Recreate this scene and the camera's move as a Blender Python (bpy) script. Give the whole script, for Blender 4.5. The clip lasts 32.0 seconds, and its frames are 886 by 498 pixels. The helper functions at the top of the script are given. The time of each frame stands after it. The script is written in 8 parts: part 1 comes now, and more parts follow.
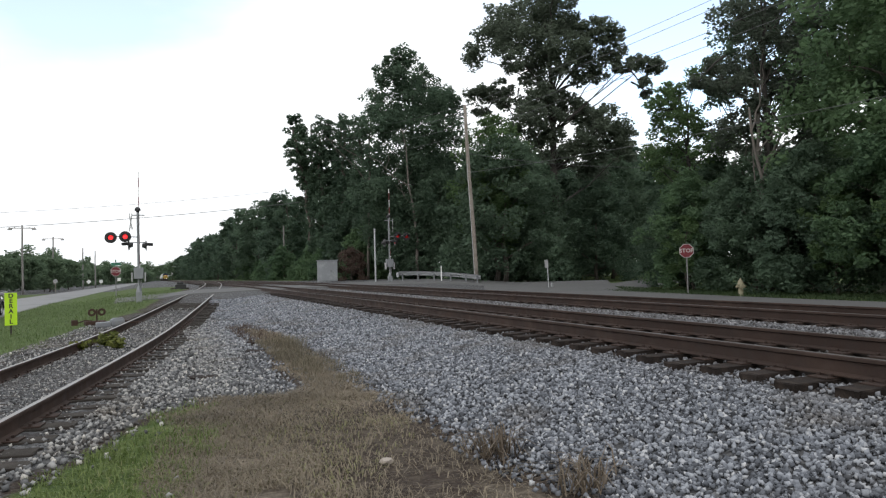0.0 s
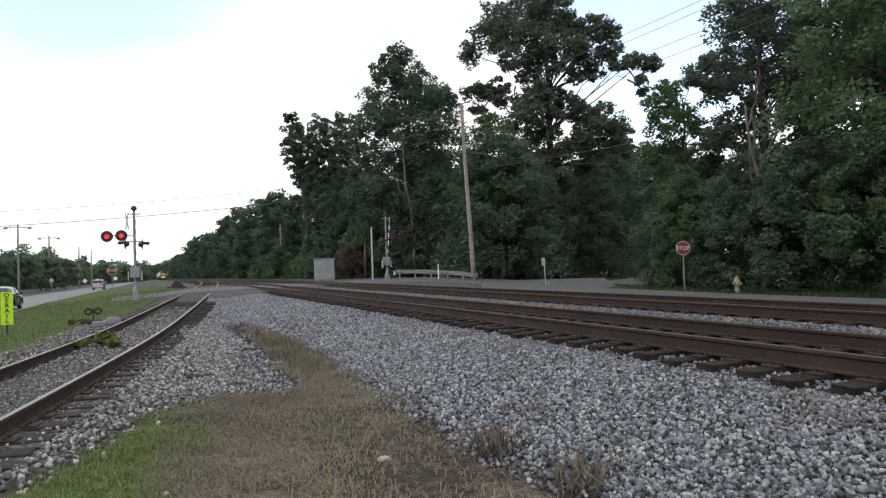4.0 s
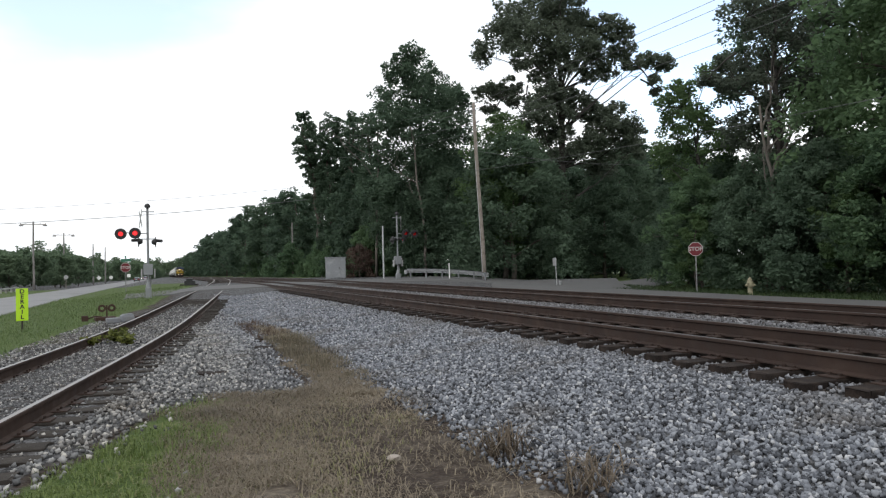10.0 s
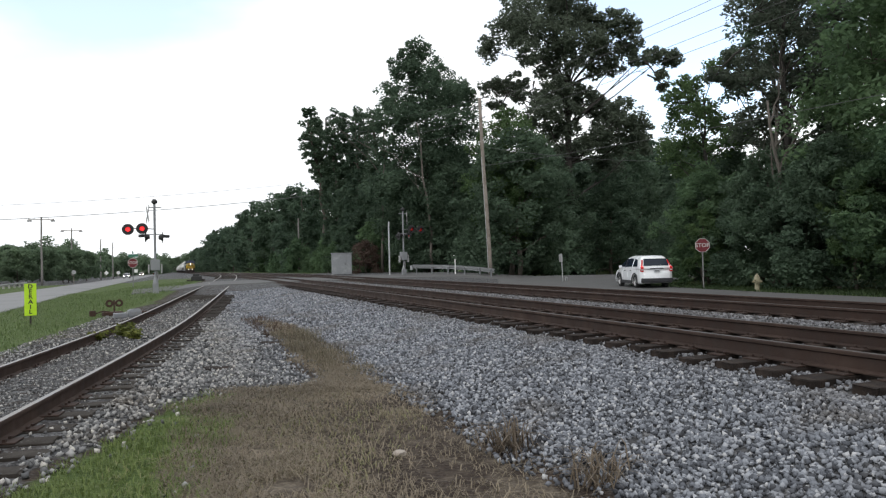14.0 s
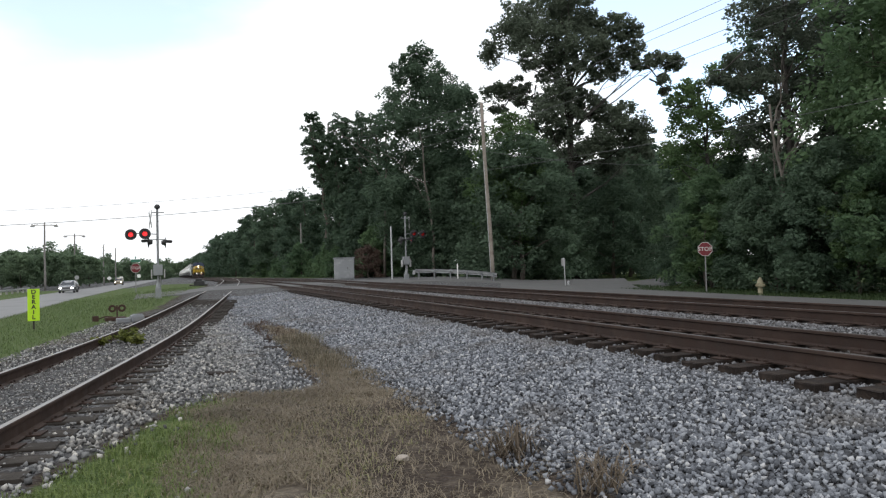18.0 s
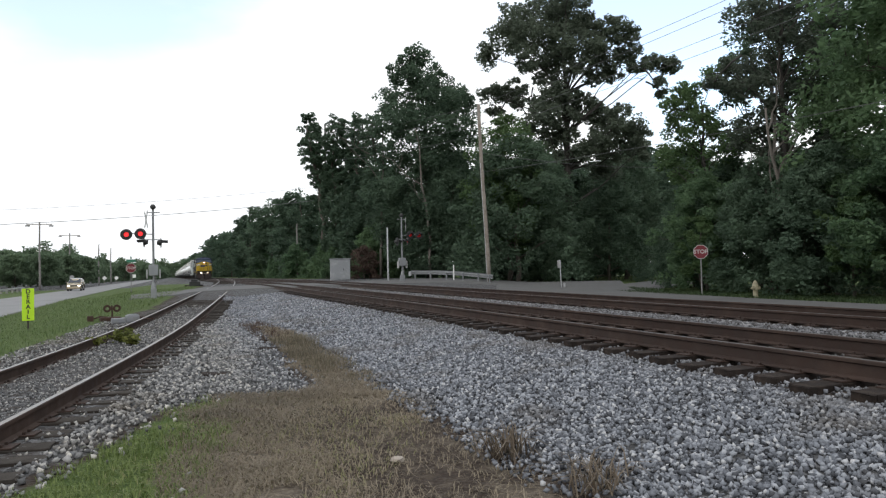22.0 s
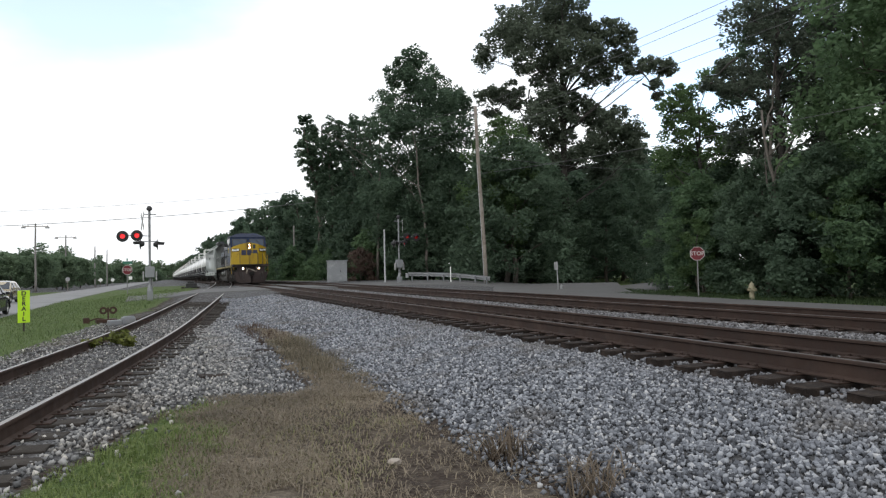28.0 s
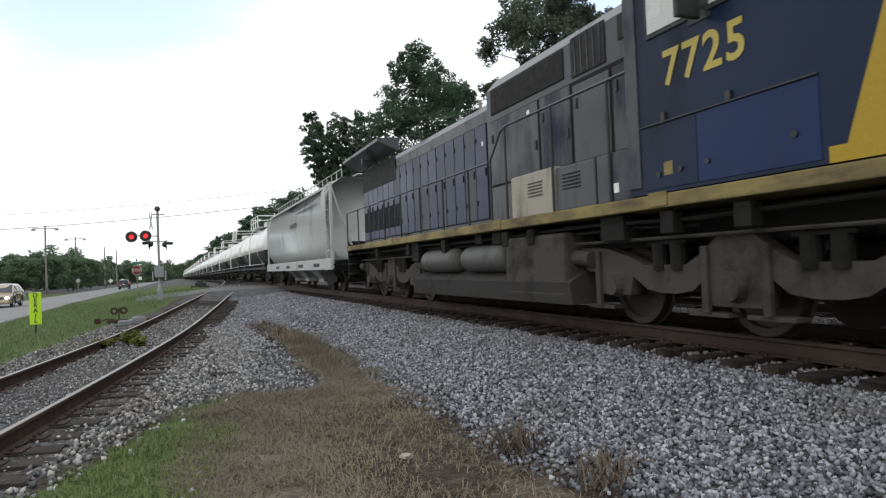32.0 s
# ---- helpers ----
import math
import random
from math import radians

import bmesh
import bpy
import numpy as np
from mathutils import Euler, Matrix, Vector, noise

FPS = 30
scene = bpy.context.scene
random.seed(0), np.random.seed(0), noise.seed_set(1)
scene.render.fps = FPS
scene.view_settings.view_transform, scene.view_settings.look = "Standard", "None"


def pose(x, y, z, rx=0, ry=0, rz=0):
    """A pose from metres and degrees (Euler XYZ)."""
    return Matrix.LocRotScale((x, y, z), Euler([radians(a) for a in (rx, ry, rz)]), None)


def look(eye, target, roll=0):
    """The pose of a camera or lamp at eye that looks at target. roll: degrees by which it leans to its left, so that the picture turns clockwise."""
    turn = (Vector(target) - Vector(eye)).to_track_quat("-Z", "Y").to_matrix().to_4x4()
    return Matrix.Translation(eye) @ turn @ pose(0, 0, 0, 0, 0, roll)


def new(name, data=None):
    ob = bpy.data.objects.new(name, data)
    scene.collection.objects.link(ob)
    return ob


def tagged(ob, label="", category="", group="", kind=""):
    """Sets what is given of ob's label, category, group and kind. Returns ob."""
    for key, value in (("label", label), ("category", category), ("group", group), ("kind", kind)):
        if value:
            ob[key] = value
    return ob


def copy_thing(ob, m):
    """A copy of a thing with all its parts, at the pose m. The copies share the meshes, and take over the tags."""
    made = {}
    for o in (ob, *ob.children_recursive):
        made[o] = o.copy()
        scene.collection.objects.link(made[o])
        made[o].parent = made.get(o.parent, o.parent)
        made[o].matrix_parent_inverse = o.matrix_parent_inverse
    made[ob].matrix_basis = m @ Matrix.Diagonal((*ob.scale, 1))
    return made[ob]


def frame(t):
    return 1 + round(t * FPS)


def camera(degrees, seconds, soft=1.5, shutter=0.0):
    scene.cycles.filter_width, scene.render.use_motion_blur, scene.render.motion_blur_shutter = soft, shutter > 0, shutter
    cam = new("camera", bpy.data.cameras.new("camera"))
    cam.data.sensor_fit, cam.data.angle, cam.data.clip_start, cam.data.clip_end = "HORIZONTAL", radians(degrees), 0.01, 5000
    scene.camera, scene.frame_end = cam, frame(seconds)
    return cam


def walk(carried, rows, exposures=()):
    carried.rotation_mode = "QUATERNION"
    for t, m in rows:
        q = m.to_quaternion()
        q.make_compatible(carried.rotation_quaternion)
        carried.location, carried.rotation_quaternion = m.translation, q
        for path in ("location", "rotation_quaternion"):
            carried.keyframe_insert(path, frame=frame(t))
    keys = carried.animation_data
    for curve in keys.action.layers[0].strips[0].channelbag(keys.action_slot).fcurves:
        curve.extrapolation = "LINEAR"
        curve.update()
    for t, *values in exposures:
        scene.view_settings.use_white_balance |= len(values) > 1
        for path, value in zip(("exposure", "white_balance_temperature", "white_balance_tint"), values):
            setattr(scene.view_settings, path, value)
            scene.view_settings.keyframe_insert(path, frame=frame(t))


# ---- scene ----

cam = camera(66.763, 32.0, soft=1.25, shutter=0.06)
EYE = (-6.80, 0.12, 0.92)
# seconds and the turn of the tripod head in degrees
TURNS = [
    (0, 91.567, 1.679, -23.256),
    (0.5, 91.633, 1.510, -23.368),
    (1, 91.671, 1.436, -23.425),
    (1.5, 91.646, 1.468, -23.470),
    (2, 91.625, 1.684, -23.554),
    (2.5, 91.615, 1.845, -23.539),
    (3, 91.542, 1.852, -23.522),
    (3.5, 91.471, 1.854, -23.522),
    (5.5, 91.237, 1.789, -23.446),
    (6, 91.210, 2.136, -23.357),
    (6.5, 91.247, 2.252, -23.181),
    (7, 91.319, 2.042, -23.034),
    (7.5, 91.367, 2.065, -22.891),
    (8, 91.367, 1.970, -22.753),
    (8.5, 91.403, 1.724, -22.664),
    (9, 91.392, 1.377, -22.590),
    (9.5, 91.412, 1.215, -22.549),
    (10, 91.368, 1.462, -22.576),
    (10.5, 91.312, 1.409, -22.566),
    (11, 91.294, 1.389, -22.504),
    (11.5, 91.171, 1.397, -22.417),
    (12, 91.089, 1.342, -22.288),
    (12.5, 91.066, 1.356, -22.170),
    (13, 91.074, 1.340, -22.092),
    (13.5, 91.035, 1.326, -22.061),
    (14, 91.029, 1.365, -22.073),
    (14.5, 91.047, 1.483, -22.088),
    (16.5, 91.237, 1.363, -21.886),
    (17, 91.275, 1.454, -21.884),
    (17.5, 91.338, 1.560, -21.862),
    (18, 91.412, 1.499, -21.870),
    (18.5, 91.505, 1.513, -21.899),
    (19, 91.582, 1.509, -21.931),
    (19.5, 91.591, 1.442, -21.975),
    (20, 91.610, 1.435, -21.995),
    (20.5, 91.638, 1.392, -22.096),
    (21, 91.604, 1.272, -22.159),
    (21.5, 91.587, 1.324, -22.196),
    (22, 91.526, 1.239, -22.198),
    (22.5, 91.408, 1.279, -22.221),
    (23, 91.320, 1.393, -22.264),
    (23.5, 91.202, 1.529, -22.216),
    (24, 91.132, 1.668, -22.137),
    (24.5, 91.137, 1.853, -22.182),
    (25, 91.275, 1.832, -22.331),
    (25.5, 91.443, 1.849, -22.422),
    (27.5, 91.719, 1.342, -22.423),
    (28, 91.675, 1.247, -22.457),
    (28.5, 91.595, 1.512, -22.406),
    (29, 91.468, 1.701, -22.272),
    (29.5, 91.304, 1.315, -22.301),
    (30, 91.098, 1.103, -22.347),
    (30.5, 90.938, 1.100, -22.368),
    (31, 90.839, 1.140, -22.296),
    (31.5, 90.959, 1.763, -22.008),
    (32, 91.241, 2.292, -21.791),
]
walk(cam, [(t, pose(*EYE, rx, ry, rz)) for t, rx, ry, rz in TURNS])

# ---- sky, sun, exposure ----
scene.view_settings.exposure = 0.0
SUN_EL, SUN_AZ = radians(34), radians(215)   # azimuth clockwise from +Y


def build_world():
    w = bpy.data.worlds.new("sky")
    scene.world = w
    w.use_nodes = True
    nt = w.node_tree
    for n in list(nt.nodes):
        nt.nodes.remove(n)
    out = nt.nodes.new("ShaderNodeOutputWorld")
    bg = nt.nodes.new("ShaderNodeBackground")
    sky = nt.nodes.new("ShaderNodeTexSky")
    sky.sky_type, sky.sun_disc = "NISHITA", False
    sky.sun_elevation, sky.sun_rotation = SUN_EL, SUN_AZ
    co = nt.nodes.new("ShaderNodeTexCoord")
    mp = nt.nodes.new("ShaderNodeMapping")
    mp.inputs["Scale"].default_value = (1.0, 1.0, 2.6)
    mp.inputs["Location"].default_value = (0.35, 0.2, 0.0)
    no = nt.nodes.new("ShaderNodeTexNoise")
    no.inputs["Scale"].default_value = 1.7
    no.inputs["Detail"].default_value = 6
    no.inputs["Roughness"].default_value = 0.5
    ramp = nt.nodes.new("ShaderNodeValToRGB")
    ramp.color_ramp.elements[0].position, ramp.color_ramp.elements[1].position = 0.12, 0.34
    mix = nt.nodes.new("ShaderNodeMix")
    mix.data_type = "RGBA"
    mix.inputs["B"].default_value = (12.0, 12.3, 12.6, 1)
    nt.links.new(co.outputs["Generated"], mp.inputs["Vector"])
    nt.links.new(mp.outputs[0], no.inputs["Vector"])
    # thin places in the overcast, up the line and over the wood
    fac = no.outputs["Fac"]
    for way, size in (((-0.09, 0.90, 0.42), 0.968), ((0.66, 0.67, 0.34), 0.983)):
        dot = nt.nodes.new("ShaderNodeVectorMath")
        dot.operation = "DOT_PRODUCT"
        dot.inputs[1].default_value = Vector(way).normalized()
        nt.links.new(co.outputs["Generated"], dot.inputs[0])
        near = nt.nodes.new("ShaderNodeMapRange")
        near.inputs["From Min"].default_value, near.inputs["From Max"].default_value = size - 0.012, 1.0
        near.inputs["To Min"].default_value, near.inputs["To Max"].default_value = 0.0, 0.46 if way[0] < 0 else 0.40
        nt.links.new(dot.outputs["Value"], near.inputs["Value"])
        sub = nt.nodes.new("ShaderNodeMath")
        sub.operation = "SUBTRACT"
        nt.links.new(fac, sub.inputs[0])
        nt.links.new(near.outputs[0], sub.inputs[1])
        fac = sub.outputs[0]
    thick = nt.nodes.new("ShaderNodeMapRange")
    thick.inputs["To Min"].default_value, thick.inputs["To Max"].default_value = 0.3, 1.0
    nt.links.new(fac, ramp.inputs[0])
    nt.links.new(ramp.outputs[0], thick.inputs["Value"])
    nt.links.new(thick.outputs[0], mix.inputs["Factor"])
    lit = nt.nodes.new("ShaderNodeMix")
    lit.data_type, lit.blend_type = "RGBA", "MULTIPLY"
    lit.inputs["Factor"].default_value = 1.0
    lit.inputs["B"].default_value = (3.4, 3.2, 3.0, 1)
    nt.links.new(sky.outputs[0], lit.inputs["A"])
    nt.links.new(lit.outputs["Result"], mix.inputs["A"])
    nt.links.new(mix.outputs["Result"], bg.inputs[0])
    bg.inputs[1].default_value = 0.1
    nt.links.new(bg.outputs[0], out.inputs[0])


build_world()
sun = new("sun", bpy.data.lights.new("sun", "SUN"))
sun.data.energy, sun.data.angle, sun.data.color = 0.5, radians(20), (1.0, 0.97, 0.92)
_d = Vector((math.sin(SUN_AZ) * math.cos(SUN_EL), math.cos(SUN_AZ) * math.cos(SUN_EL), math.sin(SUN_EL)))
sun.matrix_world = look(_d * 50, (0, 0, 0))

# ---- materials ----
def mat(name, base, rough=0.7, metal=0.0, var=0.25, scale=4.0, fine=40.0, bump=0.15, dist=0.01, stain=None, stain_amt=0.4, stain_scale=1.2,
        emit=None, strength=0.0, rnd=0.0, coord="Object", spec=0.5):
    """A surface with grain at two scales, optional stains of another colour and relief."""
    m = bpy.data.materials.new(name)
    m.use_nodes = True
    nt = m.node_tree
    b = nt.nodes["Principled BSDF"]
    b.inputs["Metallic"].default_value = metal
    b.inputs["Specular IOR Level"].default_value = spec
    co = nt.nodes.new("ShaderNodeTexCoord")
    n1, n2 = nt.nodes.new("ShaderNodeTexNoise"), nt.nodes.new("ShaderNodeTexNoise")
    n1.inputs["Scale"].default_value, n1.inputs["Detail"].default_value = scale, 5
    n2.inputs["Scale"].default_value, n2.inputs["Detail"].default_value = fine, 3
    for n in (n1, n2):
        nt.links.new(co.outputs[coord], n.inputs["Vector"])
    add = nt.nodes.new("ShaderNodeMath")
    add.operation = "ADD"
    nt.links.new(n1.outputs["Fac"], add.inputs[0])
    nt.links.new(n2.outputs["Fac"], add.inputs[1])
    src = add.outputs[0]
    if rnd:
        oi = nt.nodes.new("ShaderNodeObjectInfo")
        ma = nt.nodes.new("ShaderNodeMath")
        ma.operation = "MULTIPLY_ADD"
        ma.inputs[1].default_value = rnd
        nt.links.new(oi.outputs["Random"], ma.inputs[0])
        nt.links.new(src, ma.inputs[2])
        src = ma.outputs[0]
    mr = nt.nodes.new("ShaderNodeMapRange")
    mr.inputs["From Min"].default_value, mr.inputs["From Max"].default_value = 0.6, 1.4 + rnd
    mr.inputs["To Min"].default_value, mr.inputs["To Max"].default_value = 1 - var, 1 + var
    nt.links.new(src, mr.inputs["Value"])
    hsv = nt.nodes.new("ShaderNodeHueSaturation")
    hsv.inputs["Color"].default_value = (*base, 1)
    nt.links.new(mr.outputs[0], hsv.inputs["Value"])
    col = hsv.outputs[0]
    if stain:
        n3 = nt.nodes.new("ShaderNodeTexNoise")
        n3.inputs["Scale"].default_value, n3.inputs["Detail"].default_value, n3.inputs["Roughness"].default_value = stain_scale, 8, 0.65
        nt.links.new(co.outputs[coord], n3.inputs["Vector"])
        rp = nt.nodes.new("ShaderNodeMapRange")
        rp.inputs["From Min"].default_value, rp.inputs["From Max"].default_value = 0.62 - 0.3 * stain_amt, 0.72 - 0.2 * stain_amt
        nt.links.new(n3.outputs["Fac"], rp.inputs["Value"])
        mx = nt.nodes.new("ShaderNodeMix")
        mx.data_type = "RGBA"
        mx.inputs["B"].default_value = (*stain, 1)
        nt.links.new(rp.outputs[0], mx.inputs["Factor"])
        nt.links.new(col, mx.inputs["A"])
        col = mx.outputs["Result"]
    nt.links.new(col, b.inputs["Base Color"])
    rr = nt.nodes.new("ShaderNodeMapRange")
    rr.inputs["From Min"].default_value, rr.inputs["From Max"].default_value = 0.3, 0.7
    rr.inputs["To Min"].default_value, rr.inputs["To Max"].default_value = max(0.02, rough - 0.12), min(1, rough + 0.12)
    nt.links.new(n1.outputs["Fac"], rr.inputs["Value"])
    nt.links.new(rr.outputs[0], b.inputs["Roughness"])
    if bump:
        bp = nt.nodes.new("ShaderNodeBump")
        bp.inputs["Strength"].default_value, bp.inputs["Distance"].default_value = bump, dist
        nt.links.new(src, bp.inputs["Height"])
        nt.links.new(bp.outputs[0], b.inputs["Normal"])
    if emit:
        b.inputs["Emission Color"].default_value = (*emit, 1)
        b.inputs["Emission Strength"].default_value = strength
    return m


def leaf_mat(name, base, tip, see=0.35):
    """Leaves: colour by leaf, part of the light comes through."""
    m = bpy.data.materials.new(name)
    m.use_nodes = True
    nt = m.node_tree
    b, out = nt.nodes["Principled BSDF"], nt.nodes["Material Output"]
    geo = nt.nodes.new("ShaderNodeNewGeometry")
    oi = nt.nodes.new("ShaderNodeObjectInfo")
    co = nt.nodes.new("ShaderNodeTexCoord")
    no = nt.nodes.new("ShaderNodeTexNoise")
    no.inputs["Scale"].default_value = 0.45
    nt.links.new(co.outputs["Object"], no.inputs["Vector"])
    a1 = nt.nodes.new("ShaderNodeMath")
    a1.operation = "MULTIPLY_ADD"
    a1.inputs[1].default_value = 0.34
    nt.links.new(geo.outputs["Random Per Island"], a1.inputs[0])
    nt.links.new(no.outputs["Fac"], a1.inputs[2])
    a2 = nt.nodes.new("ShaderNodeMath")
    a2.operation = "MULTIPLY_ADD"
    a2.inputs[1].default_value = 0.35
    nt.links.new(oi.outputs["Random"], a2.inputs[0])
    nt.links.new(a1.outputs[0], a2.inputs[2])
    mr = nt.nodes.new("ShaderNodeMapRange")
    mr.inputs["From Min"].default_value, mr.inputs["From Max"].default_value = 0.4, 1.2
    nt.links.new(a2.outputs[0], mr.inputs["Value"])
    mx = nt.nodes.new("ShaderNodeMix")
    mx.data_type = "RGBA"
    mx.inputs["A"].default_value, mx.inputs["B"].default_value = (*base, 1), (*tip, 1)
    nt.links.new(mr.outputs[0], mx.inputs["Factor"])
    nt.links.new(mx.outputs["Result"], b.inputs["Base Color"])
    b.inputs["Roughness"].default_value = 0.6
    b.inputs["Specular IOR Level"].default_value = 0.25
    tr = nt.nodes.new("ShaderNodeBsdfTranslucent")
    nt.links.new(mx.outputs["Result"], tr.inputs["Color"])
    ms = nt.nodes.new("ShaderNodeMixShader")
    ms.inputs[0].default_value = see
    nt.links.new(b.outputs[0], ms.inputs[1])
    nt.links.new(tr.outputs[0], ms.inputs[2])
    nt.links.new(ms.outputs[0], out.inputs[0])
    return m


def ground_mat():
    """Grass, dead grass, bare gravel and dirt, blended by the masks on the ground sheet."""
    m = bpy.data.materials.new("ground")
    m.use_nodes = True
    nt = m.node_tree
    b = nt.nodes["Principled BSDF"]
    co = nt.nodes.new("ShaderNodeTexCoord")

    def noise_col(scale, detail, stops):
        n = nt.nodes.new("ShaderNodeTexNoise")
        n.inputs["Scale"].default_value, n.inputs["Detail"].default_value, n.inputs["Roughness"].default_value = scale, detail, 0.7
        nt.links.new(co.outputs["Object"], n.inputs["Vector"])
        r = nt.nodes.new("ShaderNodeValToRGB")
        els = r.color_ramp.elements
        while len(els) < len(stops):
            els.new(0.5)
        for e, (p, c) in zip(els, stops):
            e.position, e.color = p, (*c, 1)
        nt.links.new(n.outputs["Fac"], r.inputs[0])
        return r.outputs[0], n.outputs["Fac"]

    grass, h1 = noise_col(3.0, 8, [(0.3, (0.042, 0.066, 0.020)), (0.5, (0.066, 0.100, 0.028)), (0.7, (0.11, 0.125, 0.048))])
    dry, h2 = noise_col(24.0, 8, [(0.3, (0.066, 0.054, 0.043)), (0.5, (0.130, 0.108, 0.084)), (0.7, (0.215, 0.182, 0.14))])
    vo = nt.nodes.new("ShaderNodeTexVoronoi")
    vo.inputs["Scale"].default_value = 22
    nt.links.new(co.outputs["Object"], vo.inputs["Vector"])
    rr = nt.nodes.new("ShaderNodeValToRGB")
    els = rr.color_ramp.elements
    # gravel tones kept dark, painting shade into the crevices between loose stones
    els[0].position, els[0].color = 0.0, (0.020, 0.020, 0.021, 1)
    els[1].position, els[1].color = 1.0, (0.20, 0.20, 0.205, 1)
    e = els.new(0.5)
    e.color = (0.075, 0.075, 0.078, 1)
    nt.links.new(vo.outputs["Color"], rr.inputs[0])
    gravel = rr.outputs[0]
    dirt, h4 = noise_col(34.0, 8, [(0.3, (0.014, 0.010, 0.008)), (0.55, (0.052, 0.039, 0.031)), (0.72, (0.12, 0.102, 0.088))])
    at = nt.nodes.new("ShaderNodeAttribute")
    at.attribute_name = "cover"
    sp = nt.nodes.new("ShaderNodeSeparateColor")
    nt.links.new(at.outputs["Color"], sp.inputs[0])
    wob = nt.nodes.new("ShaderNodeTexNoise")
    wob.inputs["Scale"].default_value, wob.inputs["Detail"].default_value = 5.0, 6
    nt.links.new(co.outputs["Object"], wob.inputs["Vector"])
    col = dirt
    for k, c in (("Red", grass), ("Green", dry), ("Blue", gravel)):
        ma = nt.nodes.new("ShaderNodeMath")
        ma.operation = "ADD"
        nt.links.new(sp.outputs[k], ma.inputs[0])
        nt.links.new(wob.outputs["Fac"], ma.inputs[1])
        mr = nt.nodes.new("ShaderNodeMapRange")
        mr.inputs["From Min"].default_value, mr.inputs["From Max"].default_value = 0.85, 1.15
        nt.links.new(ma.outputs[0], mr.inputs["Value"])
        mx = nt.nodes.new("ShaderNodeMix")
        mx.data_type = "RGBA"
        nt.links.new(mr.outputs[0], mx.inputs["Factor"])
        nt.links.new(col, mx.inputs["A"])
        nt.links.new(c, mx.inputs["B"])
        col = mx.outputs["Result"]
    nt.links.new(col, b.inputs["Base Color"])
    b.inputs["Roughness"].default_value = 0.95
    b.inputs["Specular IOR Level"].default_value = 0.2
    bp = nt.nodes.new("ShaderNodeBump")
    bp.inputs["Strength"].default_value, bp.inputs["Distance"].default_value = 0.7, 0.04
    nt.links.new(vo.outputs["Distance"], bp.inputs["Height"])
    nt.links.new(bp.outputs[0], b.inputs["Normal"])
    return m


def stone_mat():
    """Crushed limestone: each stone has its own grey, some are dusty brown."""
    m = bpy.data.materials.new("ballast_stone")
    m.use_nodes = True
    nt = m.node_tree
    b = nt.nodes["Principled BSDF"]
    geo, co = nt.nodes.new("ShaderNodeNewGeometry"), nt.nodes.new("ShaderNodeTexCoord")
    r = nt.nodes.new("ShaderNodeValToRGB")
    els = r.color_ramp.elements
    for p, c in ((0.22, (0.088, 0.094, 0.108)), (0.62, (0.192, 0.204, 0.230)), (0.90, (0.32, 0.333, 0.362))):
        els.new(p).color = (*c, 1)
    els[0].color, els[-1].color = (0.032, 0.033, 0.037, 1), (0.46, 0.46, 0.47, 1)
    nt.links.new(geo.outputs["Random Per Island"], r.inputs[0])
    n = nt.nodes.new("ShaderNodeTexNoise")
    n.inputs["Scale"].default_value, n.inputs["Detail"].default_value = 0.9, 5
    nt.links.new(co.outputs["Object"], n.inputs["Vector"])
    mr = nt.nodes.new("ShaderNodeMapRange")
    mr.inputs["From Min"].default_value, mr.inputs["From Max"].default_value = 0.52, 0.72
    mr.inputs["To Max"].default_value = 0.55
    nt.links.new(n.outputs["Fac"], mr.inputs["Value"])
    mx = nt.nodes.new("ShaderNodeMix")
    mx.data_type = "RGBA"
    mx.inputs["B"].default_value = (0.12, 0.105, 0.09, 1)
    nt.links.new(mr.outputs[0], mx.inputs["Factor"])
    nt.links.new(r.outputs[0], mx.inputs["A"])
    # brown rail dust on the bed of the main tracks
    sx = nt.nodes.new("ShaderNodeSeparateXYZ")
    nt.links.new(co.outputs["Object"], sx.inputs[0])
    du = nt.nodes.new("ShaderNodeMapRange")
    du.inputs["From Min"].default_value, du.inputs["From Max"].default_value, du.inputs["To Max"].default_value = -2.2, -0.6, 0.45
    nt.links.new(sx.outputs["X"], du.inputs["Value"])
    md = nt.nodes.new("ShaderNodeMix")
    md.data_type = "RGBA"
    md.inputs["B"].default_value = (0.085, 0.072, 0.062, 1)
    nt.links.new(du.outputs[0], md.inputs["Factor"])
    nt.links.new(mx.outputs["Result"], md.inputs["A"])
    # warmer, dustier stone along the siding
    wa = nt.nodes.new("ShaderNodeMapRange")
    wa.inputs["From Min"].default_value, wa.inputs["From Max"].default_value, wa.inputs["To Max"].default_value = -4.7, -5.9, 1.0
    nt.links.new(sx.outputs["X"], wa.inputs["Value"])
    mw = nt.nodes.new("ShaderNodeMix")
    mw.data_type, mw.blend_type = "RGBA", "MULTIPLY"
    mw.inputs["B"].default_value = (1.12, 1.06, 0.95, 1)
    nt.links.new(wa.outputs[0], mw.inputs["Factor"])
    nt.links.new(md.outputs["Result"], mw.inputs["A"])
    nt.links.new(mw.outputs["Result"], b.inputs["Base Color"])
    b.inputs["Roughness"].default_value = 0.9
    b.inputs["Specular IOR Level"].default_value = 0.3
    return m


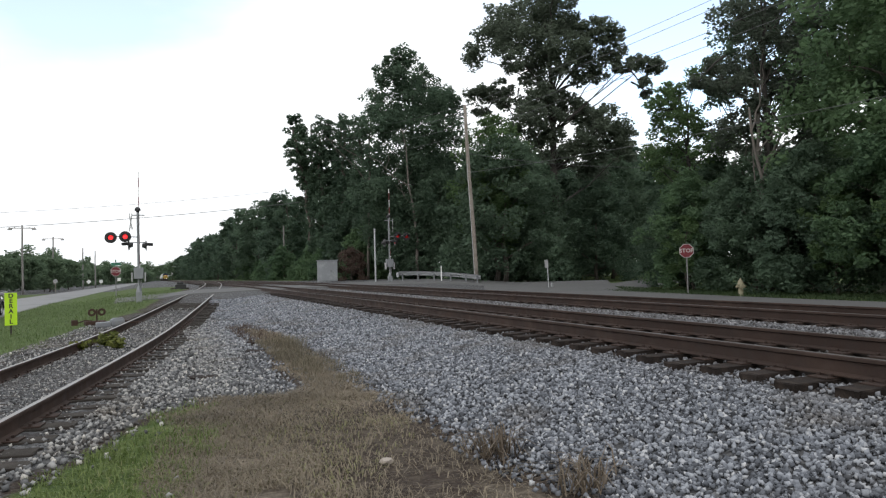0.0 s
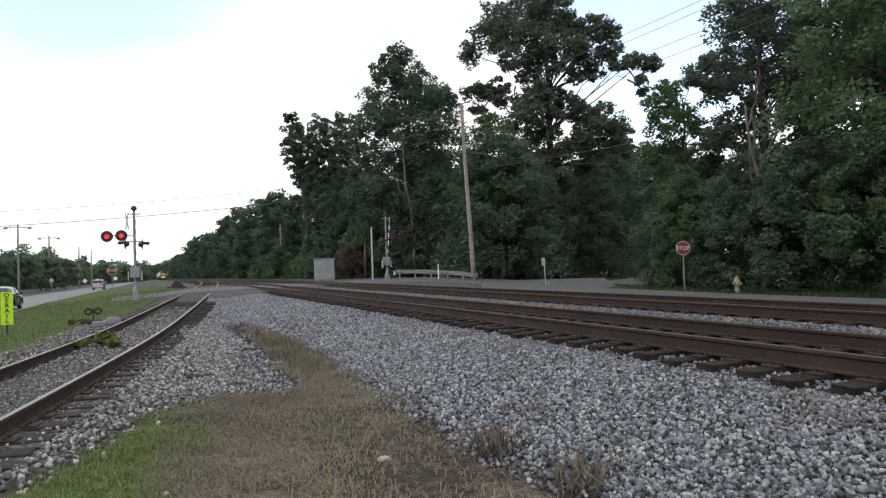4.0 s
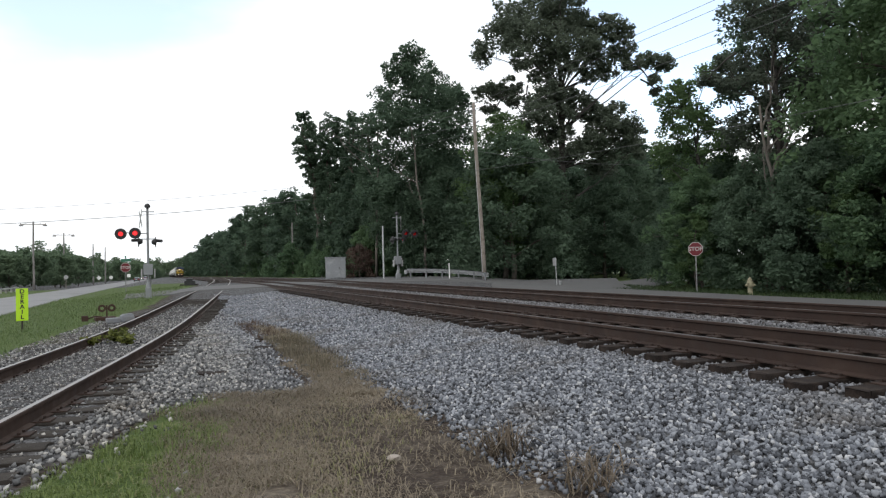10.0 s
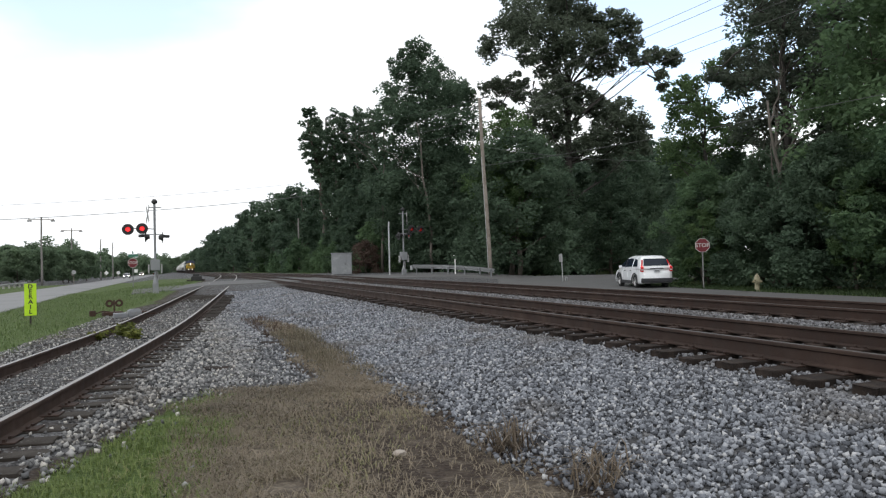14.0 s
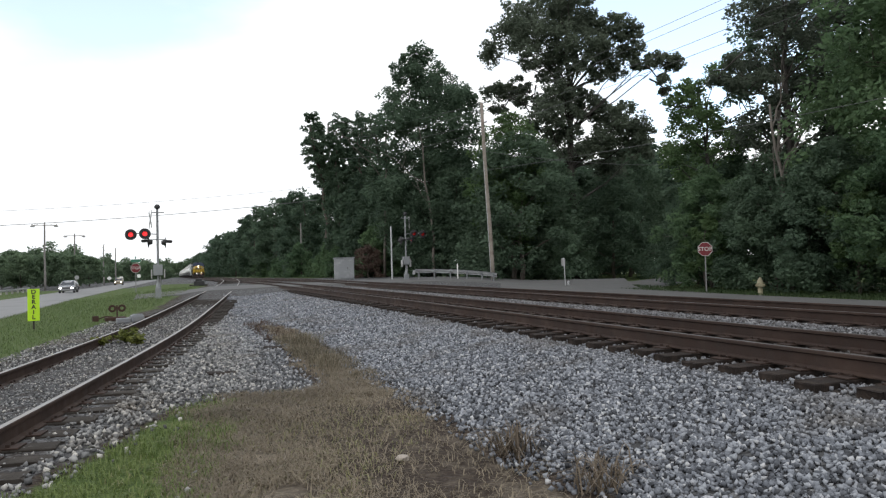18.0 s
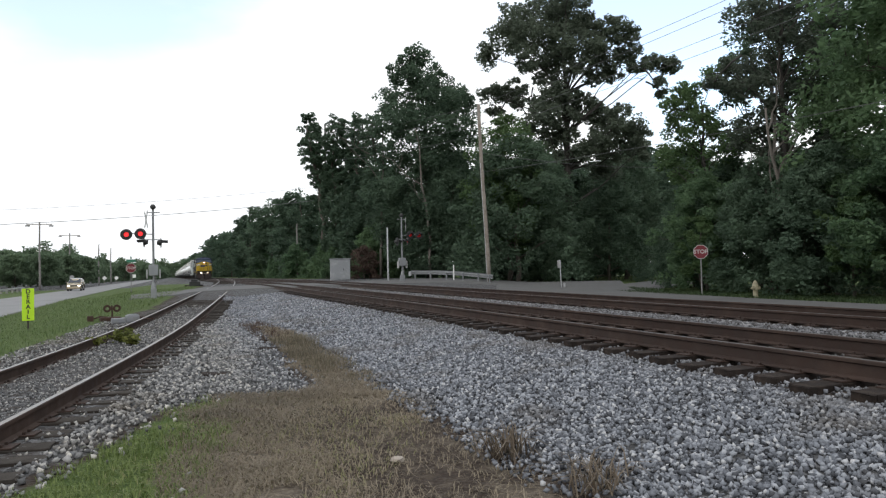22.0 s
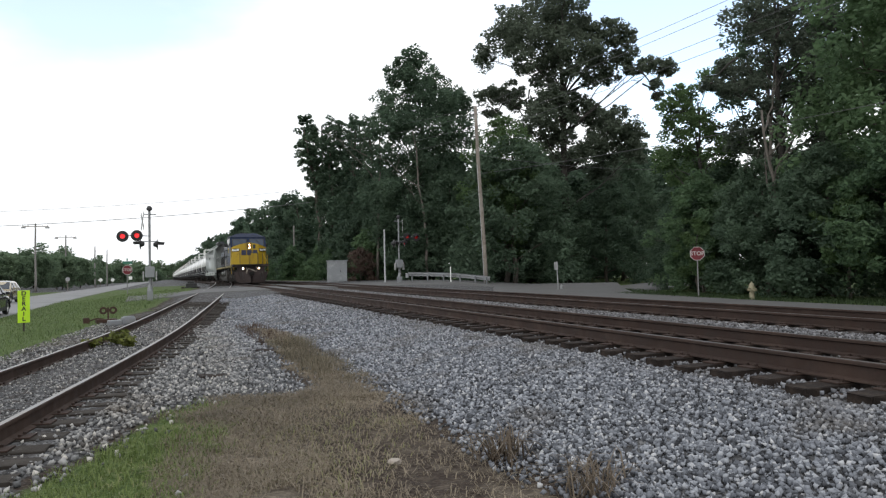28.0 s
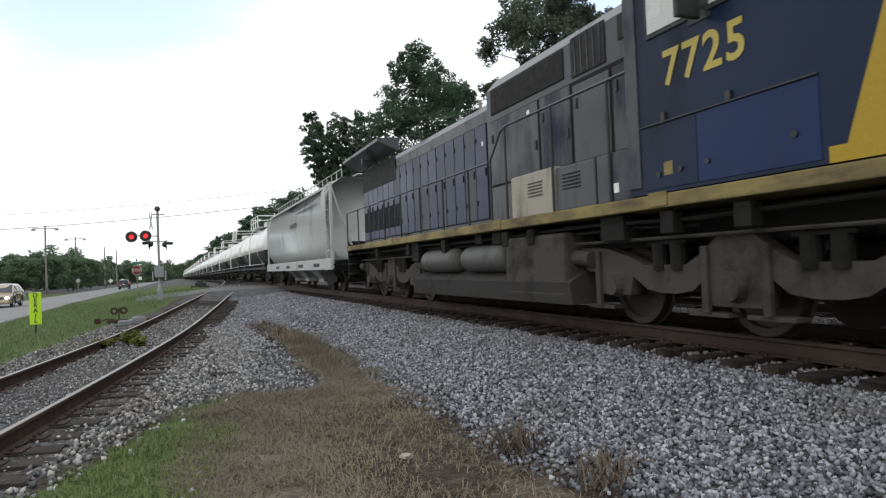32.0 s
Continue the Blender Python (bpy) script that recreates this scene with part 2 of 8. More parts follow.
GROUND = ground_mat()
STEEL_SIDE = mat("rusty_rail_steel", (0.036, 0.021, 0.016), 0.8, 0.2, 0.3, 6, 60, 0.3, 0.004, stain=(0.052, 0.031, 0.023), stain_amt=0.5)
STEEL_TOP = mat("worn_rail_head", (0.08, 0.07, 0.066), 0.55, 0.5, 0.15, 3, 80, 0.05)
STEEL_TOP_DULL = mat("dull_rail_head", (0.28, 0.26, 0.245), 0.5, 0.5, 0.2, 3, 80, 0.05)
TIE = mat("creosoted_tie", (0.023, 0.018, 0.016), 0.9, 0, 0.4, 5, 50, 0.6, 0.01, stain=(0.050, 0.038, 0.031), stain_amt=0.45, stain_scale=3, rnd=0.5, spec=0.15)
TIE_OLD = mat("weathered_tie", (0.054, 0.048, 0.043), 0.95, 0, 0.4, 5, 50, 0.6, 0.01, stain=(0.035, 0.03, 0.026), stain_amt=0.5, stain_scale=3, rnd=0.5, spec=0.15)
ASPHALT = mat("worn_asphalt", (0.092, 0.092, 0.092), 0.9, 0, 0.18, 0.8, 60, 0.3, 0.005, stain=(0.09, 0.088, 0.086), stain_amt=0.4, stain_scale=0.5)
HIGHWAY = mat("pale_highway_asphalt", (0.20, 0.20, 0.202), 0.9, 0, 0.15, 0.5, 40, 0.3, 0.005, stain=(0.155, 0.155, 0.157), stain_amt=0.4, stain_scale=0.3)
STONE = stone_mat()
BARK = mat("bark", (0.085, 0.072, 0.06), 0.95, 0, 0.35, 3, 25, 0.8, 0.03)
# bark darkened in colour so that limbs look backlit against the sky
SILHOUETTE_BARK = mat("silhouette_bark", (0.045, 0.04, 0.036), 0.95, 0, 0.35, 3, 25, 0.8, 0.03)
DEADWOOD = mat("bare_pale_wood", (0.13, 0.115, 0.10), 0.9, 0, 0.3, 3, 25, 0.5, 0.02)
POLEWOOD = mat("weathered_pole_wood", (0.255, 0.225, 0.195), 0.9, 0, 0.25, 2, 40, 0.5, 0.01, stain=(0.17, 0.135, 0.11), stain_amt=0.4)
GALV = mat("galvanised_steel", (0.45, 0.46, 0.47), 0.5, 0.6, 0.15, 3, 40, 0.1)
ALU = mat("dull_aluminium", (0.235, 0.245, 0.255), 0.5, 0.4, 0.12, 2, 40, 0.1, stain=(0.22, 0.23, 0.24), stain_amt=0.3)
BLACK = mat("black_paint", (0.018, 0.018, 0.019), 0.55, 0, 0.25, 5, 50, 0.1)
LEAF_DARK = leaf_mat("dark_leaves", (0.056, 0.092, 0.064), (0.114, 0.168, 0.108), 0.5)
LEAF_OAK = leaf_mat("oak_leaves", (0.072, 0.090, 0.070), (0.135, 0.165, 0.118), 0.45)
LEAF_FIELD = leaf_mat("field_leaves", (0.085, 0.130, 0.085), (0.17, 0.235, 0.14), 0.5)
LEAF_MID = leaf_mat("green_leaves", (0.064, 0.114, 0.066), (0.142, 0.220, 0.108), 0.5)
LEAF_LIGHT = leaf_mat("bright_leaves", (0.064, 0.114, 0.050), (0.136, 0.205, 0.086), 0.5)
LEAF_BROWN = leaf_mat("brown_leaves", (0.085, 0.060, 0.050), (0.17, 0.118, 0.092), 0.35)

# ---- mesh tools ----
def shade_smooth(me, angle=None):
    me.polygons.foreach_set("use_smooth", np.ones(len(me.polygons), dtype=bool))


def part(name, bm, material, parent=None, label="", m=None, smooth=False):
    """Links a bmesh as one mesh object, under a thing or under a part."""
    me = bm if isinstance(bm, bpy.types.Mesh) else bpy.data.meshes.new(name)
    if me is not bm:
        bm.to_mesh(me)
        bm.free()
    if material is not None and not me.materials:
        me.materials.append(material)
    if smooth:
        shade_smooth(me)
    ob = new(name, me)
    if parent is not None:
        ob.parent = parent
    if m is not None:
        ob.matrix_basis = m
    if label:
        ob["label"] = label
    return ob


def thing(name, m=None, label="", category="", group="", kind=""):
    """An Empty at a thing's base."""
    ob = new(name)
    ob.empty_display_size = 0.2
    if m is not None:
        ob.matrix_basis = m
    return tagged(ob, label, category, group, kind)


def raw(name, verts, faces, material=None):
    me = bpy.data.meshes.new(name)
    me.from_pydata(verts, [], faces)
    if material:
        me.materials.append(material)
    me.update()
    return me


def soup(name, verts, quads, material):
    """A mesh from arrays: verts (n, 3), faces (k, 3 or 4)."""
    me = bpy.data.meshes.new(name)
    n, k, c = len(verts), len(quads), quads.shape[1]
    me.vertices.add(n)
    me.vertices.foreach_set("co", np.asarray(verts, dtype=np.float32).ravel())
    me.loops.add(k * c)
    me.loops.foreach_set("vertex_index", np.asarray(quads, dtype=np.int32).ravel())
    me.polygons.add(k)
    me.polygons.foreach_set("loop_start", np.arange(0, k * c, c, dtype=np.int32))
    me.polygons.foreach_set("loop_total", np.full(k, c, dtype=np.int32))
    me.update(calc_edges=True)
    me.materials.append(material)
    return me


def box(bm, x0, x1, y0, y1, z0, z1, bevel=0.0):
    """A box added to bm, with its edges bevelled."""
    r = bmesh.ops.create_cube(bm, size=1, matrix=Matrix.LocRotScale(((x0 + x1) / 2, (y0 + y1) / 2, (z0 + z1) / 2), None, (x1 - x0, y1 - y0, z1 - z0)))
    if bevel:
        es = list({e for v in r["verts"] for e in v.link_edges})
        bmesh.ops.bevel(bm, geom=es, offset=bevel, segments=2, affect="EDGES", profile=0.6)
    return bm


def boxbm(*a, bevel=0.0):
    return box(bmesh.new(), *a, bevel=bevel)


def tube(bm, a, b, r0, r1=None, seg=10, caps=True):
    """A tapered round bar from a to b."""
    a, b = Vector(a), Vector(b)
    d = b - a
    m = Matrix.Translation((a + b) / 2) @ d.to_track_quat("Z", "Y").to_matrix().to_4x4()
    bmesh.ops.create_cone(bm, cap_ends=caps, segments=seg, radius1=r0, radius2=r0 if r1 is None else r1, depth=d.length, matrix=m)
    return bm


def pipe(bm, pts, r, seg=6, r1=None):
    """A round bar along a line of points, in one skin."""
    pts = [Vector(p) for p in pts]
    rings = []
    n = len(pts)
    up = Vector((0, 0, 1))
    for i, p in enumerate(pts):
        d = (pts[min(i + 1, n - 1)] - pts[max(i - 1, 0)]).normalized()
        u = d.cross(up if abs(d.z) < 0.95 else Vector((1, 0, 0))).normalized()
        v = d.cross(u)
        rr = r if r1 is None else r + (r1 - r) * i / (n - 1)
        rings.append([bm.verts.new(p + (u * math.cos(2 * math.pi * k / seg) + v * math.sin(2 * math.pi * k / seg)) * rr) for k in range(seg)])
    for a, b in zip(rings, rings[1:]):
        for k in range(seg):
            bm.faces.new((a[k], a[(k + 1) % seg], b[(k + 1) % seg], b[k]))
    bm.faces.new(rings[0][::-1])
    bm.faces.new(rings[-1])
    return bm


def lathe(bm, prof, seg=24, m=Matrix.Identity(4)):
    """Turns a profile of (radius, height) round z."""
    rings = []
    for r, z in prof:
        rings.append([bm.verts.new(m @ Vector((r * math.cos(2 * math.pi * k / seg), r * math.sin(2 * math.pi * k / seg), z))) for k in range(seg)] if r > 1e-5 else [bm.verts.new(m @ Vector((0, 0, z)))])
    for a, b in zip(rings, rings[1:]):
        for k in range(seg):
            q = [a[k % len(a)], a[(k + 1) % seg % len(a)], b[(k + 1) % seg % len(b)], b[k % len(b)]]
            q = [v for i, v in enumerate(q) if v not in q[:i]]
            if len(q) > 2:
                bm.faces.new(q)
    return bm


def prism(bm, outline, a, b, axis="y"):
    """Sweeps a closed outline of two coordinates from a to b along the axis that they leave out."""
    def at(u, v, w):
        return {"y": (u, w, v), "x": (w, u, v), "z": (u, v, w)}[axis]
    A = [bm.verts.new(at(u, v, a)) for u, v in outline]
    B = [bm.verts.new(at(u, v, b)) for u, v in outline]
    n = len(outline)
    for i in range(n):
        bm.faces.new((A[i], A[(i + 1) % n], B[(i + 1) % n], B[i]))
    bm.faces.new(A[::-1])
    bm.faces.new(B)
    bmesh.ops.recalc_face_normals(bm, faces=bm.faces)
    return bm


# ---- the plan: Y runs along the railway, X away from the camera ----
BEND, CURVE = 33.35, 0.000533


def track_x(s):
    """Centre of the near main track."""
    return 0.0 if s > BEND else (-(BEND - s) ** 2 * CURVE / 2 if s > 0 else -BEND ** 2 * CURVE / 2 + CURVE * BEND * s)


def fall(s):
    """The land sinks slowly up the line."""
    return -0.0057 * max(s - 60, 0) if s < 700 else -3.65


SIDING = [(-30, -18.0, -0.42), (-6, -11.8, -0.42), (0, -10.42, -0.42), (4, -9.60, -0.42), (8, -8.87, -0.42), (12, -8.18, -0.42), (16, -7.55, -0.42), (20, -7.0, -0.41), (26, -6.24, -0.36),
          (32, -5.48, -0.29), (44, -4.05, -0.2), (60, -2.35, -0.12), (75, -1.1, -0.05), (95, -0.25, -0.03), (115, 0.0, 0.0)]


def siding(s):
    """x and rail height of the siding, smooth between the stations."""
    P = SIDING
    i = max(0, min(len(P) - 2, sum(1 for p in P if p[0] <= s) - 1))
    out = []
    for c in (1, 2):
        def slope(j):
            lo, hi = P[max(j - 1, 0)], P[min(j + 1, len(P) - 1)]
            return (hi[c] - lo[c]) / (hi[0] - lo[0])
        h = P[i + 1][0] - P[i][0]
        t = (s - P[i][0]) / h
        out.append((2 * t ** 3 - 3 * t ** 2 + 1) * P[i][c] + (t ** 3 - 2 * t ** 2 + t) * h * slope(i) + (-2 * t ** 3 + 3 * t ** 2) * P[i + 1][c] + (t ** 3 - t ** 2) * h * slope(i + 1))
    return out


def ramp(v, a, b):
    t = min(1, max(0, (v - a) / (b - a)))
    return t * t * (3 - 2 * t)


SPACING = 4.27


def ground_z(x, y):
    """Height of the land."""
    u = x - track_x(y)
    f = fall(y)
    left = -0.62 - 0.40 * ramp(-x, 9, 13)
    right = -0.85 + 0.1 * ramp(x, 20, 40) + 0.82 * ramp(y, 35, 47) * (1 - ramp(x, 13, 24))
    # ballast bed of the two mains
    bed = -0.262
    if u < 2:
        z = bed + (left - bed) * ramp(-u, 1.12, 4.3) - 0.035 * ramp(-u, 1.05, 1.35) * (1 - ramp(-u, 1.8, 3.2))
    else:
        z = bed + (right - bed) * ramp(u, SPACING + 1.3, SPACING + 3.2)
    if 1.3 < u < SPACING - 1.3:
        z += 0.11 * ramp(u, 1.3, 1.9) * (1 - ramp(u, SPACING - 1.9, SPACING - 1.3))
    sx, sz = siding(y) if -30 < y < 115 else (-99, 0)
    d = abs(x - sx)
    if d < 3 and u < -1.3:
        zs = sz - 0.235
        if d < 0.68 and y < 30:
            zs += 0.075 * (1 - ramp(d, 0.58, 0.68))
        z = max(z, zs) if d < 1.0 else z + (max(z, zs) - z) * (1 - ramp(d, 1.05, 1.75))
    # level crossing and its approaches
    w = ramp(y, 33, 40) * (1 - ramp(y, 62, 72))
    z += w * ((-0.13 if u > -12 else z) - z) * (1 - ramp(abs(u - 2), 5, 13)) * 0.75
    return z + f

# ---- ground, roads ----
def spaced(lo, hi, near, fine, grow):
    """Stations from lo to hi, fine round near and wider apart with distance."""
    out, v, st = [near], near, fine
    while v < hi:
        v += st
        st *= grow
        out.append(min(v, hi))
    v, st = near, fine
    while v > lo:
        v -= st
        st *= grow
        out.append(max(v, lo))
    return sorted(set(out))


DRY = [(-3.9, 1.0), (-4.1, 3.0), (-4.25, 3.8), (-4.31, 4.6), (-4.33, 5.4), (-4.31, 6.5), (-4.27, 7.7), (-4.23, 10.2), (-4.05, 13.6), (-4.0, 17.5), (-4.7, 20.0), (-4.75, 14.2), (-5.0, 10.8), (-4.95, 8.9), (-5.5, 8.7), (-6.1, 9.0), (-6.7, 8.2), (-6.9, 5.2), (-6.9, 1.0)]
GREEN = [(-9.4, 1.0), (-8.6, 3.4), (-7.84, 5.9), (-7.43, 6.5), (-7.15, 7.3), (-6.85, 8.1), (-6.5, 8.8), (-6.05, 8.3), (-6.2, 6.6), (-6.45, 5.4), (-6.7, 4.6), (-6.9, 1.0)]
MIXED = [(-7.4, 3.0), (-7.2, 6.5), (-6.5, 8.8), (-5.6, 8.9), (-4.9, 8.2), (-4.5, 6.4), (-5.0, 5.2), (-5.8, 4.0), (-6.2, 3.0)]


def inside(poly, x, y):
    """How far a point lies within an outline, in metres; negative outside."""
    hit, best = False, 1e9
    n = len(poly)
    for i in range(n):
        (x0, y0), (x1, y1) = poly[i], poly[(i + 1) % n]
        if (y0 > y) != (y1 > y) and x < x0 + (x1 - x0) * (y - y0) / (y1 - y0):
            hit = not hit
        dx, dy = x1 - x0, y1 - y0
        t = max(0, min(1, ((x - x0) * dx + (y - y0) * dy) / (dx * dx + dy * dy)))
        best = min(best, math.hypot(x - x0 - t * dx, y - y0 - t * dy))
    return best if hit else -best


def bare(x, y):
    """How far the dry grass has worn to dirt near the ballast."""
    n = noise.noise((x * 1.3, y * 1.3, 5)) * 0.9 + noise.noise((x * 4, y * 4, 6)) * 0.4
    return ramp(x + 0.5 * n, -6.1, -5.2) * (1 - ramp(y + n, 6.2, 8.4))


def cover(x, y):
    """Masks: grass, dry grass, gravel."""
    u = x - track_x(y)
    sx = siding(y)[0] if -30 < y < 115 else -99
    d = x - sx
    wob = noise.noise((x * 0.6, y * 0.6, 3.1)) * 0.5 + noise.noise((x * 2.5, y * 2.5, 1.7)) * 0.2
    grass = dry = gravel = 0.0
    if u > SPACING + 2.9 and y > 22 and u < 9.5 + 6.0 * ramp(y, 30, 38) + 0.35 * max(0, y - 40) and y < 75:
        gravel = 0.8 + wob * 0.5
        dry = 0.3 + wob
    elif u > SPACING + 2.9:
        grass = ramp(u + wob, SPACING + 3.3, SPACING + 4.0)
        gravel = 1 - ramp(u + wob, SPACING + 2.8, SPACING + 3.6)
    elif abs(u) < 1.25 or abs(u - SPACING) < 1.25:
        gravel = 0.15
    elif d > 1.3 or u > -3.5:
        gravel = 0.95
    elif abs(d) < 1.5:
        gravel = 0.6
    elif d < -1.5:
        grass = ramp(-d + wob, 1.7, 2.5)
        gravel = 0.5 * (1 - grass)
        dry = 0.25 * (1 - ramp(-d, 2.5, 5))
    if -9.5 < x < -3.8 and y < 21 and d > 1.0:
        k, q = (inside(a, x, max(y, 1.6)) + wob * 0.35 for a in (DRY, GREEN))
        dry = ramp(k, -0.12, 0.25) * (0.75 + wob)
        grass = ramp(q, -0.12, 0.3)
        gravel *= 1 - ramp(max(k, q), -0.25, 0.1)
        dry *= 1 - bare(x, y) * (0.6 - wob * 0.5)
    return grass, dry, gravel


def build_ground():
    xs = spaced(-2500, 2500, -5.0, 0.16, 1.075)
    ys = spaced(-600, 4200, 5.0, 0.25, 1.05)
    co = [(x, y, ground_z(x, y) + (0.02 * noise.noise((x * 3, y * 3, 0)) if abs(x + 5) < 20 and abs(y) < 60 else 0)) for y in ys for x in xs]
    n = len(xs)
    faces = [(j * n + i, j * n + i + 1, (j + 1) * n + i + 1, (j + 1) * n + i) for j in range(len(ys) - 1) for i in range(n - 1)]
    me = raw("ground", co, faces, GROUND)
    shade_smooth(me)
    at = me.color_attributes.new("cover", "FLOAT_COLOR", "POINT")
    cols = np.ones((len(co), 4), dtype=np.float32)
    cols[:, :3] = [cover(x, y) for x, y, z in co]
    at.data.foreach_set("color", cols.ravel())
    return tagged(new("ground", me), "grass, dry grass and gravel ground sheet", "ground", kind="structure")


build_ground()


def ribbon(name, line, width, material, lift=0.03, label="", tilt=0.0):
    """A road strip along points, laid over the land with a small edge drop."""
    rows = []
    for i, p in enumerate(line):
        a, b = Vector(line[max(i - 1, 0)]), Vector(line[min(i + 1, len(line) - 1)])
        d = (b - a).normalized()
        side = Vector((d.y, -d.x))
        rows.append([Vector(p) + side * width * k for k in (-0.52, -0.5, -0.25, 0, 0.25, 0.5, 0.52)])
    verts, faces = [], []
    for r in rows:
        zc = max(ground_z(q.x, q.y) for q in r[1:6])
        for k, q in enumerate(r):
            z = max(ground_z(q.x, q.y), zc - 0.12) + lift
            verts.append((q.x, q.y, z - (0.16 if k in (0, 6) else 0)))
    for i in range(len(rows) - 1):
        for k in range(6):
            faces.append((i * 7 + k, i * 7 + k + 1, (i + 1) * 7 + k + 1, (i + 1) * 7 + k))
    ob = tagged(new(name, raw(name, verts, faces, material)), label, "road", kind="structure")
    return ob


def line_pts(pts, step=2.0):
    """Points along a smooth line (Catmull-Rom)."""
    out = []
    P = [Vector(p) for p in pts]
    for i in range(len(P) - 1):
        a, b, c, d = P[max(i - 1, 0)], P[i], P[i + 1], P[min(i + 2, len(P) - 1)]
        k = max(2, int((c - b).length / step))
        for j in range(k):
            t = j / k
            out.append(0.5 * ((2 * b) + (c - a) * t + (2 * a - 5 * b + 4 * c - d) * t * t + (3 * b - a - 3 * c + d) * t ** 3))
    out.append(P[-1])
    return out


highway = ribbon("highway", line_pts([(-17.25, y) for y in (-200, -60, 0, 40, 80, 140, 220, 320, 480, 700, 1200)], 6), 6.0, HIGHWAY, 0.05, "pale grey two-lane highway running beside the railway")
side_road = ribbon("side_road", line_pts([(13.6, -80), (14.4, -30), (14.8, 0), (14.9, 14), (15.2, 24), (17.2, 32.5), (20.5, 37), (25, 40.6), (31, 44.3), (40, 50), (60, 62), (90, 81)], 1.5), 5.6, ASPHALT, 0.04, "worn grey asphalt side road beside the railway")
junction = ribbon("road_junction", line_pts([(13.6, 24), (14.6, 31), (17.0, 38), (20.5, 43.5)], 1.0), 8.4, ASPHALT, 0.05, "worn asphalt apron where the side road meets the crossing road")
crossing_road = ribbon("crossing_road", line_pts([(-9.0, 46.2), (-6.5, 46.3), (-4, 46.5), (0, 47), (5, 47.5), (10, 47.5), (15, 46), (19.5, 42.5)], 0.7), 9.0, ASPHALT, 0.06, "worn asphalt road over the level crossing")

# ---- railway ----
RAIL = [(-0.075, 0), (-0.075, 0.012), (-0.012, 0.03), (-0.010, 0.135), (-0.037, 0.150), (-0.037, 0.176), (-0.030, 0.186), (0.030, 0.186), (0.037, 0.176), (0.037, 0.150), (0.010, 0.135), (0.012, 0.03), (0.075, 0.012), (0.075, 0)]


def rail_mesh(name, line, top):
    """line: points of the railhead's centre, top height included. Head faces carry the worn steel."""
    verts, faces, mats = [], [], []
    n, c = len(line), len(RAIL)
    for i, p in enumerate(line):
        a, b = line[max(i - 1, 0)], line[min(i + 1, n - 1)]
        dx, dy = b[0] - a[0], b[1] - a[1]
        l = math.hypot(dx, dy)
        sx, sy = dy / l, -dx / l
        for u, v in RAIL:
            verts.append((p[0] + sx * u, p[1] + sy * u, p[2] - 0.186 + v))
    for i in range(n - 1):
        for k in range(c):
            faces.append((i * c + k, (i + 1) * c + k, (i + 1) * c + (k + 1) % c, i * c + (k + 1) % c))
            mats.append(1 if k in (6,) else 0)
    me = raw(name, verts, faces, STEEL_SIDE)
    me.materials.append(top)
    me.polygons.foreach_set("material_index", mats)
    return me


def stations(a, b, fine=1.0, far=10.0):
    out, s = [], a
    while s < b:
        out.append(s)
        s += fine if s < 130 else far
    return out + [b]


def main_line(offset):
    return lambda s: (track_x(s) + offset, fall(s))


def tie_mesh(name, length, material, seed):
    rnd = random.Random(seed)
    bm = bmesh.new()
    box(bm, -length / 2, length / 2, -0.115, 0.115, -0.18, 0, bevel=0.012)
    for v in bm.verts:
        v.co += Vector((rnd.uniform(-0.02, 0.02) if abs(v.co.x) > 1 else 0, rnd.uniform(-0.008, 0.008), rnd.uniform(-0.006, 0.006)))
    me = bpy.data.meshes.new(name)
    bm.to_mesh(me)
    bm.free()
    me.materials.append(material)
    return me


def plate_mesh():
    bm = bmesh.new()
    box(bm, -0.19, 0.19, -0.10, 0.10, 0, 0.016, bevel=0.004)
    for x in (-0.092, 0.092):
        for y in (-0.06, 0.06):
            box(bm, x - 0.014, x + 0.014, y - 0.014, y + 0.014, 0.01, 0.042, bevel=0.004)
    me = bpy.data.meshes.new("tie_plate")
    bm.to_mesh(me)
    bm.free()
    me.materials.append(STEEL_SIDE)
    return me


PLATE = plate_mesh()


